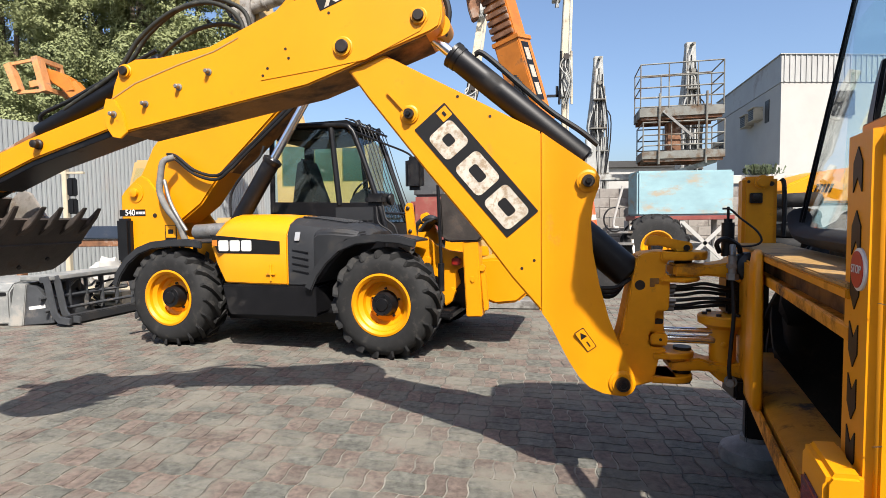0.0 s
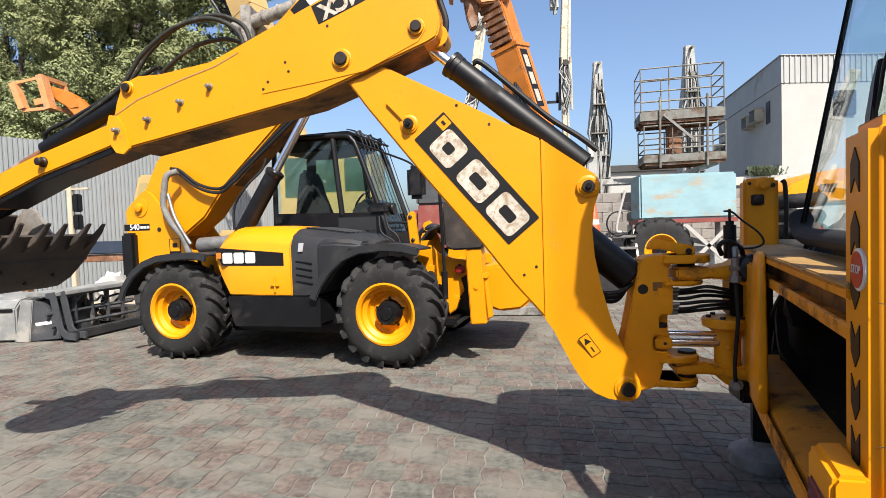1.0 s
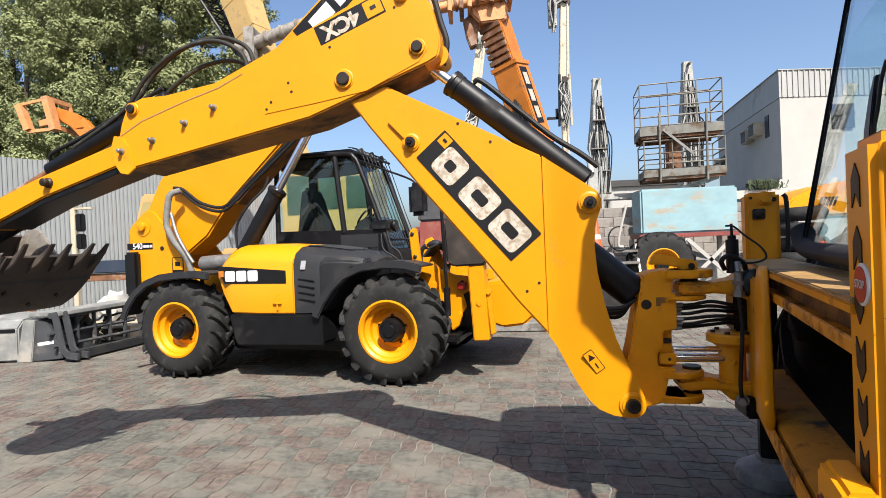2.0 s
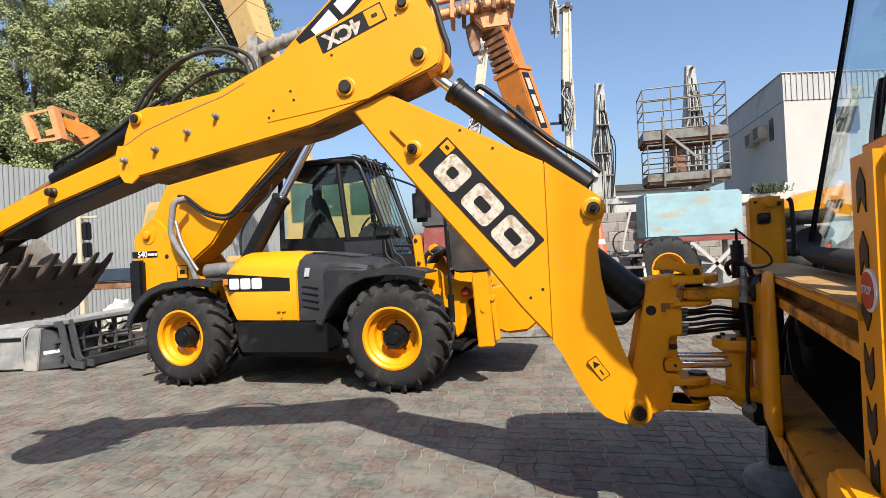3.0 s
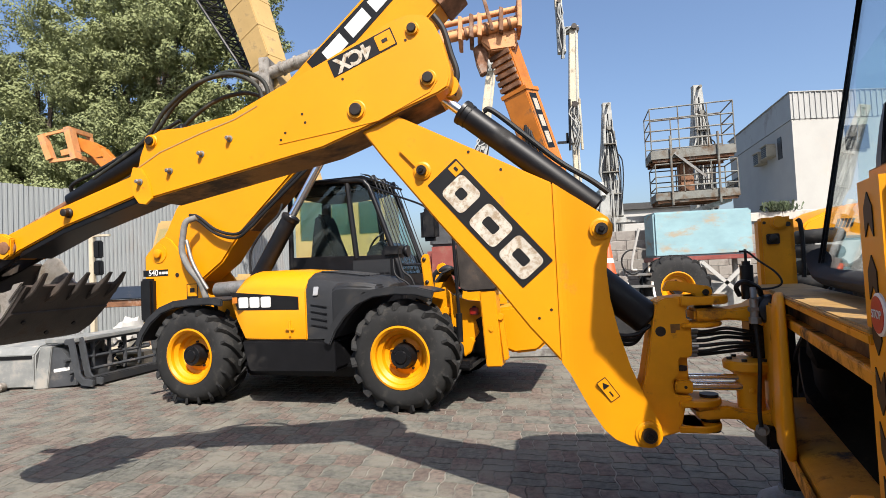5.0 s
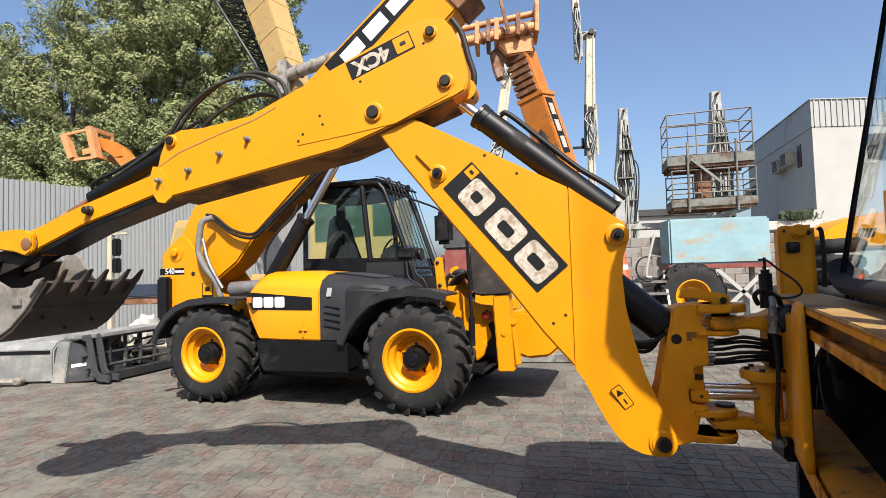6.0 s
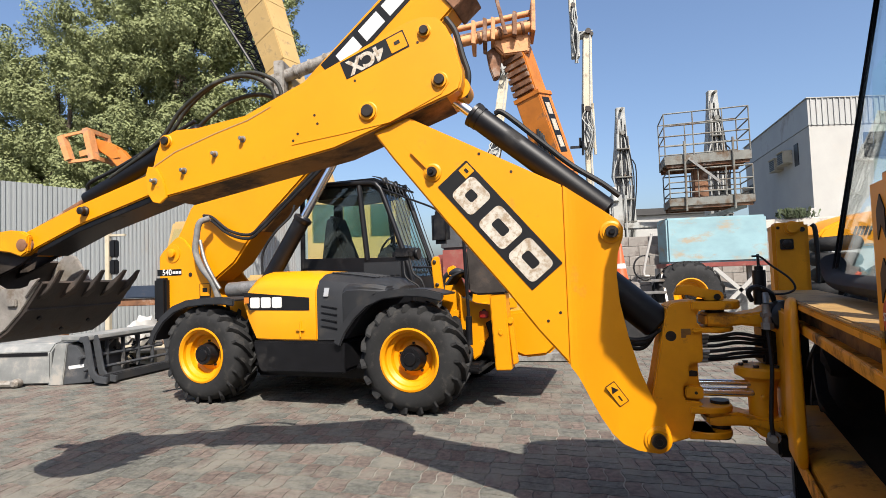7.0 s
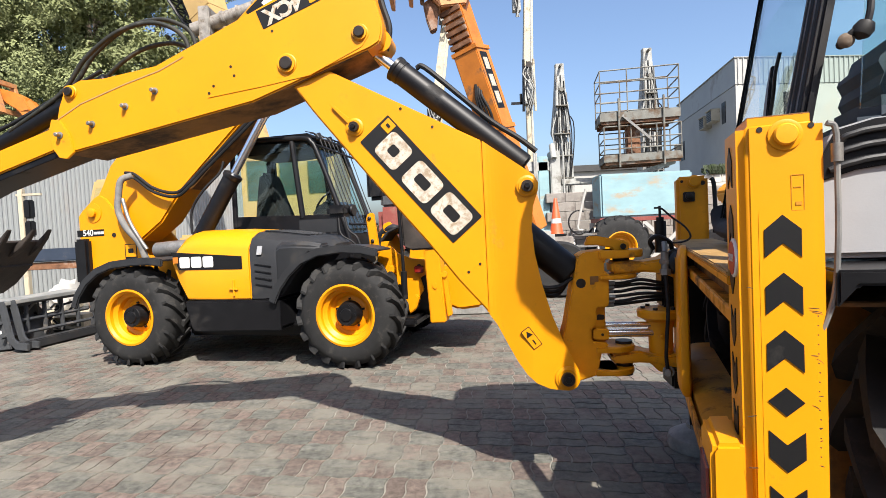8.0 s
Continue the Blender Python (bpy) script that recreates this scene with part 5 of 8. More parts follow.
            if cx == 0:
                pts = [(-0.80, 0.78), (-0.72, 0.94), (-0.61, 1.08), (-0.46, 1.21), (-0.26, 1.29), (0.0, 1.315), (0.22, 1.30), (0.40, 1.255)]
            else:
                pts = [(-3.47, 0.76), (-3.41, 0.90), (-3.29, 1.05), (-3.12, 1.17), (-2.92, 1.235), (-2.65, 1.26), (-2.40, 1.265), (-2.22, 1.24)]
            strip(bm, pts, 0.02, y0, y0 + 0.46, 0.006)
            strip(bm, [(x, z - 0.06) for x, z in pts], 0.09, y0 - 0.022, y0 + 0.016, 0.012)
            part("fender", bm, PLASTIC, root, "black wheel arch")
    # chassis
    bm = grid()
    box(bm, -3.6, 0.9, 0.75, 1.35, 0.45, 1.0, 0.03)
    box(bm, -0.35, 0.35, 0.4, 2.05, 0.5, 0.7, 0.03)
    box(bm, -3.1, -2.4, 0.4, 2.05, 0.5, 0.7, 0.03)
    part("chassis", bm, BLACK, root, "black chassis and axles")
    # Belly boxes added to keep sky light from the ground under the machine.
    bm = grid()
    box(bm, -3.3, 0.7, 0.3, 2.1, 0.40, 0.5, 0.03)
    box(bm, -2.25, -0.5, 0.4, 2.36, 0.29, 0.42, 0.03)
    part("belly_plate", bm, BLACK, root, "black belly boxes added to cut light underneath")
    # rear tower
    bm = grid()
    tower = [(-4.11, 1.16), (-4.11, 1.86), (-4.05, 1.93), (-3.83, 2.1), (-3.76, 2.13), (-3.66, 2.08), (-3.54, 1.94), (-3.30, 1.60), (-3.05, 1.30), (-2.6, 1.25), (-2.6, 0.9), (-3.3, 0.75), (-4.05, 0.8)]
    prism(bm, tower, 0.68, 0.72, 0.006)
    tw = part("boom_tower", bm, YELLOW, root, "yellow rear boom tower")
    bm = grid()
    prism(bm, tower, 1.42, 1.46, 0.006)
    part("tower_plate", bm, YELLOW, tw)
    bm = grid()
    lathe(bm, (-3.86, 0.68, 1.9), (0, -1, 0), [(0.13, 0), (0.13, 0.01), (0.06, 0.012), (0.06, 0.05), (0.05, 0.055)], 22)
    part("pin", bm, YELLOW, tw, "boom pivot pin")
    bm = grid()
    rod(bm, (-3.55, 0.68, 1.59), (-3.55, 0.672, 1.59), 0.03, 14)
    part("hole", bm, PIN, tw)
    bm = grid()
    flat(bm, [(-0.28, -0.045), (0.16, -0.045), (0.16, 0.045), (-0.28, 0.045)], (-3.87, 0.679, 1.63), (1, 0, 0), (0, 0, 1), 0.002)
    plate = part("model_plate", bm, DECAL_DARK, tw, "dark model strip with white marks")
    word_bars(plate, (-3.79, 0.677, 1.628), (1, 0, 0), (0, 0, 1), 0.035, (0.04, 0.05, 0.04), DECAL_WHITE)
    fc = bpy.data.curves.new("number", "FONT")
    fc.body, fc.size, fc.align_x, fc.align_y, fc.extrude, fc.offset = "540", 0.115, "CENTER", "CENTER", 0.001, 0.002
    tmp = new("number_text", fc)
    me = bpy.data.meshes.new_from_object(tmp)
    bpy.data.objects.remove(tmp)
    me.materials.append(DECAL_WHITE)
    part("lettering", me, None, plate, "white model number", Matrix.Translation((-3.965, 0.673, 1.63)) @ pose(0, 0, 0, 90, 0, 0))
    bm = grid()
    flat(bm, rounded(0.19, 0.24, 0.008, 2), (-3.30, 0.679, 1.34), (1, 0, 0), (0, 0, 1), 0.002)
    bd = part("badge_plate", bm, DECAL_DARK, tw)
    bm = grid()
    flat(bm, rounded(0.16, 0.16, 0.006, 2, 0, 0.03), (-3.30, 0.677, 1.34), (1, 0, 0), (0, 0, 1), 0.002)
    part("badge", bm, DECAL_YELLOW, bd)
    bm = grid()
    flat(bm, rounded(0.08, 0.06, 0.006, 2, 0, 0.03), (-3.30, 0.675, 1.34), (1, 0, 0), (0, 0, 1), 0.002)
    part("bar", bm, DECAL_DARK, bd)
    bm = grid()
    box(bm, -4.15, -3.93, 0.60, 1.5, 0.95, 1.555, 0.03)
    part("counterweight", bm, BLACK, tw, "black rear counterweight")
    bm = grid()
    hose(bm, [(-3.22, 0.70, 2.36), (-3.33, 0.63, 2.30), (-3.36, 0.60, 2.1), (-3.36, 0.58, 1.9), (-3.24, 0.56, 1.68), (-3.06, 0.56, 1.48), (-2.98, 0.58, 1.25)], 0.042, 12)
    part("grey_hose", bm, GREY_HOSE, tw, "thick grey hydraulic hose")
    bm = grid()
    hose(bm, [(-3.30, 0.60, 2.05), (-3.17, 0.55, 1.76), (-3.02, 0.54, 1.52), (-2.93, 0.55, 1.38)], 0.024, 12)
    part("steel_tube", bm, STEEL, tw)
    bm = grid()
    lathe(bm, (-2.75, 0.5, 1.36), (1, 0, 0.05), [(0.07, 0), (0.1, 0.03), (0.1, 0.5), (0.085, 0.55)], 18)
    part("exhaust_cover", bm, STEEL, root, "grey heat cover behind the engine pod")

    # boom
    ang = math.atan2(0.80, 1.0)
    d = Vector((math.cos(ang), 0, math.sin(ang)))
    nrm = Vector((-math.sin(ang), 0, math.cos(ang)))
    foot = Vector((-3.86, 0, 1.9))

    def along(s, h):
        p = foot + d * s + nrm * h
        return (p.x, p.z)
    bm = grid()
    prism(bm, [along(-0.2, 0.05), along(-0.1, -0.3), along(0.15, -0.66), along(0.6, -0.70), along(1.1, -0.60), along(5.2, -0.44), along(5.3, 0.42), along(0.9, 0.45), along(0.5, 0.42), along(0.2, 0.30), along(-0.12, 0.2)], 0.86, 1.28, 0.025)
    boom = part("boom", bm, YELLOW, root, "yellow telescopic boom pointing up")
    for s0, s1, h0, h1, q in ((5.2, 6.3, -0.22, 0.36, 0.04), (6.2, 7.0, -0.18, 0.32, 0.08)):
        bm = grid()
        prism(bm, [along(s0, h0), along(s1, h0), along(s1, h1), along(s0, h1)], 0.86 + q, 1.28 - q, 0.015)
        part("boom_section", bm, YELLOW, boom)
    bm = grid()
    prism(bm, [along(5.05, -0.48), along(5.35, -0.48), along(5.35, 0.46), along(5.05, 0.46)], 0.83, 1.31, 0.01)
    part("boom_collar", bm, RUST, boom, "rusty boom end collar")
    bm = grid()
    pp = [Vector((along(s, h)[0], 0.859, along(s, h)[1])) for s, h in ((3.35, 0.05), (5.0, 0.07), (5.0, 0.36), (3.35, 0.40))]
    loft(bm, [[p + Vector((0, k, 0)) for p in pp] for k in (0.0, -0.003)])
    panel = part("maker_panel", bm, DECAL_DARK, boom, "dark maker's panel with white marks")
    for k in range(3):
        bm = grid()
        cx = 3.75 + 0.43 * k
        pp = [Vector((along(cx + a, 0.22 + b)[0], 0.856, along(cx + a, 0.22 + b)[1])) for a, b in ((-0.17, -0.1), (0.17, -0.1), (0.17, 0.1), (-0.17, 0.1))]
        loft(bm, [[p + Vector((0, kk, 0)) for p in pp] for kk in (0.001, -0.004)])
        part("mark", bm, DECAL_WHITE, panel)
    bm = grid()
    for o in (0.0, 0.05):
        hose(bm, [(-3.42, 0.80, 2.42 - o), (-3.25, 0.78, 2.38 - o), (-2.95, 0.76, 2.18 - o), (-2.62, 0.76, 2.10 - o), (-2.42, 0.78, 2.22 - o), (-2.2, 0.82, 2.42 - o), (-1.3, 0.83, 3.12 - o)], 0.022)
    part("hose", bm, HOSE, boom, "pair of black hydraulic hoses")
    # Brown plate along the boom's underside, darker than its sides.
    bm = grid()
    prism(bm, [along(1.2, -0.585), along(4.8, -0.45), along(4.8, -0.51), along(1.2, -0.65)], 0.92, 1.22, 0.01)
    part("boom_underside", bm, BROWN, boom)
    # lift cylinder
    a, b = Vector((-2.22, 0.72, 1.55)), Vector((-1.78, 0.78, 2.25))
    w = (b - a).normalized()
    bm = grid()
    rod(bm, a - w * 0.25, b, 0.105, 22, chamfer=0.015)
    lc = part("lift_cylinder", bm, BLACK_GLOSS, root, "black lift cylinder")
    bm = grid()
    rod(bm, b, b + w * 1.2, 0.052, 18)
    part("cylinder_rod", bm, CHROME, lc, "bright steel cylinder rod")
    bm = grid()
    lathe(bm, b - w * 0.03, w, [(0.11, 0), (0.12, 0.02), (0.12, 0.06), (0.08, 0.08)], 22)
    part("gland", bm, BLACK, lc)
    bm = grid()
    hose(bm, [a + Vector((-0.12, -0.05, 0.0)), a + Vector((-0.10, -0.05, 0.3)), a + Vector((0.10, -0.06, 0.55)), b + Vector((-0.16, -0.04, 0.05)), b + Vector((-0.1, -0.02, 0.2))], 0.016)
    part("hose", bm, HOSE, lc)

    # cab
    y0, y1 = 1.38, 2.32
    side = [(-2.2, 1.40), (-2.19, 1.75), (-2.17, 2.62), (-2.12, 2.75), (-1.98, 2.80), (-1.08, 2.76), (-0.95, 2.70), (-0.88, 2.58), (-0.62, 1.85), (-0.50, 1.45), (-0.48, 1.0), (-0.6, 0.95), (-2.2, 0.95)]
    for i, y in enumerate((y0, y1)):
        for pts, r in (([(-2.19, 1.35), (-2.18, 2.0), (-2.17, 2.62), (-2.11, 2.76), (-1.97, 2.80), (-1.1, 2.765), (-0.97, 2.71), (-0.89, 2.58), (-0.64, 1.88), (-0.50, 1.42), (-0.48, 1.1)], 0.036),):
            bm = grid()
            hose(bm, [(x, y, z) for x, z in pts], r, 10, 3)
            part("cab_frame", bm, BLACK, root, "black tubular cab frame")
        bm = grid()
        hose(bm, [(-1.15, y, 1.70), (-1.20, y, 2.2), (-1.25, y, 2.74)], 0.04, 8, 2)
        part("door_pillar", bm, BLACK, root)
        bm = grid()
        prism(bm, [(-2.2, 0.95), (-2.2, 1.76), (-0.6, 1.72), (-0.5, 1.42), (-0.48, 0.95)], y - 0.02, y + 0.02, 0.012)
        dp = part("lower_door", bm, BLACK, root, "black lower door panel")
        if i == 0:
            bm = grid()
            box(bm, -1.2, -0.64, y - 0.032, y - 0.021, 1.33, 1.67, 0.008)
            vp = part("vent_panel", bm, PLASTIC, dp, "dark grey moulded panel with vent slots")
            for row in range(4):
                for col in range(5):
                    bm = grid()
                    x0 = -1.10 + 0.085 * col + 0.04 * (row % 2)
                    box(bm, x0, x0 + 0.065, y - 0.036, y - 0.031, 1.37 + 0.034 * row, 1.388 + 0.034 * row, 0.003)
                    part("slot", bm, BLACK, vp)
        bm = grid()
        prism(bm, [(-2.14, 1.77), (-2.13, 2.66), (-2.0, 2.75), (-1.28, 2.72), (-1.19, 1.74)], y - 0.004, y + 0.004)
        g = part("side_window", bm, GLASS_GREEN, root, "tinted side window")
        g.visible_shadow = False
        bm = grid()
        prism(bm, [(-1.12, 1.74), (-1.21, 2.71), (-1.07, 2.71), (-0.95, 2.62), (-0.66, 1.73)], y - 0.004, y + 0.004)
        g = part("side_window", bm, GLASS_GREEN, root, "tinted side window")
        g.visible_shadow = False
    bm = grid()
    box(bm, -2.18, -1.0, y0, y1, 2.76, 2.84, 0.03)
    part("cab_roof", bm, BLACK, root, "black cab roof")
    bm = grid()
    prism(bm, [(-2.15, 2.62), (-2.0, 2.60), (-1.5, 2.60), (-1.05, 2.64), (-0.98, 2.70), (-1.08, 2.755), (-2.1, 2.755)], y0 + 0.03, y1 - 0.03, 0.02)
    part("headliner", bm, SEAT, root, "dark moulded cab headliner")
    bm = grid()
    box(bm, -2.16, -2.02, y1 - 0.12, y1 - 0.03, 1.75, 2.62, 0.02)
    part("rear_post", bm, BLACK, root)
    bm = grid()
    box(bm, -2.2, -2.16, y0, y1, 0.95, 1.75, 0.01)
    box(bm, -0.52, -0.48, y0, y1, 0.95, 1.45, 0.01)
    box(bm, -2.18, -0.5, y0, y1, 0.92, 0.97, 0.01)
    part("cab_shell", bm, BLACK, root)
    bm = grid()
    loft(bm, [[(-0.93 + k, y0 + 0.03, 2.64), (-0.93 + k, y1 - 0.03, 2.64), (-0.53 + k, y1 - 0.03, 1.46), (-0.53 + k, y0 + 0.03, 1.46)] for k in (0, 0.008)])
    g = part("windscreen", bm, GLASS_GREEN, root, "sloping windscreen behind guard bars")
    g.visible_shadow = False
    for k in range(8):
        bm = grid()
        y = y0 + 0.02 + (y1 - y0 - 0.04) * k / 7
        hose(bm, [(-1.05, y, 2.86), (-0.88, y, 2.80), (-0.78, y, 2.56), (-0.6, y, 2.0), (-0.42, y, 1.5)], 0.0065, 6, 3)
        part("guard_bar", bm, BLACK, root, "black windscreen guard bar")
    for x, z in ((-0.85, 2.75), (-0.45, 1.58)):
        bm = grid()
        rod(bm, (x, y0 - 0.05, z), (x, y1 + 0.05, z), 0.018, 8)
        part("guard_rail", bm, BLACK, root)
    for y in (1.5, 1.85, 2.2):
        bm = grid()
        lathe(bm, (-0.95, y, 2.79), (1, 0, 0), [(0.03, 0), (0.055, 0.03), (0.06, 0.06), (0.05, 0.065)], 16)
        part("work_lamp", bm, PLASTIC, root, "black round work lamp")
    bm = grid()
    box(bm, -0.12, 0.12, 1.12, 1.24, 1.86, 2.28, 0.05)
    hose(bm, [(-0.92, 1.38, 2.68), (-0.5, 1.28, 2.5), (-0.12, 1.2, 2.34), (0.0, 1.18, 2.24)], 0.013)
    part("mirror", bm, BLACK, root, "black side mirror on an arm")
    bm = grid()
    box(bm, -1.95, -1.5, 1.6, 2.05, 1.35, 1.5, 0.05)
    prism(bm, [(-2.02, 1.45), (-1.62, 1.45), (-1.58, 1.72), (-1.70, 2.02), (-1.76, 2.22), (-1.84, 2.40), (-1.94, 2.38), (-1.98, 2.18), (-2.05, 1.7)], 1.62, 2.03, 0.05)
    box(bm, -1.90, -1.55, 1.55, 1.62, 1.5, 1.68, 0.02)
    part("seat", bm, SEAT, root, "dark driver's seat")
    bm = grid()
    c, tilt = Vector((-1.02, 1.85, 1.93)), Vector((-0.75, 0, 0.65)).normalized()
    u, v = frame_of(tilt)
    hose(bm, [c + (u * math.cos(k * math.pi / 10) + v * math.sin(k * math.pi / 10)) * 0.19 for k in range(21)], 0.014, 8, 1)
    for k in range(3):
        rod(bm, c, c + (u * math.cos(k * 2.1) + v * math.sin(k * 2.1)) * 0.19, 0.01, 6)
    rod(bm, c, c - tilt * 0.4, 0.03, 10)
    part("steering_wheel", bm, BLACK, root, "black steering wheel")
    bm = grid()
    prism(bm, [(-1.12, 1.45), (-1.1, 1.74), (-0.95, 1.9), (-0.78, 1.92), (-0.62, 1.75), (-0.55, 1.45)], 1.5, 2.2, 0.04)
    part("dashboard", bm, PLASTIC, root, "grey dashboard")

    # front end
    plate = [(0.18, 0.95), (0.22, 1.22), (0.36, 1.30), (0.46, 1.2), (0.62, 1.14), (0.80, 1.12), (0.82, 0.98), (0.70, 0.92), (0.74, 0.78), (0.62, 0.62), (0.45, 0.66), (0.3, 0.78)]
    for y in (0.52, 1.8):
        bm = grid()
        prism(bm, plate, y, y + 0.05, 0.008)
        fp = part("front_frame", bm, YELLOW, root, "yellow front stabiliser frame plate")
        bm = grid()
        lathe(bm, (0.70, y, 1.05), (0, -1, 0), [(0.028, 0), (0.028, 0.003)], 12)
        part("hole", bm, PIN, fp)
        bm = grid()
        prism(bm, [(0.30, 1.02), (0.36, 1.08), (0.44, 1.06), (0.42, 0.99), (0.36, 0.96)], y - 0.05, y, 0.01)
        part("bracket", bm, YELLOW, fp)
        bm = grid()
        prism(bm, [(0.55, 0.66), (0.66, 0.74), (0.70, 0.70), (0.66, 0.58), (0.58, 0.52)], y - 0.06, y + 0.02, 0.01)
        part("bracket", bm, YELLOW, fp)
    # Crossmember is black to paint the shaded gap between the front plates.
    bm = grid()
    box(bm, 0.3, 0.9, 0.57, 1.8, 0.55, 1.0, 0.02)
    part("front_crossmember", bm, BLACK, root, "front crossmember coloured black for the shade")
    bm = grid()
    box(bm, 0.66, 0.76, 0.45, 0.52, 0.98, 1.06, 0.01)
    part("reflector", bm, LENS_RED, root, "red side reflector")
    bm = grid()
    hose(bm, [(0.08, 1.0, 1.2), (0.12, 0.95, 1.42), (0.28, 0.9, 1.5), (0.42, 0.9, 1.42), (0.5, 0.9, 1.25)], 0.045, 10)
    part("guard_hoop", bm, PLASTIC, root, "grey plastic hoop")
    for y in (0.30, 1.95):
        bm = grid()
        prism(bm, [(0.82, 1.24), (0.99, 1.26), (1.03, 0.45), (0.86, 0.44)], y, y + 0.2, 0.012)
        leg = part("stabiliser_leg", bm, YELLOW, root, "raised yellow stabiliser leg")
        bm = grid()
        prism(bm, [(1.0, 0.98), (1.05, 0.99), (1.09, 0.52), (1.04, 0.50)], y + 0.04, y + 0.12, 0.008)
        lathe(bm, (1.03, y + 0.04, 0.97), (0, -1, 0), [(0.035, 0), (0.035, 0.02)], 14)
        part("leg_link", bm, YELLOW, leg)
        bm = grid()
        prism(bm, [(0.91, 0.88), (0.95, 0.88), (0.955, 0.83), (0.93, 0.81), (0.905, 0.84)], y - 0.012, y, 0.003)
        part("lug", bm, YELLOW, leg)
        bm = grid()
        prism(bm, [(0.60, 1.28), (0.58, 1.72), (0.62, 1.78), (0.98, 1.72), (1.05, 1.30), (1.0, 1.25), (0.68, 1.24)], y - 0.02, y + 0.22, 0.02)
        part("leg_cover", bm, RUST if y > 1 else BUCKET_DARK, leg, "grimy dark steel leg cover")
    bm = grid()
    prism(bm, [(0.14, 1.20), (0.10, 1.62), (0.13, 1.68), (0.19, 1.68), (0.24, 1.22)], 0.5, 0.56, 0.01)
    fb = part("lamp_bracket", bm, YELLOW, root, "yellow upright lamp bracket")
    for z in (1.62, 1.36):
        bm = grid()
        lathe(bm, (0.145 if z > 1.5 else 0.17, 0.5, z), (0, -1, 0), [(0.022, 0), (0.022, 0.012), (0.012, 0.02)], 10)
        part("bolt", bm, PIN, fb)
    bm = grid()
    strip(bm, [(0.26, 1.34), (0.34, 1.44), (0.46, 1.49), (0.60, 1.47), (0.70, 1.40)], 0.03, 0.55, 1.0, 0.008)
    part("inner_guard", bm, PLASTIC, root, "dark curved plastic guard")
    bm = grid()
    box(bm, -0.42, -0.16, 0.55, 0.80, 1.66, 1.80, 0.04)
    lathe(bm, (-0.16, 0.68, 1.73), (1, 0, 0), [(0.06, 0), (0.075, 0.03), (0.07, 0.05)], 16)
    part("front_lamp", bm, BLACK, root, "black front lamp cluster")
    bm = grid()
    hose(bm, [(-0.2, 0.6, 1.66), (-0.15, 0.58, 1.5), (-0.05, 0.56, 1.42), (0.0, 0.56, 1.3)], 0.014)
    hose(bm, [(-0.28, 0.6, 1.66), (-0.24, 0.56, 1.46), (-0.1, 0.56, 1.36), (-0.05, 0.58, 1.28)], 0.011)
    part("lamp_cable", bm, HOSE, root, "looped black cables")
    bm = grid()
    rod(bm, (0.60, 0.25, 0.72), (0.60, 0.25, 1.02), 0.035, 12)
    rod(bm, (0.60, 0.25, 1.02), (0.575, 0.25, 1.85), 0.018, 10)
    part("stay", bm, BLACK, root, "thin black stay cylinder")
    bm = grid()
    prism(bm, [(0.1, 1.2), (0.16, 1.55), (0.24, 1.58), (0.3, 1.5), (0.42, 1.2)], 0.9, 0.95, 0.01)
    lathe(bm, (0.22, 0.9, 1.5), (0, -1, 0), [(0.05, 0), (0.05, 0.02)], 12)
    part("front_bracket", bm, YELLOW, root)
    bm = grid()
    secs = []
    for x, z0, z1 in ((0.85, 0.62, 1.02), (1.1, 0.52, 1.05), (1.35, 0.55, 1.0), (1.52, 0.7, 0.9)):
        secs.append([(x, 0.7, z0), (x, 0.7, z1), (x, 2.3, z1), (x, 2.3, z0)])
    loft(bm, secs, bevel=0.03)
    part("front_cover", bm, YELLOW, root, "yellow moulded front cover")
    return root


build_telehandler()


# ---- yard behind ----
def beam(bm, p, q, w, h, w2=None, h2=None, bevel=0.0):
    """A box beam from p to q: w across (level), h deep."""
    p, q = Vector(p), Vector(q)
    d = (q - p).normalized()
    side = d.cross(Vector((0, 0, 1)))
    side = side.normalized() if side.length > 0.05 else Vector((1, 0, 0))
    up = side.cross(d)
    w2, h2 = w2 or w, h2 or h
    secs = [[c + side * (a * ww / 2) + up * (b * hh / 2) for a, b in ((-1, -1), (1, -1), (1, 1), (-1, 1))] for c, ww, hh in ((p, w, h), (q, w2, h2))]
    return loft(bm, secs, bevel=bevel)


def rails(parent, name, mat, runs, r=0.02):
    for pts in runs:
        bm = grid()
        hose(bm, pts, r, 6, 0)
        part(name, bm, mat, parent)


# corrugated boundary fence
fence = tagged(thing("fence_wall", pose(-17.3, 6.5, 0, 0, 0, 57.9), "tall grey corrugated steel boundary fence", "fence"), kind="structure")
SHEET_W, FENCE_H, PITCH = 0.96, 4.42, 0.12
bm = grid()
prof = []
for k in range(8):
    x = k * PITCH
    prof += [(x, 0.0), (x + 0.034, 0.0), (x + 0.05, -0.03), (x + 0.10, -0.03)]
prof += [(SHEET_W + 0.01, 0.0)]
secs = []
for z in (0.0, FENCE_H):
    secs.append([(x, y, z) for x, y in prof] + [(x, y + 0.004, z) for x, y in reversed(prof)])
loft(bm, secs)
sheet = mesh_of("sheet", bm, SHEET, 20)
rnd = random.Random(4)
for k in range(20):
    part("sheet", sheet, None, fence, "", Matrix.Translation((k * SHEET_W, rnd.uniform(-0.01, 0.01), rnd.uniform(-0.03, 0.03))))
for z in (0.8, 2.4, 4.0):
    bm = grid()
    box(bm, 0, 20 * SHEET_W, 0.02, 0.08, z, z + 0.06)
    part("fence_rail", bm, STEEL, fence)
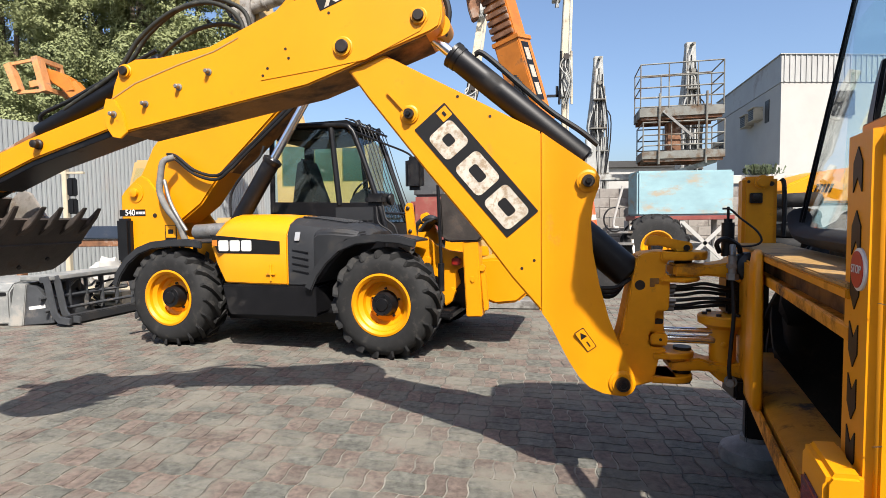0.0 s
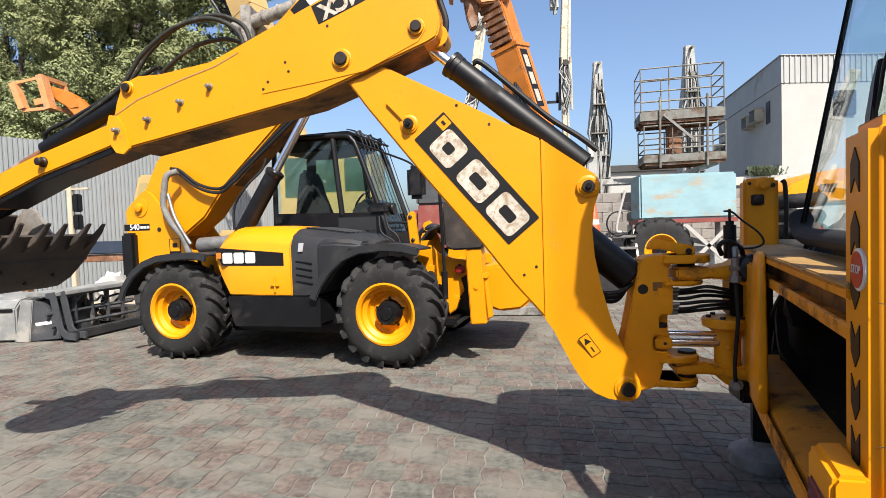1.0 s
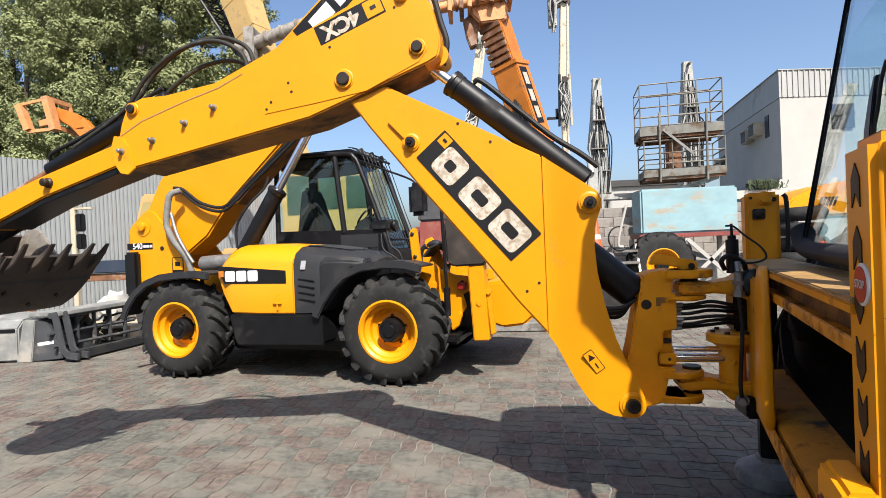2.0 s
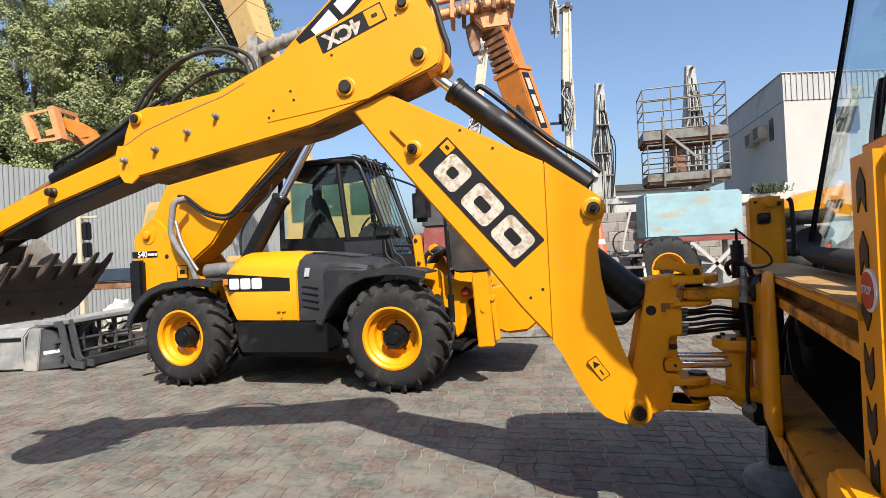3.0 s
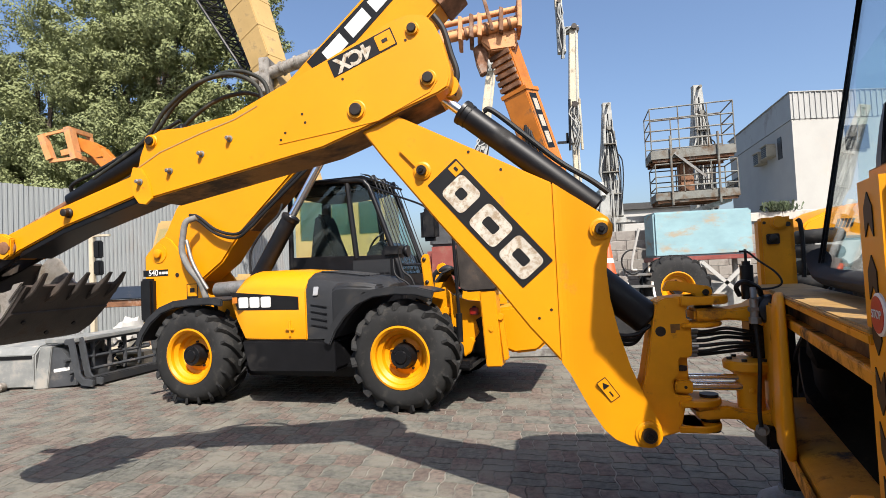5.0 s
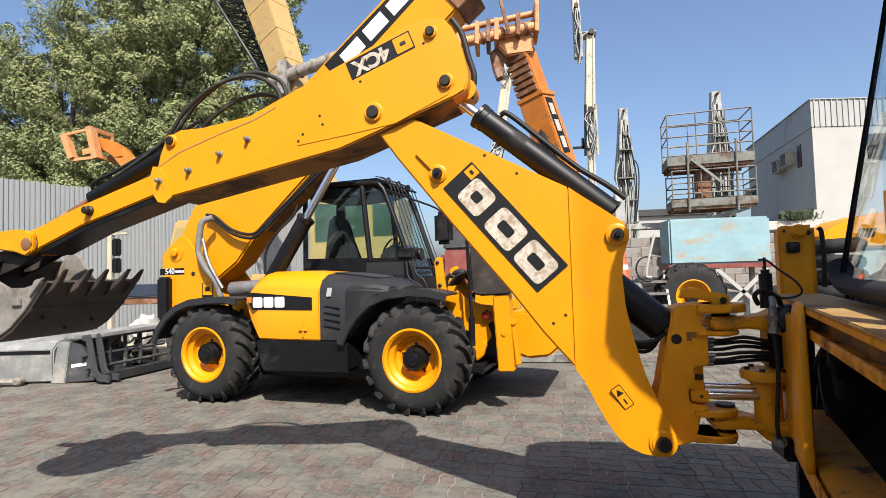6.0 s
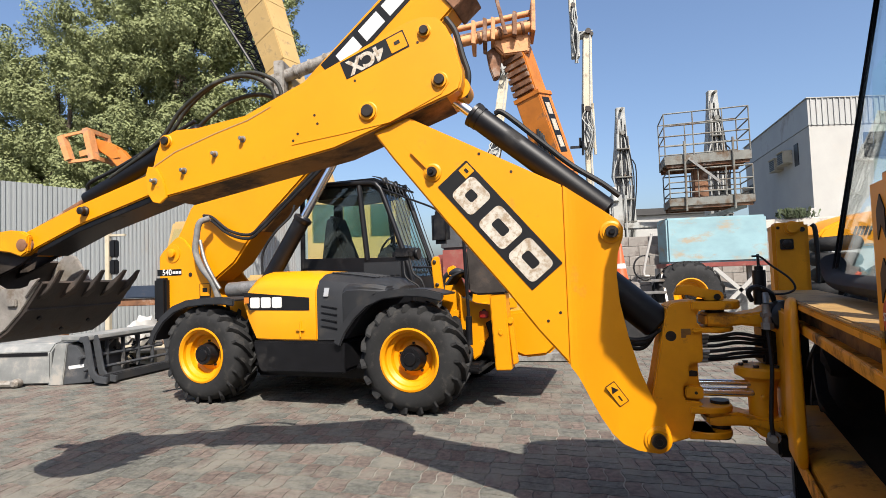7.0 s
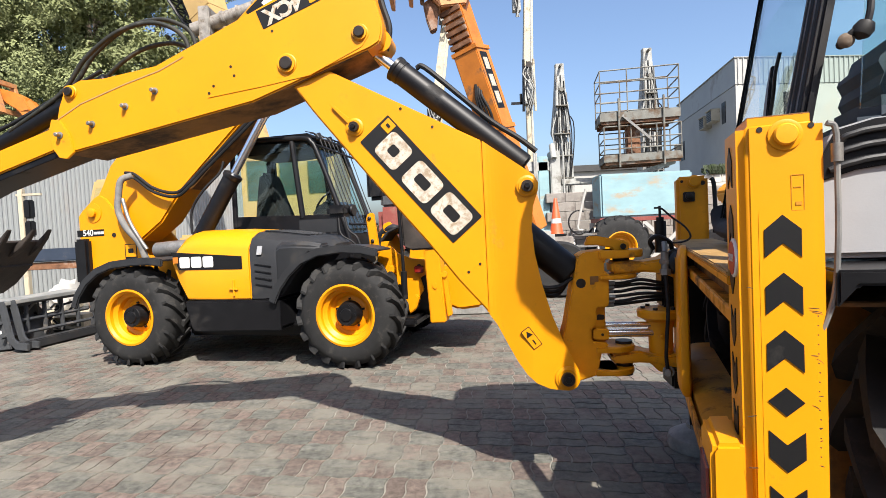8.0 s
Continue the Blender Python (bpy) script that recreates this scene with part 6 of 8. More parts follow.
for k in range(8):
    bm = grid()
    box(bm, k * 2.7, k * 2.7 + 0.1, 0.08, 0.18, 0, FENCE_H)
    part("fence_post", bm, STEEL, fence)

# lamp mast by the fence
mast = thing("lamp_mast", pose(-10.06, 13.0, 0), "beige steel mast with two black lamps on a bar", "mast")
bm = grid()
box(bm, -0.06, 0.06, -0.06, 0.06, 0, 2.95, 0.01)
part("pole", bm, CREAM, mast)
bm = grid()
box(bm, -0.12, 0.5, -0.04, 0.04, 2.76, 2.82, 0.008)
part("arm", bm, CREAM, mast)
for z0, z1 in ((2.2, 2.66), (1.75, 2.14)):
    bm = grid()
    box(bm, 0.09, 0.27, -0.1, 0.08, z0, z1, 0.03)
    part("lamp", bm, BLACK, mast, "black lamp housing")


# trees
def build_tree(name, at, height, lumps, seed, leaves, sprays, label):
    root = thing(name, pose(*at), label, "tree")
    rg = np.random.default_rng(seed)
    rr = random.Random(seed)
    bm = grid()
    hose(bm, [(0, 0, 0), (0.15, 0.05, height * 0.2), (-0.1, 0.1, height * 0.45), (0.1, 0, height * 0.75)], 0.32, 10, 4)
    part("trunk", bm, BARK, root)
    for cx, cy, cz, rx, rz in lumps:
        bm = grid()
        hose(bm, [(0, 0, min(cz * 0.35, height * 0.4)), (cx * 0.45, cy * 0.4, cz * 0.65), (cx * 0.9, cy * 0.9, cz)], 0.10, 7, 4)
        part("limb", bm, BARK, root)
    # sprays on the lumps' shells, leaves facing out of the sprays
    cl, dr = [], []
    total = sum(q[3] ** 2 for q in lumps)
    for cx, cy, cz, rx, rz in lumps:
        n = int(sprays * rx ** 2 / total)
        v = rg.normal(size=(n, 3))
        v /= np.linalg.norm(v, axis=1)[:, None]
        rad = rg.uniform(0.3, 1.1, n) ** 0.5
        cl.append(np.array([cx, cy, cz]) + v * rad[:, None] * np.array([rx, rx, rz]))
        w = v + np.array([0, 0, 0.45]) + rg.normal(size=(n, 3)) * 0.3
        dr.append(w / np.linalg.norm(w, axis=1)[:, None])
    cl, dr = np.concatenate(cl), np.concatenate(dr)
    size = rg.uniform(0.32, 0.72, len(cl))
    per = leaves // len(cl)
    c, d, s = np.repeat(cl, per, axis=0), np.repeat(dr, per, axis=0), np.repeat(size, per)
    n = len(c)
    way = rg.normal(size=(n, 3))
    way /= np.linalg.norm(way, axis=1)[:, None]
    rough = 0.75 + 0.4 * np.sin(way[:, 0] * 5 + c[:, 0] * 7) * np.sin(way[:, 1] * 5 + c[:, 2] * 7) * np.sin(way[:, 2] * 5 + c[:, 1] * 7)
    along_ = np.sum(way * d, axis=1)
    p = c + way * (s * rough * rg.uniform(0.8, 1.08, n))[:, None] + d * (along_ * s * (0.55 + 0.35 * (along_ > 0)))[:, None]
    face = way * 0.9 + rg.normal(size=(n, 3)) * 0.33
    face[:, 2] += 0.2
    face /= np.linalg.norm(face, axis=1)[:, None]
    a = np.cross(face, rg.normal(size=(n, 3)))
    a /= np.linalg.norm(a, axis=1)[:, None]
    b = np.cross(face, a)
    ln = rg.uniform(0.04, 0.085, n)[:, None]
    wd = ln * rg.uniform(0.4, 0.65, n)[:, None]
    verts = np.stack([p - a * ln, p + b * wd, p + a * ln, p - b * wd], axis=1).reshape(-1, 3)
    faces = np.arange(n * 4).reshape(-1, 4)
    me = bpy.data.meshes.new("crown")
    me.from_pydata(verts.tolist(), [], faces.tolist())
    me.materials.append(LEAF)
    crown = part("crown", me, None, root, "dense grey-green feathery foliage")
    tagged(crown, kind="stuff")
    return root


build_tree("tree", (-14.0, 23.0, 0), 15, [(-1.0, 0, 6.5, 3.6, 3.2), (2.2, -0.5, 6.0, 3.0, 2.8), (-2.5, 0.3, 10.5, 2.6, 3.0), (0.6, 0, 11.5, 3.0, 3.6), (3.0, 0.5, 10.5, 2.4, 3.4), (-0.8, 0, 14.8, 2.2, 2.8),
                                          (2.2, 0.2, 15.2, 2.0, 3.0), (4.6, 0.4, 8.0, 1.8, 3.0), (4.0, 0, 13.5, 1.5, 2.6), (-3.6, 0.2, 13.0, 1.7, 2.4), (0.6, 0.3, 17.0, 1.8, 2.6), (-1.6, 0.2, 16.6, 1.2, 2.4), (3.2, 0.2, 17.0, 1.3, 2.4)], 3, 500000, 820, "tall dense grey-green tree behind the fence")
build_tree("tree", (-21.3, 24.0, 0), 13, [(0, 0, 6.0, 3.2, 3.0), (2.8, -0.4, 5.6, 2.8, 2.6), (-2.2, 0, 9.5, 2.4, 2.8), (0.8, 0, 10.8, 2.2, 2.8), (0.0, 0, 13.4, 1.1, 2.0), (-2.6, 0, 12.0, 1.5, 2.0), (3.2, 0, 11.4, 1.4, 1.9), (-3.6, 0, 6.0, 2.6, 3.0), (2.9, 0, 8.8, 1.6, 2.2)], 8, 300000, 520,
           "lower grey-green tree behind the corrugated fence")


# telehandler behind the fence: its raised boom and fork carriage show
far_tele = thing("telehandler", pose(-11.6, 17.6, 0), "faded orange telescopic handler behind the fence", "telehandler")
bm = grid()
beam(bm, (1.6, 0.4, 2.6), (-0.95, -0.5, 5.15), 0.42, 0.62, 0.42, 0.58, 0.03)
UP = Matrix.Translation((0, 0, 0.5))
fb = part("boom", bm, FADED, far_tele, "raised faded orange boom", UP)
bm = grid()
beam(bm, (-0.9, -0.5, 5.1), (-1.25, -0.55, 5.55), 0.36, 0.5, bevel=0.02)
part("boom_section", bm, ORANGE, fb)
bm = grid()
prism(bm, [(-1.0, 5.35), (-1.15, 5.75), (-1.5, 5.95), (-1.95, 6.1), (-2.05, 5.95), (-1.75, 5.6), (-1.3, 5.3)], -0.75, -0.35, 0.03)
part("boom_nose", bm, ORANGE, fb)
fork = None
for nm, p0, p1, w, h in (("fork_carriage", (-2.0, -1.0, 6.35), (-1.75, -1.0, 5.25), 0.3, 0.2), ("upright", (-2.0, -0.1, 6.35), (-1.75, -0.1, 5.25), 0.12, 0.16), ("top_bar", (-1.95, -1.05, 6.3), (-1.95, -0.05, 6.3), 0.12, 0.14),
                         ("bottom_bar", (-1.78, -1.05, 5.35), (-1.78, -0.05, 5.35), 0.12, 0.14), ("guard_bar", (-2.0, -1.0, 6.3), (-2.95, -1.0, 6.15), 0.06, 0.09), ("fork", (-1.78, -1.0, 5.3), (-2.7, -1.0, 5.25), 0.1, 0.1), ("end_bar", (-2.95, -1.0, 6.15), (-2.65, -1.0, 5.3), 0.24, 0.2), ("fork", (-1.75, -0.6, 5.75), (-2.6, -0.6, 5.6), 0.12, 0.2)):
    bm = grid()
    beam(bm, p0, p1, w, h)
    pc = part(nm, bm, FADED, far_tele if fork is None else fork, "faded orange fork carriage" if fork is None else "", UP if fork is None else None)
    fork = fork or pc
bm = grid()
box(bm, -0.5, 3.5, -0.8, 1.2, 0.5, 1.5, 0.1)
part("chassis", bm, ORANGE, far_tele)
for x in (0.2, 2.9):
    bm = grid()
    lathe(bm, (x, -1.0, 0.58), (0, 1, 0), [(0.3, 0.02), (0.55, 0), (0.6, 0.1), (0.6, 0.3), (0.55, 0.4)], 24)
    part("wheel", bm, RUBBER, far_tele)

# orange handler with a rusty carriage, boom pointing up
od = thing("telehandler", pose(1.9, 10.6, 0), "weathered orange handler with raised boom and rusty carriage", "telehandler")
OA, OB = Vector((0.25, 0.15, 1.3)), Vector((-1.15, -0.1, 5.95))
OD = (OB - OA).normalized()
OS = (OD.cross(Vector((0, 1, 0))) * -1).normalized()
ON = OD.cross(OS).normalized()
OS = OS if OS.x > 0 else -OS
ON = ON if ON.y < 0 else -ON
turn = radians(32)
OU, OV = OS * math.cos(turn) - ON * -math.sin(turn) * -1, ON * math.cos(turn) + OS * -math.sin(turn)
OU = (OU - OV * OU.dot(OV)).normalized()


def on_boom(z, u, v):
    """A point of the raised boom: height along it, across its front and out of its front."""
    p = OA + OD * ((z - OA.z) / OD.z)
    return p + OU * u + OV * v


def boom_block(bm, z0, z1, u0, u1, v0, v1, bevel=0.0):
    return loft(bm, [[on_boom(z, u, v) for u, v in ((u0, v0), (u1, v0), (u1, v1), (u0, v1))] for z in (z0, z1)], bevel=bevel)


bm = grid()
boom_block(bm, 1.3, 5.0, -0.26, 0.26, -0.3, 0.3, 0.02)
ob_boom = part("boom", bm, ORANGE, od, "weathered orange boom")
bm = grid()
boom_block(bm, 4.9, 5.95, -0.22, 0.22, -0.26, 0.26, 0.02)
part("boom_section", bm, ORANGE, ob_boom)
for k in range(6):
    bm = grid()
    boom_block(bm, 5.03 + 0.13 * k, 5.12 + 0.13 * k, -0.25, 0.2, 0.24, 0.34 - 0.008 * k, 0.01)
    part("wear_pad", bm, RUST, ob_boom, "rusty wear pad")
for z in (3.4, 4.95):
    bm = grid()
    boom_block(bm, z - 0.04, z + 0.04, -0.285, 0.285, -0.32, 0.32, 0.005)
    part("collar", bm, ORANGE, ob_boom)
bm = grid()
boom_block(bm, 3.75, 4.85, 0.262, 0.266, -0.12, 0.2)
lp = part("maker_panel", bm, DECAL_DARK, ob_boom, "dark strip with worn pale marks")
for k in range(3):
    bm = grid()
    boom_block(bm, 3.85 + 0.33 * k, 4.08 + 0.33 * k, 0.266, 0.27, -0.06, 0.14)
    part("mark", bm, DECAL_WORN, lp)
for k in range(4):
    bm = grid()
    u = -0.1 + 0.07 * k
    hose(bm, [on_boom(3.5, u, 0.31), on_boom(3.75, u + 0.03, 0.36), on_boom(4.05, u * 0.6 + 0.02, 0.37), on_boom(4.3 - 0.05 * k, u * 0.3 + 0.04, 0.31)], 0.028, 8, 4)
    part("hose", bm, HOSE, ob_boom, "black hydraulic hose")
bm = grid()
prism(bm, [(-1.62, 6.16), (-0.98, 6.26), (-0.86, 6.0), (-0.92, 5.75), (-1.42, 5.72), (-1.58, 5.9)], -0.42, 0.1, 0.03)
carriage = part("carriage", bm, FADED, od, "sun-bleached orange fork carriage")
for nm, p, q, r, mat in (("lower_tube", (-2.42, -0.45, 6.0), (-0.80, -0.45, 6.24), 0.1, FADED), ("upper_bar", (-2.3, -0.3, 6.36), (-0.78, -0.3, 6.58), 0.06, FADED), ("rear_bar", (-2.3, 0.0, 6.32), (-0.8, 0.0, 6.54), 0.05, RUST)):
    bm = grid()
    rod(bm, p, q, r, 16)
    part(nm, bm, mat, carriage)
for x, tall, mat in ((-2.36, 0.34, FADED), (-2.0, 0.3, FADED), (-1.78, 0.3, RUST), (-1.62, 0.28, FADED), (-1.2, 0.3, RUST), (-0.84, 0.46, FADED)):
    bm = grid()
    z = 6.0 + (x + 2.42) * 0.148
    prism(bm, [(x - 0.03, z - 0.14), (x + 0.05, z - 0.16), (x + 0.07, z + tall), (x - 0.01, z + tall + 0.03)], -0.6, 0.05, 0.012)
    part("hook_plate", bm, mat, carriage, "worn hook plate")
for x in (-1.9, -1.5, -1.05):
    bm = grid()
    z = 6.0 + (x + 2.42) * 0.148
    rod(bm, (x, -0.45, z), (x + 0.05, -0.45, z + 0.01), 0.125, 16)
    part("collar", bm, RUST, carriage, "rusty collar")
bm = grid()
loft(bm, [[(x - 0.035, y, z), (x + 0.035, y, z), (x + 0.035, y - 0.05, z), (x - 0.035, y - 0.05, z)] for x, y, z in ((-1.36, -0.62, 6.02), (-1.52, -0.66, 6.75))], bevel=0.008)
part("fork_heel", bm, RUST, carriage, "dark rusty fork heel")
bm = grid()
prism(bm, [(-1.75, 5.85), (-1.6, 5.95), (-1.45, 5.75), (-1.5, 5.35), (-1.62, 5.3), (-1.7, 5.55)], -0.3, -0.1, 0.02)
part("tilt_link", bm, RUST, carriage, "rusty tilt link")
bm = grid()
box(bm, -0.9, 0.8, 0.4, 2.2, 0.4, 1.3, 0.08)
part("chassis", bm, GREYARM, od)
for x in (-0.6, 0.7):
    bm = grid()
    lathe(bm, (x, -0.55, 0.55), (0, 1, 0), [(0.3, 0.02), (0.5, 0), (0.55, 0.1), (0.55, 0.3), (0.5, 0.4)], 24)
    part("wheel", bm, RUBBER, od)

# beige crane: cab, deck and raised box boom
crane = thing("mobile_crane", pose(-3.2, 12.0, 0), "beige mobile crane with green cab windows and raised boom", "crane")
bm = grid()
box(bm, -2.6, 4.0, 0.1, 2.4, 0.6, 1.6, 0.06)
part("deck", bm, BEIGE, crane)
bm = grid()
box(bm, -1.05, 1.1, 0.0, 2.2, 1.6, 3.45, 0.08)
cabb = part("cab", bm, BEIGE, crane, "beige crane cab")
for x0, x1, z0, z1 in ((-0.9, -0.35, 2.3, 3.2), (-0.15, 0.3, 2.4, 3.15), (0.5, 0.98, 2.4, 3.15)):
    bm = grid()
    box(bm, x0, x1, -0.03, 0.0, z0, z1, 0.01)
    part("window", bm, GLASS_GREEN, cabb, "green tinted cab window")
    # Pale green sheet added behind the glass to lighten the window.
    bm = grid()
    box(bm, x0 + 0.02, x1 - 0.02, 0.0, 0.02, z0, z1)
    part("window_back", bm, WINDOW_GREEN, cabb)
bm = grid()
beam(bm, (-0.7, 0.9, 3.1), (-3.35, 2.2, 10.5), 0.40, 0.45, 0.85, 0.95, 0.02)
cb = part("boom", bm, BEIGE, crane, "long beige box boom")
dirb = Vector((-2.65, 1.3, 7.4)).normalized()
for k in range(5):
    c = Vector((-0.7, 0.9, 3.1)) + dirb * (2.5 + 0.95 * k)
    q = (2.5 + 0.95 * k) / 7.97
    bm = grid()
    beam(bm, c, c + dirb * 0.05, 0.42 + 0.45 * q, 0.47 + 0.5 * q)
    part("boom_band", bm, BEIGE, cb)
bm = grid()
rod(bm, (-2.35, 1.0, 6.6), (-0.4, 1.0, 7.2), 0.16, 14)
box(bm, -2.12, -1.86, 0.8, 1.5, 6.2, 7.1, 0.02)
for x in (-1.6, -1.2, -0.8):
    rod(bm, (x, 1.0, 6.83 + (x + 1.6) * 0.3), (x + 0.06, 1.0, 6.85 + (x + 1.6) * 0.3), 0.19, 14)
part("winch_drum", bm, BUCKET, crane, "dusty grey-brown hydraulic cylinder lashed to the boom")
bm = grid()
chords = [(Vector((-2.95, 2.2, 7.0)), Vector((-5.2, 2.6, 10.6))), (Vector((-2.75, 2.3, 7.05)), Vector((-4.2, 2.6, 10.6))), (Vector((-2.85, 2.5, 7.0)), Vector((-4.6, 3.2, 10.6)))]
for a, b in chords:
    rod(bm, a, b, 0.04, 6)
for k in range(11):
    for (a, b), (c, d) in ((chords[0], chords[1]), (chords[1], chords[2]), (chords[2], chords[0])):
        rod(bm, a.lerp(b, k / 11), c.lerp(d, (k + 1) / 11), 0.022, 5)
        rod(bm, a.lerp(b, k / 11), c.lerp(d, k / 11), 0.022, 5)
part("lattice_jib", bm, BLACK, crane, "dark folded lattice jib")
bm = grid()
beam(bm, (-2.9, 2.25, 7.0), (-1.9, 1.5, 6.4), 0.14, 0.14)
part("jib_stay", bm, BLACK, crane)
for x in (-2.0, 0.0, 3.0):
    bm = grid()
    lathe(bm, (x, -0.02, 0.55), (0, 1, 0), [(0.28, 0.03), (0.5, 0), (0.55, 0.08), (0.55, 0.35), (0.5, 0.42)], 24)
    part("wheel", bm, RUBBER, crane)

# second beige cab
ld = thing("wheel_loader", pose(-7.3, 12.2, 0), "beige wheel loader cab beside the fence", "loader")
bm = grid()
loft(bm, [[(-0.72, 0, 1.1), (0.7, 0, 1.1), (0.7, 1.5, 1.1), (-0.72, 1.5, 1.1)], [(-0.66, 0.02, 2.2), (0.66, 0.02, 2.2), (0.66, 1.48, 2.2), (-0.66, 1.48, 2.2)], [(-0.5, 0.1, 3.0), (0.6, 0.1, 3.0), (0.6, 1.4, 3.0), (-0.5, 1.4, 3.0)]], bevel=0.05)
lc = part("cab", bm, BEIGE, ld)
bm = grid()
loft(bm, [[(-0.55, 0.005 + k, 2.25), (0.45, 0.005 + k, 2.25), (0.42, 0.07 + k, 2.8), (-0.42, 0.07 + k, 2.8)] for k in (0.02, -0.012)])
part("window", bm, GLASS_GREEN, lc, "green tinted window")
bm = grid()
box(bm, -0.9, 1.6, 0.0, 1.6, 0.45, 1.1, 0.06)
part("body", bm, BEIGE, ld)
bm = grid()
lathe(bm, (0.1, -0.05, 0.5), (0, 1, 0), [(0.25, 0.03), (0.46, 0), (0.5, 0.1), (0.5, 0.35)], 24)
part("wheel", bm, RUBBER, ld)
bm = grid()
box(bm, -0.05, 0.12, 0.3, 0.45, 3.0, 3.12, 0.02)
part("beacon", bm, ORANGE, ld, "orange roof beacon")


# cream knuckle cranes
def knuckle(at, pts, label):
    root = thing("loader_crane", pose(*at), label, "crane")
    rk = random.Random(len(pts))
    for k, (p, q, w) in enumerate(pts):
        p, q = Vector(p), Vector(q)
        bm = grid()
        beam(bm, p, q, w, w, w * 0.8, w * 0.8, 0.02)
        arm = part("arm", bm, CREAM if k % 2 == 0 else GREYARM, root)
        bm = grid()
        rod(bm, q + Vector((0, -w * 0.75, -0.05)), q + Vector((0, w * 0.75, -0.05)), w * 0.28, 12)
        part("pin", bm, PIN, arm)
        bm = grid()
        beam(bm, p.lerp(q, 0.04) + Vector((w * 0.25, -w * 0.52, 0)), p.lerp(q, 0.96) + Vector((w * 0.22, -w * 0.45, 0)), 0.05, 0.05)
        part("pipe", bm, GREYARM, arm)
        if k % 2 == 1:
            for i in range(5):
                bm = grid()
                x0, x1 = rk.uniform(-0.3, 0.3) * w, rk.uniform(-0.35, 0.35) * w
                hose(bm, [p.lerp(q, 0.0) + Vector((x0, -w * 0.6, -0.3)), p.lerp(q, 0.35) + Vector((x1 * 2.2, -w * 0.95, 0)), p.lerp(q, 0.7) + Vector((x0 * 2, -w * 0.8, 0.05)), p.lerp(q, 1.0) + Vector((x1, -w * 0.5, 0.1))], 0.028, 6, 3)
                part("hose", bm, HOSE if i % 2 else GREYARM, arm)
    bm = grid()
    box(bm, -0.8, 0.8, -0.5, 0.5, 0, 1.0, 0.05)
    part("base", bm, GREYARM, root)
    p, q, w = pts[1]
    for dx in (-0.26, 0.26):
        bm = grid()
        rod(bm, Vector(p) + Vector((dx, -0.2, -0.3)), Vector(q) + Vector((dx * 0.8, -0.2, 0.2)), 0.055, 10)
        part("cylinder", bm, CREAM if dx > 0 else BLACK, root)
    bm = grid()
    beam(bm, Vector(p) + Vector((-0.75, 0, 0.1)), Vector(p) + Vector((0, 0, 0.1)), 0.1, 0.1)
    beam(bm, Vector(p) + Vector((-0.32, 0, 0.05)), Vector(p) + Vector((-0.32, 0, 0.5)), 0.1, 0.1)
    part("bracket", bm, BLACK, root)
    return root


knuckle((4.35, 23.0, 0), [((0.0, 0, 0.9), (-0.02, 0, 6.8), 0.34), ((-0.03, 0, 6.6), (0.0, 0, 8.3), 0.46), ((0.0, 0, 8.2), (0.15, 0, 11.7), 0.42), ((-0.38, 0, 10.6), (-0.42, 0, 12.9), 0.34), ((-0.42, 0, 12.6), (-0.45, 0, 14.5), 0.3), ((-0.5, 0, 11.55), (0.3, 0, 11.6), 0.3)], "cream folding loader crane standing upright")
knuckle((-0.6, 25.0, 0), [((0.0, 0, 0.9), (0.85, 0, 6.9), 0.5), ((0.85, 0, 6.6), (1.05, 0, 7.6), 0.6), ((1.0, 0, 7.4), (1.85, 0, 12.8), 0.5), ((1.45, -0.3, 10.9), (1.6, -0.3, 12.3), 0.5)], "cream folding crane leaning behind the handlers")


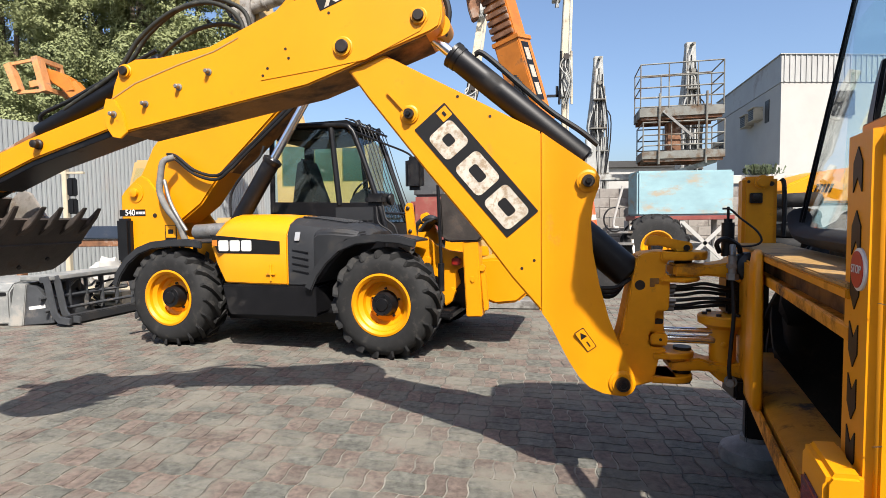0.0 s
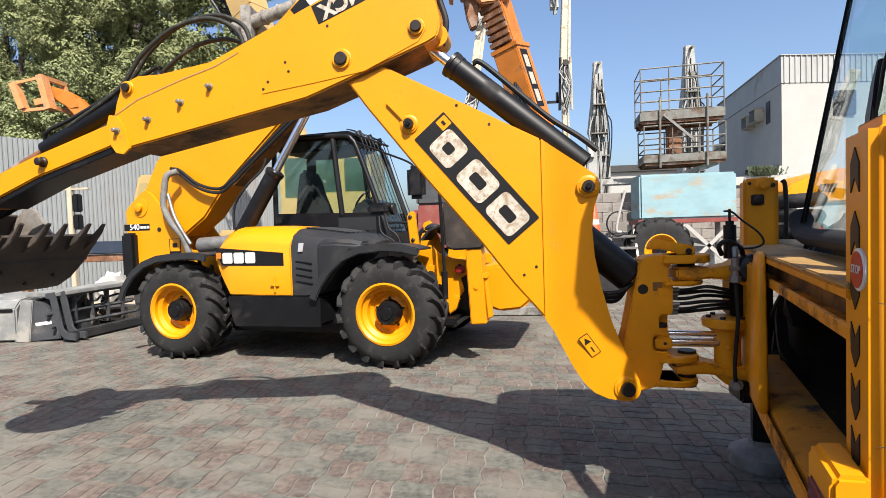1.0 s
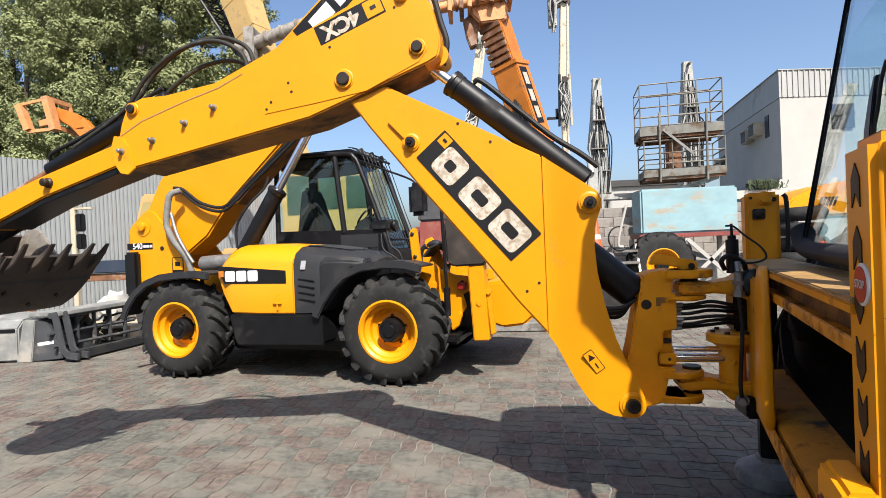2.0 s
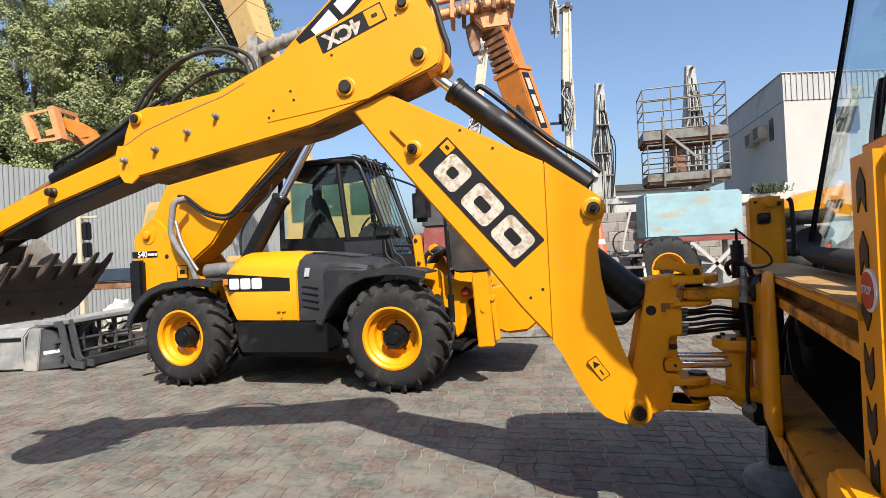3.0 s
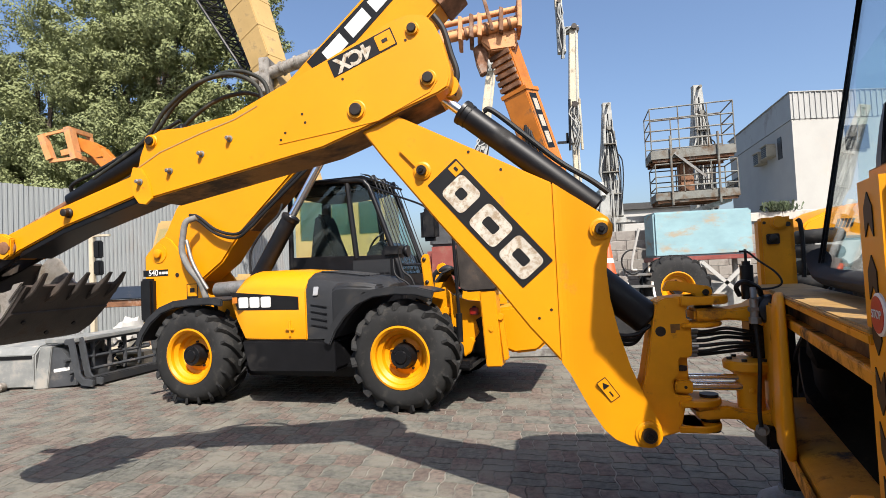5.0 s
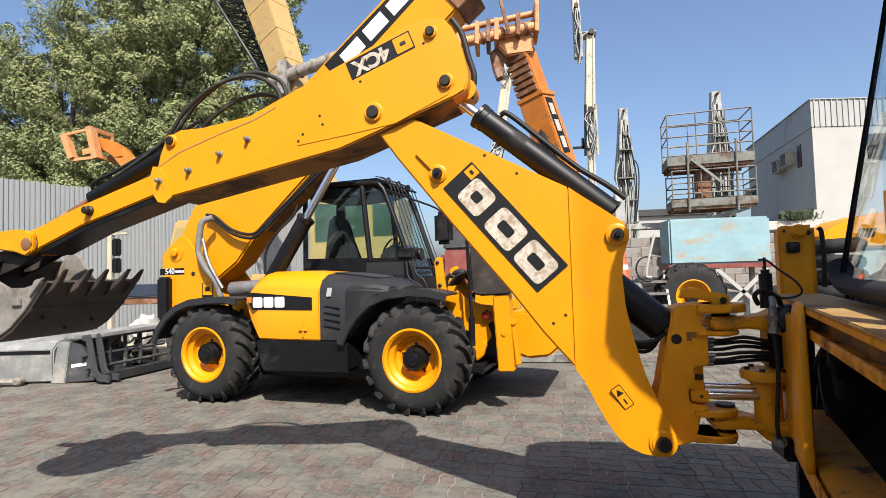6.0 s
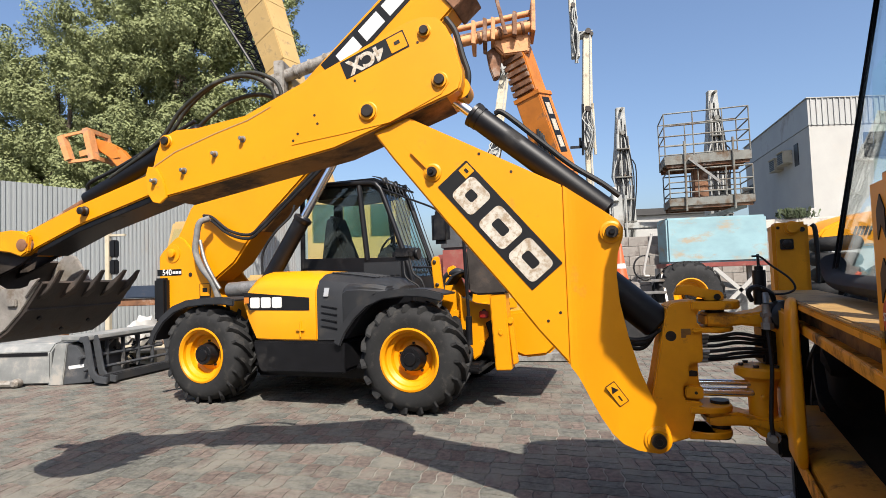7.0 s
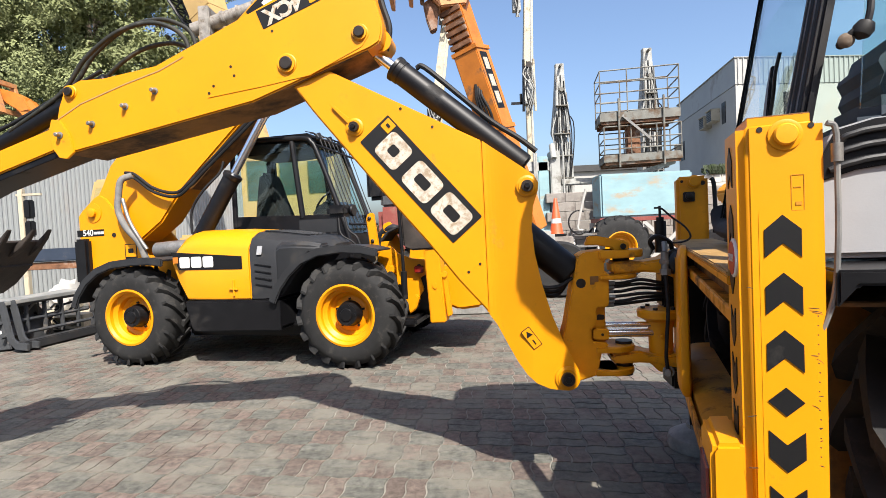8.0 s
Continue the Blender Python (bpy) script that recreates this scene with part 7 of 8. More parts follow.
# excavators with upright arms
def excavator(at, top, lean, label):
    root = thing("excavator", pose(*at), label, "excavator")
    re_ = random.Random(int(top * 10))
    knee = Vector((lean * 0.5, 0, top * 0.64))
    tip = Vector((lean, 0, top))
    bm = grid()
    loft(bm, [[(c.x - w, c.y - d, c.z), (c.x + w, c.y - d, c.z), (c.x + w, c.y + d, c.z), (c.x - w, c.y + d, c.z)] for c, w, d in ((Vector((0, 0, 2.2)), 0.26, 0.3), (Vector((0.02, 0, top * 0.4)), 0.34, 0.32), (Vector((lean * 0.4, 0, top * 0.56)), 0.27, 0.27), (knee, 0.2, 0.2))], bevel=0.02)
    part("boom", bm, GREYARM, root, "weathered grey boom")
    bm = grid()
    loft(bm, [[(c.x - w, c.y - d, c.z), (c.x + w, c.y - d, c.z), (c.x + w, c.y + d, c.z), (c.x - w, c.y + d, c.z)] for c, w, d in ((knee + Vector((0.03, 0, -0.5)), 0.16, 0.14), (knee + Vector((-0.04, 0, 0.1)), 0.30, 0.2), (knee.lerp(tip, 0.45), 0.23, 0.16), (tip - Vector((0, 0, 0.15)), 0.15, 0.12), (tip, 0.16, 0.12))], bevel=0.015)
    stick = part("stick", bm, GREYARM, root, "weathered grey stick")
    for c, r in ((knee, 0.13), (tip - Vector((0, 0, 0.12)), 0.05), (knee.lerp(tip, 0.62), 0.08), (Vector((0.02, 0, top * 0.42)), 0.12)):
        bm = grid()
        rod(bm, c + Vector((0, -0.36, 0)), c + Vector((0, 0.36, 0)), r, 14)
        part("pin", bm, PLATFORM, stick)
    for dx, z0, z1, r in ((-0.33, 0.3, 0.56, 0.075), (0.33, 0.34, 0.6, 0.075), (-0.2, 0.62, 0.86, 0.06), (0.24, 0.66, 0.8, 0.05)):
        bm = grid()
        a, b = Vector((dx + lean * z0, -0.3, top * z0)), Vector((dx * 0.85 + lean * z1, -0.26, top * z1))
        rod(bm, a, b, r, 12)
        cyl = part("cylinder", bm, GREYARM, root, "grey hydraulic cylinder")
        bm = grid()
        rod(bm, b, b + (b - a) * 0.35, r * 0.5, 10)
        part("rod", bm, STEEL, cyl)
    for k in range(9):
        bm = grid()
        x = -0.3 + 0.075 * k
        j1, j2, j3 = re_.uniform(-0.04, 0.04), re_.uniform(-0.06, 0.06), re_.uniform(-0.04, 0.04)
        hose(bm, [(x * 0.7, -0.36, 2.2), (x + j1, -0.44, top * 0.4), (lean * 0.5 + x * 1.1 + j2, -0.42, top * 0.57), (lean * 0.7 + x * 1.2 + j3, -0.38, top * (0.66 + 0.02 * (k % 3))), (lean * 0.85 + x * 0.6 + j1, -0.26, top * (0.76 + 0.03 * (k % 4))), (lean + x * 0.4, -0.14, top * (0.82 + 0.03 * (k % 5)))], 0.022, 6, 3)
        part("hose", bm, HOSE if k % 3 else GREYARM, root, "hydraulic hose" if k % 3 else "")
    for z, w in ((0.42, 0.44), (0.53, 0.4), (0.64, 0.34), (0.78, 0.24)):
        bm = grid()
        box(bm, lean * z - w, lean * z + w * 0.8, -0.46, -0.3, top * z - 0.025, top * z + 0.025, 0.01)
        part("hose_clamp", bm, PLATFORM, root)
    bm = grid()
    box(bm, -1.4, 1.4, -0.6, 2.2, 1.0, 2.3, 0.1)
    part("body", bm, GREYARM, root)
    for x0 in (-1.5, 0.9):
        bm = grid()
        box(bm, x0, x0 + 0.6, -0.8, 2.6, 0, 0.9, 0.2)
        part("track", bm, BLACK, root)
    return root


excavator((4.9, 20.0, 0), 7.4, 0.1, "grey excavator with its arm folded upright")
excavator((7.85, 19.0, 0), 7.5, 0.05, "grey excavator arm upright behind the work platform")
# mast block of a pale grey machine
pm = thing("drilling_mast", pose(3.75, 17.0, 0), "pale grey-green drilling mast with pipes", "mast")
bm = grid()
box(bm, -0.3, 0.05, -0.2, 0.3, 0, 3.6, 0.03)
part("column", bm, TEAL, pm)
bm = grid()
box(bm, 0.1, 0.42, -0.25, 0.25, 0.3, 3.75, 0.03)
part("column", bm, GREYARM, pm)
for x in (-0.42, -0.36, 0.5):
    bm = grid()
    rod(bm, (x, -0.3, 0.2), (x, -0.3, 3.7), 0.035, 8)
    part("pipe", bm, GREYARM, pm)
bm = grid()
box(bm, -0.7, 0.1, -0.2, 0.3, 3.1, 3.45, 0.04)
rod(bm, (0.2, -0.3, 3.5), (0.2, -0.1, 3.95), 0.1, 10)
part("head", bm, GREYARM, pm)
bm = grid()
box(bm, 0.45, 1.75, -0.15, 0.2, 2.65, 2.85, 0.03)
part("boom_rest", bm, GREYARM, pm)

# work platform
lift = thing("work_platform", pose(6.30, 15.95, 0, 0, 0, -10) @ Matrix.Diagonal((0.93, 1, 1, 1)), "grey steel two-deck work platform with guard rails", "work platform")
for z0, z1, x0, x1, top in ((4.28, 4.62, -1.18, 1.24, 5.84), (3.08, 3.38, -1.1, 1.27, 4.2)):
    bm = grid()
    box(bm, x0 + 0.02, x1 - 0.02, -0.53, 0.73, z0 + 0.12, z0 + 0.17, 0.006)
    deck = part("deck", bm, PLATFORM, lift, "rusty grey platform deck")
    for y in (-0.55, 0.73):
        bm = grid()
        box(bm, x0, x1, y, y + 0.02, z0 + 0.08, z1, 0.004)
        part("toe_board", bm, PLATFORM, deck, "bent grey toe board")
    for x in (x0, x1 - 0.02):
        bm = grid()
        box(bm, x, x + 0.02, -0.53, 0.73, z0 + 0.08, z1, 0.004)
        part("toe_board", bm, PLATFORM, deck)
    for y in (-0.5, 0.1, 0.66):
        bm = grid()
        box(bm, x0 + 0.05, x1 - 0.05, y, y + 0.07, z0, z0 + 0.118, 0.006)
        part("joist", bm, RUST, deck, "rusty joist under the deck")
    runs = []
    for y in (-0.55, 0.75):
        for z in (top, top - 0.36, top - 0.66, top - 0.95):
            if z > z1 + 0.15:
                runs.append([(x0 + 0.03, y, z), (x1 - 0.03, y, z)])
        for x in (x0 + 0.03, x0 + 0.85, x1 - 0.75, x1 - 0.03):
            runs.append([(x, y, z1), (x, y, top)])
    for x in (x0 + 0.03, x1 - 0.03):
        for z in (top, top - 0.36, top - 0.66):
            if z > z1 + 0.15:
                runs.append([(x, -0.55, z), (x, 0.75, z)])
    rails(lift, "rail", PLATFORM, runs, 0.02)
bm = grid()
beam(bm, (-0.5, -0.6, 4.5), (0.35, -0.6, 3.75), 0.05, 0.07)
part("brace", bm, STEEL, lift)
for x in (-0.62, 0.72):
    bm = grid()
    rod(bm, (x, -0.59, 3.0), (x + 0.02, -0.59, 5.0), 0.035, 8)
    part("upright", bm, PLATFORM, lift)
bm = grid()
box(bm, -0.32, 0.1, -0.2, 0.2, 3.4, 4.25, 0.03)
part("control_box", bm, RUST, lift, "rusty red control box")
for k in range(4):
    bm = grid()
    s = 1 if k % 2 else -1
    beam(bm, (-1.1 * s, -0.2, 0.7 + 0.6 * k), (1.1 * s, -0.2, 1.3 + 0.6 * k), 0.1, 0.14)
    part("scissor_arm", bm, GREYARM, lift)
bm = grid()
box(bm, -1.3, 1.3, -0.6, 0.8, 0.0, 0.7, 0.08)
part("base", bm, GREYARM, lift)

# blue tank on its stand
tank = thing("water_tank", pose(5.95, 14.7, 0), "pale blue weathered steel tank on a braced stand", "tank")
bm = grid()
box(bm, -1.2, 1.36, -0.15, 0.7, 1.52, 2.74, 0.05)
part("tank_body", bm, TEAL, tank)
bm = grid()
box(bm, -1.26, 1.38, -0.17, 0.72, 1.40, 1.52, 0.01)
part("stand_frame", bm, RED, tank, "faded red stand frame")
for x in (-1.25, 0.0, 1.2):
    for y in (-0.1, 0.65):
        bm = grid()
        box(bm, x - 0.06, x + 0.06, y - 0.05, y + 0.05, 0, 1.4, 0.006)
        part("leg", bm, WALL_WHITE, tank, "white stand leg")
for a, b in (((0.0, 1.35), (1.2, 0.2)), ((0.0, 0.2), (1.2, 1.35))):
    bm = grid()
    beam(bm, (a[0], -0.16, a[1]), (b[0], -0.16, b[1]), 0.04, 0.1)
    part("brace", bm, WALL_WHITE, tank, "white cross brace")

# loose wheel
lw = thing("tractor_wheel", pose(4.62, 12.6, 0.78), "large lugged tractor wheel with an orange rim", "wheel")
wheel(lw, (0, 0, 0), 0.79, 0.45, 0.38, 18, "dusty lugged tyre", YELLOW, -1, 0.05)

# tall building
bld = tagged(thing("building", pose(15.55, 27.0, 0, 0, 0, -0), "two-storey white rendered building with grey cladding", "building"))
bm = grid()
loft(bm, [[(0, 0, z), (14, 1.5, z), (16, 12.5, z), (2.0, 11.0, z)] for z in (0, 8.0)])
part("wall", bm, WALL_WHITE, bld, "white rendered wall")
bm = grid()
loft(bm, [[(-0.03, -0.03, z), (14, 1.47, z), (16, 12.53, z), (1.97, 11.03, z)] for z in (8.02, 9.34)])
clad = part("cladding", bm, CLADDING, bld, "grey profiled cladding band")
bm = grid()
loft(bm, [[(-0.1, -0.1, z), (14.1, 1.4, z), (16.1, 12.6, z), (1.9, 11.1, z)] for z in (9.345, 9.385)])
part("roof", bm, CLADDING, bld)
for k in range(30):
    bm = grid()
    x = 0.1 + 0.28 * k
    box(bm, x, x + 0.06, -0.075 + x * 0.107, -0.03 + x * 0.107, 8.04, 9.32)
    part("rib", bm, CLADDING, clad)
sidev = Vector((2.0, 11.0, 0)).normalized()


def on_side(s, z, w, h, dep, name, mat, label=""):
    bm = grid()
    nrm = Vector((-sidev.y, sidev.x, 0))
    c = sidev * s + Vector((0, 0, z))
    pts = [c + sidev * a + Vector((0, 0, b)) for a, b in ((-w / 2, -h / 2), (w / 2, -h / 2), (w / 2, h / 2), (-w / 2, h / 2))]
    loft(bm, [[p - nrm * 0.02 for p in pts], [p + nrm * dep for p in pts]], bevel=0.02)
    return part(name, bm, mat, bld, label)


on_side(1.8, 6.95, 0.6, 1.15, 0.03, "window", PLASTIC, "dark window")
for s_, z_ in ((2.95, 7.0), (4.35, 6.88)):
    on_side(s_, z_, 0.95, 0.6, 0.42, "air_conditioner", PLASTIC, "boxed air conditioner with a dark grille")
    on_side(s_, z_ + 0.32, 1.05, 0.05, 0.5, "cover", CREAM)
    on_side(s_ - 0.5, z_, 0.05, 0.6, 0.46, "cover", CREAM)
    on_side(s_, z_ - 0.33, 1.05, 0.05, 0.46, "bracket", CREAM)
    for q in range(5):
        on_side(s_, z_ - 0.2 + 0.1 * q, 0.9, 0.03, 0.435, "slat", CLADDING)
on_side(10.2, 6.0, 1.0, 1.3, 0.03, "window", PLASTIC, "dark window")
on_side(10.75, 6.2, 0.3, 0.8, 0.4, "air_conditioner", CREAM, "boxed air conditioner")
bm = grid()
box(bm, 2.6, 3.7, 0.24, 0.34, 6.4, 7.6, 0.02)
part("window", bm, PLASTIC, bld, "dark window")
bm = grid()
loft(bm, [[Vector((0, 0, z)) + sidev * s + Vector((-0.25, 0, 0)) for s, z in ((0, 0), (11, 0), (11, 4.0), (0, 4.0))], [Vector((0, 0, z)) + sidev * s + Vector((0.02, 0, 0)) for s, z in ((0, 0), (11, 0), (11, 4.0), (0, 4.0))]])
part("plinth", bm, WALL_WHITE, bld)

# low building far behind
lb = thing("shed", pose(9.0, 31.0, 0), "low cream shed with a dark sheet roof", "shed")
bm = grid()
box(bm, -4.5, 4.5, 0, 5, 0, 4.35)
part("wall", bm, WALL_WHITE, lb)
bm = grid()
box(bm, -4.7, 4.7, -0.2, 5.2, 4.36, 4.72)
part("roof", bm, ROOF_DARK, lb)

# yard walls of blocks
wall_blocks = tagged(thing("wall_east", pose(3.95, 16.6, 0), "low grey concrete block yard wall", "wall"), kind="structure")
bm = grid()
box(bm, 0, 0.59, 0, 0.2, 0, 0.29, 0.01, seg=1)
blockm = mesh_of("block", bm, BLOCKS, 0)
for r in range(8):
    for k in range(11):
        part("block", blockm, None, wall_blocks, "", Matrix.Translation((0.6 * k - (0.3 if r % 2 else 0), rnd.uniform(-0.008, 0.008), 0.3 * r)))
wall_pale = tagged(thing("wall_south", pose(9.0, 17.2, 0, 0, 0, -8), "pale painted block yard wall", "wall"), kind="structure")
bm = grid()
box(bm, 0, 0.99, 0, 0.2, 0, 0.27, 0.012, seg=1)
blockp = mesh_of("block", bm, PLANK_WHITE, 0)
for r in range(10):
    for k in range(9):
        part("block", blockp, None, wall_pale, "", Matrix.Translation((1.0 * k - (0.5 if r % 2 else 0), rnd.uniform(-0.008, 0.008), 0.28 * r)))

# weeds on the wall
bm = grid()
for k in range(260):
    p = Vector((rnd.gauss(9.42, 0.2), 17.15 + rnd.uniform(-0.1, 0.1), 2.78))
    q = p + Vector((rnd.gauss(0, 0.12), rnd.gauss(0, 0.05), rnd.uniform(0.05, 0.3)))
    s = Vector((rnd.uniform(0.02, 0.045), 0, rnd.uniform(-0.02, 0.02)))
    tmpv = [bm.verts.new(v) for v in (p, q - s, q + Vector((0, 0, 0.06)), q + s)]
    bm.faces.new(tmpv)
solid("weeds", bm, DARK_LEAF, "small green weeds growing on the pale wall", "plant", kind="stuff", smooth=0)

# traffic cone on a block
cone = thing("traffic_cone", pose(3.02, 12.4, 0), "orange traffic cone with a white band on a crate", "cone")
bm = grid()
lathe(bm, (0, 0, 1.2), (0, 0, 1), [(0.17, 0), (0.15, 0.05), (0.04, 0.82), (0.03, 0.84)], 18)
part("body", bm, CONE, cone)
bm = grid()
lathe(bm, (0, 0, 1.2), (0, 0, 1), [(0.124, 0.25), (0.107, 0.36)], 18)
part("band", bm, DECAL_WHITE, cone, "white reflective band")
bm = grid()
box(bm, -0.2, 0.2, -0.2, 0.2, 1.14, 1.2, 0.02)
part("foot", bm, BLACK, cone)
crate = thing("crate", pose(3.0, 12.4, 0), "old grey timber crate standing upright", "crate")
bm = grid()
box(bm, -0.35, 0.35, -0.3, 0.3, 0, 1.135, 0.02)
part("body", bm, BLOCKS, crate)
steps = thing("step_ladder", pose(3.75, 12.3, 0), "grey metal steps with a bent handrail", "steps")
for k in range(4):
    bm = grid()
    box(bm, -0.28, 0.28, -0.1 + 0.12 * k, 0.12 + 0.12 * k, 0.3 + 0.27 * k, 0.36 + 0.27 * k, 0.01)
    part("tread", bm, STEEL, steps)
for x in (-0.28, 0.28):
    bm = grid()
    beam(bm, (x, -0.1, 0), (x, 0.5, 1.3), 0.05, 0.1)
    part("stringer", bm, STEEL, steps)
bm = grid()
hose(bm, [(-0.1, 0.1, 1.25), (-0.22, 0.1, 1.35), (-0.02, 0.1, 2.15), (0.0, 0.1, 2.2)], 0.03, 8, 4)
part("handrail", bm, WALL_WHITE, steps, "white bent handrail")
bm = grid()
c = Vector((-0.15, 0.25, 1.45))
hose(bm, [c + Vector((math.cos(k * 0.35) * 0.25, 0, math.sin(k * 0.35) * 0.28)) for k in range(3, 16)], 0.02, 6, 1)
part("cable_loop", bm, HOSE, steps, "black cable loop")

# yellow bonnet and old tyres by the pale wall
yb = thing("yellow_loader", pose(9.35, 14.2, -0.2), "yellow loader bonnet behind the rear frame", "loader")
bm = grid()
prism(bm, [(-1.0, 2.3), (-0.85, 2.5), (-0.3, 2.74), (0.2, 2.86), (1.4, 2.98), (1.6, 2.0), (-0.9, 2.0)], 0, 1.2, 0.06)
part("bonnet", bm, YELLOW, yb)
bm = grid()
box(bm, -0.7, 1.6, 0.1, 1.1, 0.5, 1.995, 0.05)
part("body", bm, GREYARM, yb)
bm = grid()
for k in range(5):
    prism(bm, [(-0.2 + 0.09 * k, 2.28), (-0.14 + 0.09 * k, 2.28), (-0.05 + 0.09 * k, 2.5), (-0.11 + 0.09 * k, 2.5)], -0.02, 0.0)
part("grille", bm, BLACK, yb)
for x in (-0.3, 1.2):
    bm = grid()
    lathe(bm, (x, -0.02, 0.7), (0, 1, 0), [(0.25, 0.03), (0.46, 0), (0.5, 0.1), (0.5, 0.35)], 24)
    part("wheel", bm, RUBBER, yb)
for k, (x, z, tilt) in enumerate(((7.55, 0.0, 4), (7.6, 0.33, -5), (7.5, 0.66, 3), (7.6, 0.99, -3), (7.55, 1.32, 6), (7.6, 1.66, -4))):
    bm = grid()
    secs = []
    for i in range(24):
        a = 2 * math.pi * i / 24
        secs.append([(math.cos(a) * (0.36 + 0.15 * math.cos(b)), math.sin(a) * (0.36 + 0.15 * math.cos(b)), 0.17 + 0.16 * math.sin(b)) for b in [math.pi * 2 * j / 10 for j in range(10)]])
    secs.append(secs[0])
    loft_open(bm, secs)
    solid("old_tyre", bm, RUBBER, "worn old tyre in a leaning stack", "tyre", pose(x, 12.3, z, tilt * 0.3, tilt * 0.4, 0), group="stack of old tyres")

# red machine far behind the cab
rm = thing("red_tractor", pose(-0.6, 11.6, 0), "faded red tractor bonnet between the machines", "tractor")
bm = grid()
box(bm, -0.5, 0.75, 0, 1.2, 0.6, 2.0, 0.1)
part("bonnet", bm, RED, rm)
bm = grid()
box(bm, -0.45, 0.2, 0.2, 0.9, 2.0, 2.75, 0.06)
part("cab", bm, DARK_STEEL, rm, "weathered dark cab")
for x in (-0.3, 0.5):
    bm = grid()
    lathe(bm, (x, -0.05, 0.45), (0, 1, 0), [(0.2, 0.03), (0.42, 0), (0.45, 0.1), (0.45, 0.3)], 20)
    part("wheel", bm, RUBBER, rm)

# attachments lying in the yard
at1 = thing("sweeper_bucket", pose(-7.0, 7.3, 0, 0, 0, 4), "scuffed grey steel sweeper bucket lying on the paving", "attachment")
bm = grid()
prism(bm, [(0.0, 0.02), (0.0, 0.5), (0.12, 0.62), (0.75, 0.68), (0.95, 0.6), (1.0, 0.05)], -1.2, 0.42, 0.02, Matrix(((0, 1, 0, 0), (1, 0, 0, 0), (0, 0, 1, 0), (0, 0, 0, 1))))
body = part("body", bm, GREY_STEEL, at1)
bm = grid()
box(bm, -1.0, 0.38, -0.015, 0.0, 0.45, 0.5, 0.004)
part("ledge", bm, BLACK, body)
bm = grid()
prism(bm, [(0.40, 0.0), (0.62, 0.0), (0.70, 0.62), (0.52, 0.62)], -0.03, 0.98, 0.01)
part("side_band", bm, GREY_STEEL, at1)
bm = grid()
prism(bm, [(0.60, 0.0), (1.05, 0.03), (1.0, 0.35), (0.82, 0.58), (0.69, 0.6)], 0.0, 0.95, 0.01)
sd = part("end_plate", bm, DARK_STEEL, at1, "dark grey end plate with a white mark")
bm = grid()
flat(bm, rounded(0.24, 0.05, 0.01, 2), (0.82, -0.001, 0.27), (1, 0, 0.12), (-0.12, 0, 1), 0.003)
part("bar", bm, DECAL_WHITE, sd)
bm = grid()
hose(bm, [(-1.0, -0.25, 0.06), (-0.5, -0.2, 0.08), (0.0, -0.12, 0.06)], 0.05, 8)
lathe(bm, (0.0, -0.2, 0.07), (0, 1, 0), [(0.04, 0), (0.065, 0.03), (0.065, 0.12), (0.04, 0.15)], 14)
hose(bm, [(-0.9, -0.22, 0.1), (-0.7, -0.3, 0.16), (-0.45, -0.24, 0.12), (-0.2, -0.26, 0.05)], 0.035, 8)
part("hitch", bm, BUCKET, at1)
at2 = thing("grapple_frame", pose(-5.98, 7.3, 0, 0, 0, 80), "black steel grapple frame lying on the paving", "attachment")
for x in (0.0, 0.16, 1.5):
    bm = grid()
    strip(bm, [(-0.42, 0.03), (-0.22, 0.05), (-0.10, 0.16), (-0.05, 0.36), (0.0, 0.60), (0.04, 0.70)], 0.10, 0, 0.04, 0.006)
    part("side_plate", bm, DARK_STEEL, at2, "curved black side plate", Matrix.Translation((x, 0, 0)) @ pose(0, 0, 0, 0, 0, 90))
for y, z, r in ((0.05, 0.68, 0.045), (0.10, 0.40, 0.03), (0.02, 0.22, 0.025)):
    bm = grid()
    rod(bm, (-0.03, y, z), (1.55, y, z), r, 8)
    part("cross_bar", bm, DARK_STEEL, at2)
bm = grid()
prism(bm, [(-0.02, 0.02), (1.56, 0.02), (1.54, 0.15), (0.02, 0.15)], -0.32, -0.16, 0.015)
part("base_beam", bm, PLASTIC, at2, "grey base beam")
bm = grid()
prism(bm, [(0.0, 0.66), (1.55, 0.68), (1.55, 0.74), (0.0, 0.72)], -0.02, 0.5, 0.01)
part("top_sheet", bm, GREY_STEEL, at2, "dusty folded top sheet")
for k in range(4):
    bm = grid()
    x = 0.42 + 0.3 * k
    box(bm, x, x + 0.035, 0.06, 0.12, 0.12, 0.68, 0.006)
    part("rib", bm, DARK_STEEL, at2)
for k in range(12):
    bm = grid()
    p = Vector((rnd.uniform(0.5, 1.4), rnd.uniform(0.12, 0.4), rnd.uniform(0.15, 0.5)))
    hose(bm, [p, p + Vector((rnd.uniform(-0.2, 0.2), rnd.uniform(-0.1, 0.1), rnd.uniform(-0.15, 0.2))), p + Vector((rnd.uniform(-0.3, 0.3), rnd.uniform(-0.1, 0.1), rnd.uniform(-0.1, 0.2)))], 0.018, 6, 3)
    part("hose", bm, STEEL if k % 3 == 0 else HOSE, at2, "tangled hose end")
bag = thing("white_bag", pose(-6.5, 9.35, 0), "crumpled white sack on a pallet", "sack")
bm = grid()
bmesh.ops.create_icosphere(bm, subdivisions=3, radius=0.45)
for v in bm.verts:
    v.co = Vector((v.co.x * 0.6, v.co.y * 0.5, max(-0.2, v.co.z * 0.7))) * (1 + 0.4 * noise.noise(v.co * 4))
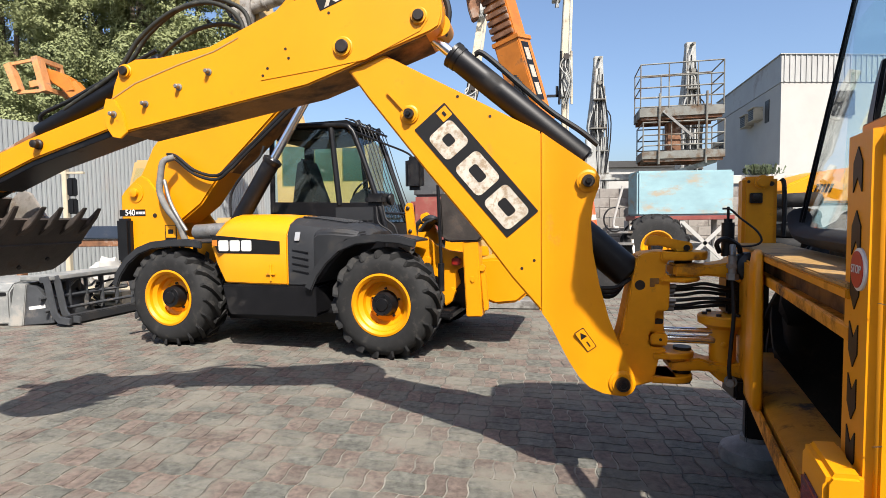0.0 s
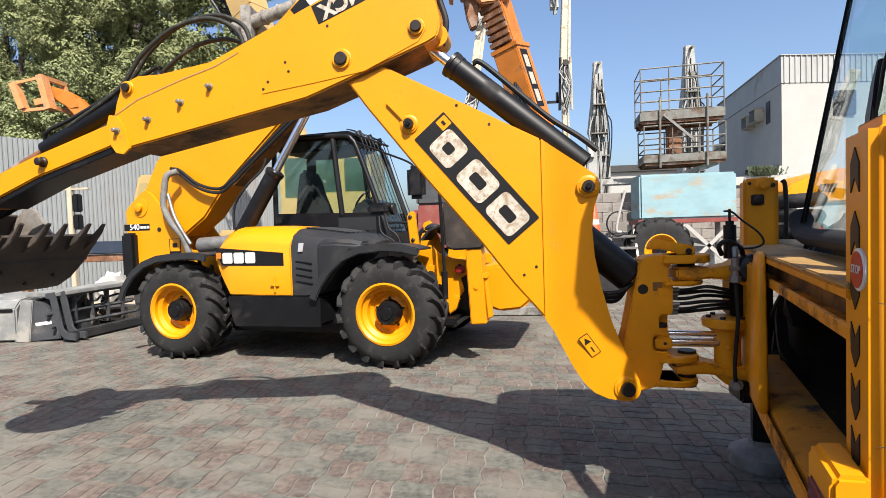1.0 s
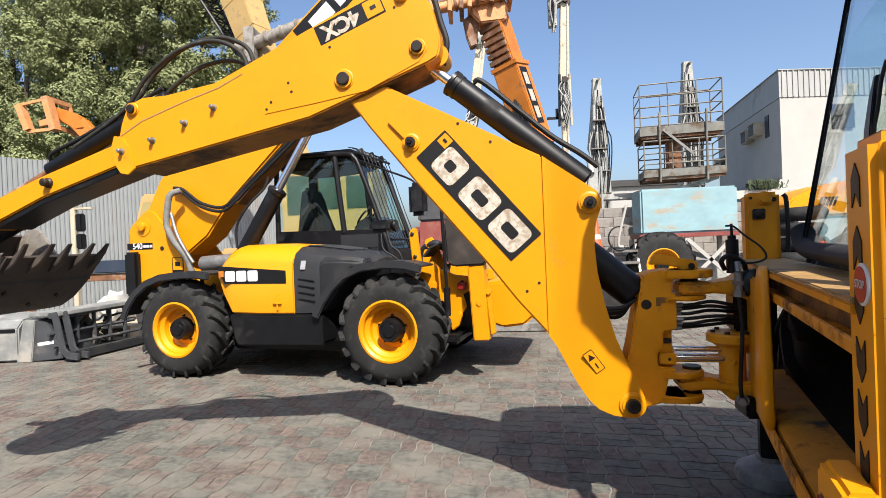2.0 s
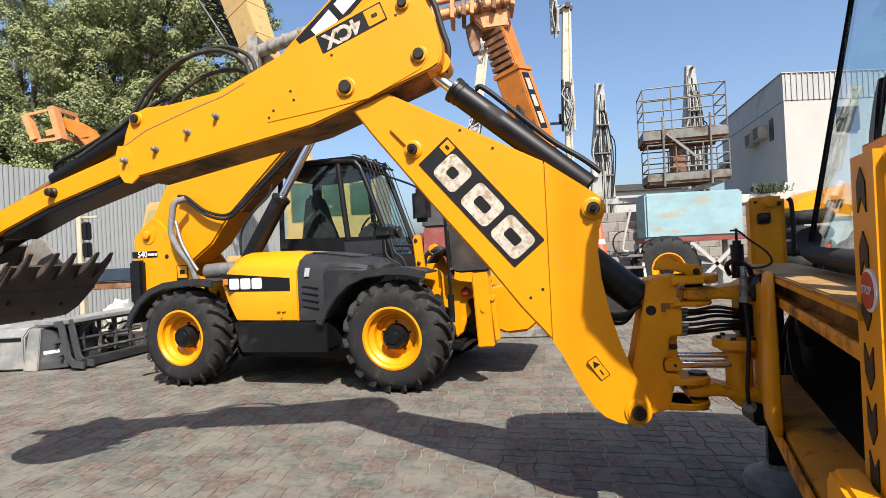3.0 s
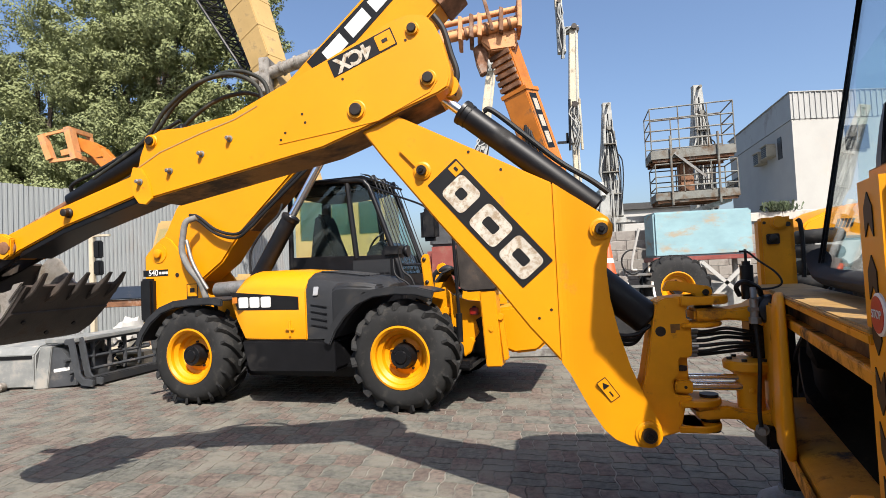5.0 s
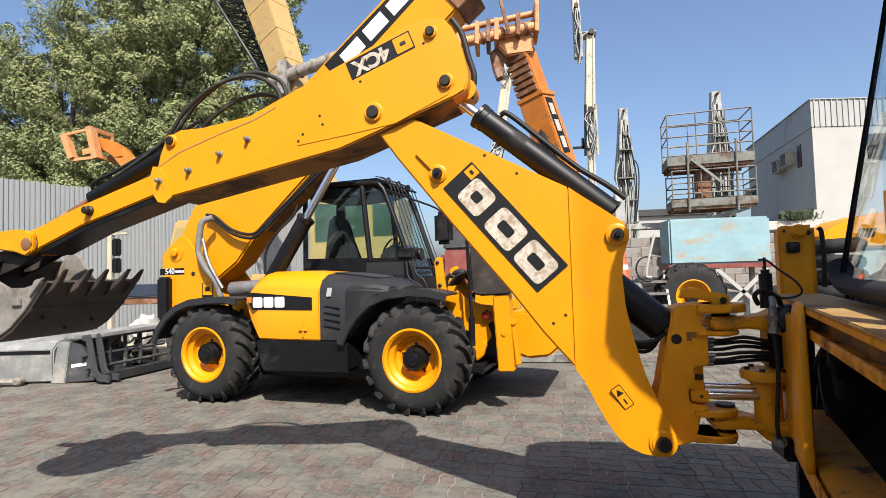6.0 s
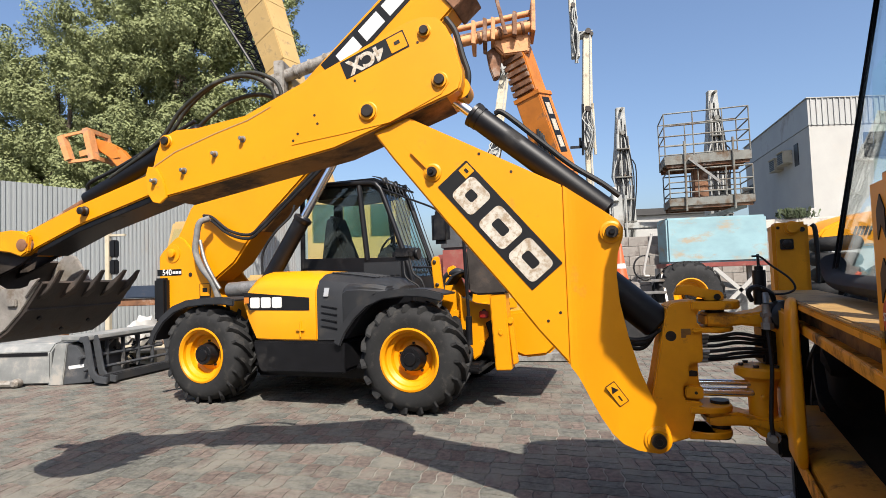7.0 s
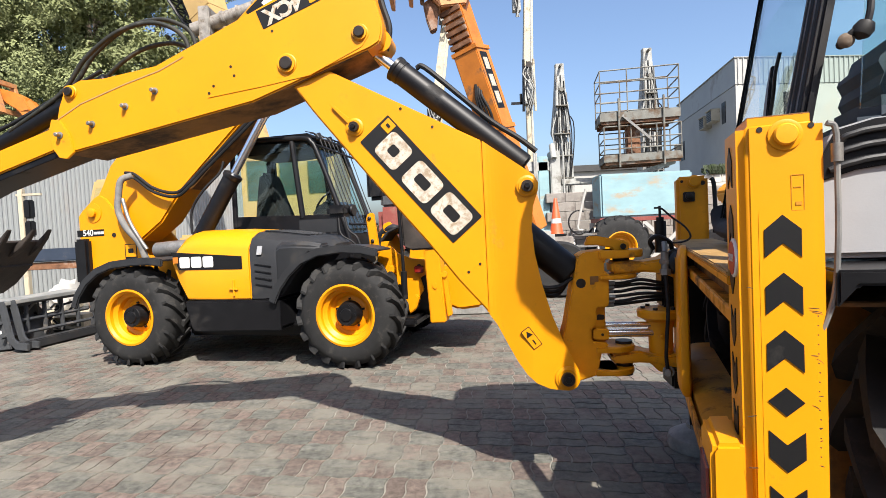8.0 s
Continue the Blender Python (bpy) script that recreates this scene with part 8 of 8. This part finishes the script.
part("sack", bm, WALL_WHITE, bag, "", Matrix.Translation((0, 0, 0.55)))
bm = grid()
for z in (0.05, 0.25):
    box(bm, -0.6, 0.6, -0.5, 0.5, z, z + 0.04, 0.004)
for x in (-0.55, 0, 0.55):
    box(bm, x - 0.05, x + 0.05, -0.5, 0.5, 0.09, 0.25)
part("pallet", bm, CREAM, bag)
tr = thing("trailer", pose(-7.6, 9.7, 0), "dark navy flat trailer with rusty underframe", "trailer")
bm = grid()
box(bm, -1.2, 1.4, 0, 1.8, 1.2, 1.44, 0.02)
part("bed", bm, BLUE_BEAM, tr)
bm = grid()
box(bm, -1.1, 1.38, 0.05, 0.2, 1.05, 1.19, 0.01)
box(bm, 1.2, 1.3, 0.05, 0.2, 0.0, 1.05)
box(bm, -1.0, -0.9, 0.05, 0.2, 0.0, 1.05)
part("underframe", bm, RUST, tr)
# kerb beyond the front handler
kerb = thing("kerb_block", pose(0.75, 8.6, 0, 0, 0, -6), "grey concrete kerb block lying on the paving", "kerb")
bm = grid()
box(bm, -0.5, 0.7, 0, 0.25, 0, 0.13, 0.02)
part("block", bm, CONCRETE, kerb)

# plain walls added out of view, behind and beside the camera, to block sky light
for nm, at, turn, length, high in (("wall_west", (0, -8.5, 0), 0, 34, 5.0), ("wall_north", (17.5, 3.0, 0), 90, 23, 3.4)):
    bm = grid()
    box(bm, -length / 2, length / 2, -0.12, 0.12, -0.01, high, 0.01)
    solid(nm, bm, ADDED_WALL, "added plain grey wall out of view, blocking sky light", "wall", pose(*at, 0, 0, turn), kind="structure")


# ---- block paving ----
MOD = 0.24
pave = tagged(thing("pavement", pose(0, 0, 0, 0, 0, -8), "dusty grey and red interlocking block paving", "pavement"), kind="structure")
bm = grid()
bmesh.ops.create_grid(bm, x_segments=24, y_segments=24, size=1)
for v in bm.verts:
    v.co = Vector((-1.2 + v.co.x * 10.8, 5.5 + v.co.y * 10.3, -0.0068))
bmesh.ops.delete(bm, geom=[f for f in bm.faces if abs(f.calc_center_median().x + 0.3) > 0.75 * max(f.calc_center_median().y, 0) + 6.4], context="FACES")
part("joint_sand", bm, SAND, pave, "pale sand in the joints", smooth=0)


def warp(x, y):
    """The wavy edge of the blocks: one wave to a block's length."""
    return x + 0.011 * math.sin(2 * math.pi * y / MOD), y + 0.011 * math.sin(2 * math.pi * x / MOD)


def paver(kind, half):
    """Outline of one block in its square: kind 0 lies along x, 1 along y; half 0 or 1."""
    g, h = 0.0036, MOD / 2
    x0, x1, y0, y1 = (0, MOD, half * h, half * h + h) if kind == 0 else (half * h, half * h + h, 0, MOD)
    out = []
    nx, ny = (6, 3) if kind == 0 else (3, 6)
    edge = [(x0 + (x1 - x0) * i / nx, y0) for i in range(nx)] + [(x1, y0 + (y1 - y0) * i / ny) for i in range(ny)] + \
           [(x1 - (x1 - x0) * i / nx, y1) for i in range(nx)] + [(x0, y1 - (y1 - y0) * i / ny) for i in range(ny)]
    cx, cy = (x0 + x1) / 2, (y0 + y1) / 2
    def inset(p, d):
        return (p[0] + (d if p[0] < cx - 1e-6 and abs(p[0] - x0) < 1e-6 else -d if abs(p[0] - x1) < 1e-6 else 0),
                p[1] + (d if abs(p[1] - y0) < 1e-6 else -d if abs(p[1] - y1) < 1e-6 else 0))
    top = [warp(*inset(p, g + 0.003)) for p in edge]
    low = [warp(*inset(p, g)) for p in edge]
    return top, low


def paver_mesh(kind, half, mat):
    top, low = paver(kind, half)
    n = len(top)
    verts = [(x, y, 0.0) for x, y in top] + [(x, y, -0.011) for x, y in low]
    faces = [list(range(n))] + [[j, i, n + i, n + j] for i, j in ((i, (i + 1) % n) for i in range(n))]
    me = bpy.data.meshes.new("paver")
    me.from_pydata(verts, [], faces)
    me.materials.append(mat)
    return me


PAVERS = {(k, h): paver_mesh(k, h, (PAVER_GREY, PAVER_RED)[k]) for k in (0, 1) for h in (0, 1)}
SHAPES = {(k, h): paver(k, h) for k in (0, 1) for h in (0, 1)}
fv, ff, fm = [], [], []
rnd = random.Random(12)
for i in range(-50, 40):
    for j in range(-20, 66):
        x, y = i * MOD, j * MOD
        if abs(x + 0.3) > 0.75 * max(y, 0) + 7:
            continue
        kind = (i + j) % 2
        if rnd.random() < 0.04:
            kind_mat = 1 - kind
        else:
            kind_mat = kind
        near_zone = -7 <= i <= 4 and 9 <= j <= 20
        for half in (0, 1):
            dz = rnd.uniform(-0.0022, 0.0012)
            if near_zone:
                part("paver", PAVERS[kind, half], None, pave, "", Matrix.Translation((x, y, dz)) @ pose(0, 0, 0, rnd.uniform(-0.25, 0.25), rnd.uniform(-0.25, 0.25), 0))
            else:
                top, low = SHAPES[kind, half]
                n, o = len(top), len(fv)
                fv += [(x + a, y + b, dz) for a, b in top] + [(x + a, y + b, -0.011) for a, b in low]
                ff.append(list(range(o, o + n)))
                ff += [[o + q, o + p, o + n + p, o + n + q] for p, q in ((p, (p + 1) % n) for p in range(n))]
                fm += [kind_mat] * (n + 1)
me = bpy.data.meshes.new("paver_field")
me.from_pydata(fv, [], ff)
me.materials.append(PAVER_GREY_FAR)
me.materials.append(PAVER_RED_FAR)
me.polygons.foreach_set("material_index", fm)
field = part("paver_field", me, None, pave)
tagged(field, kind="stuff")
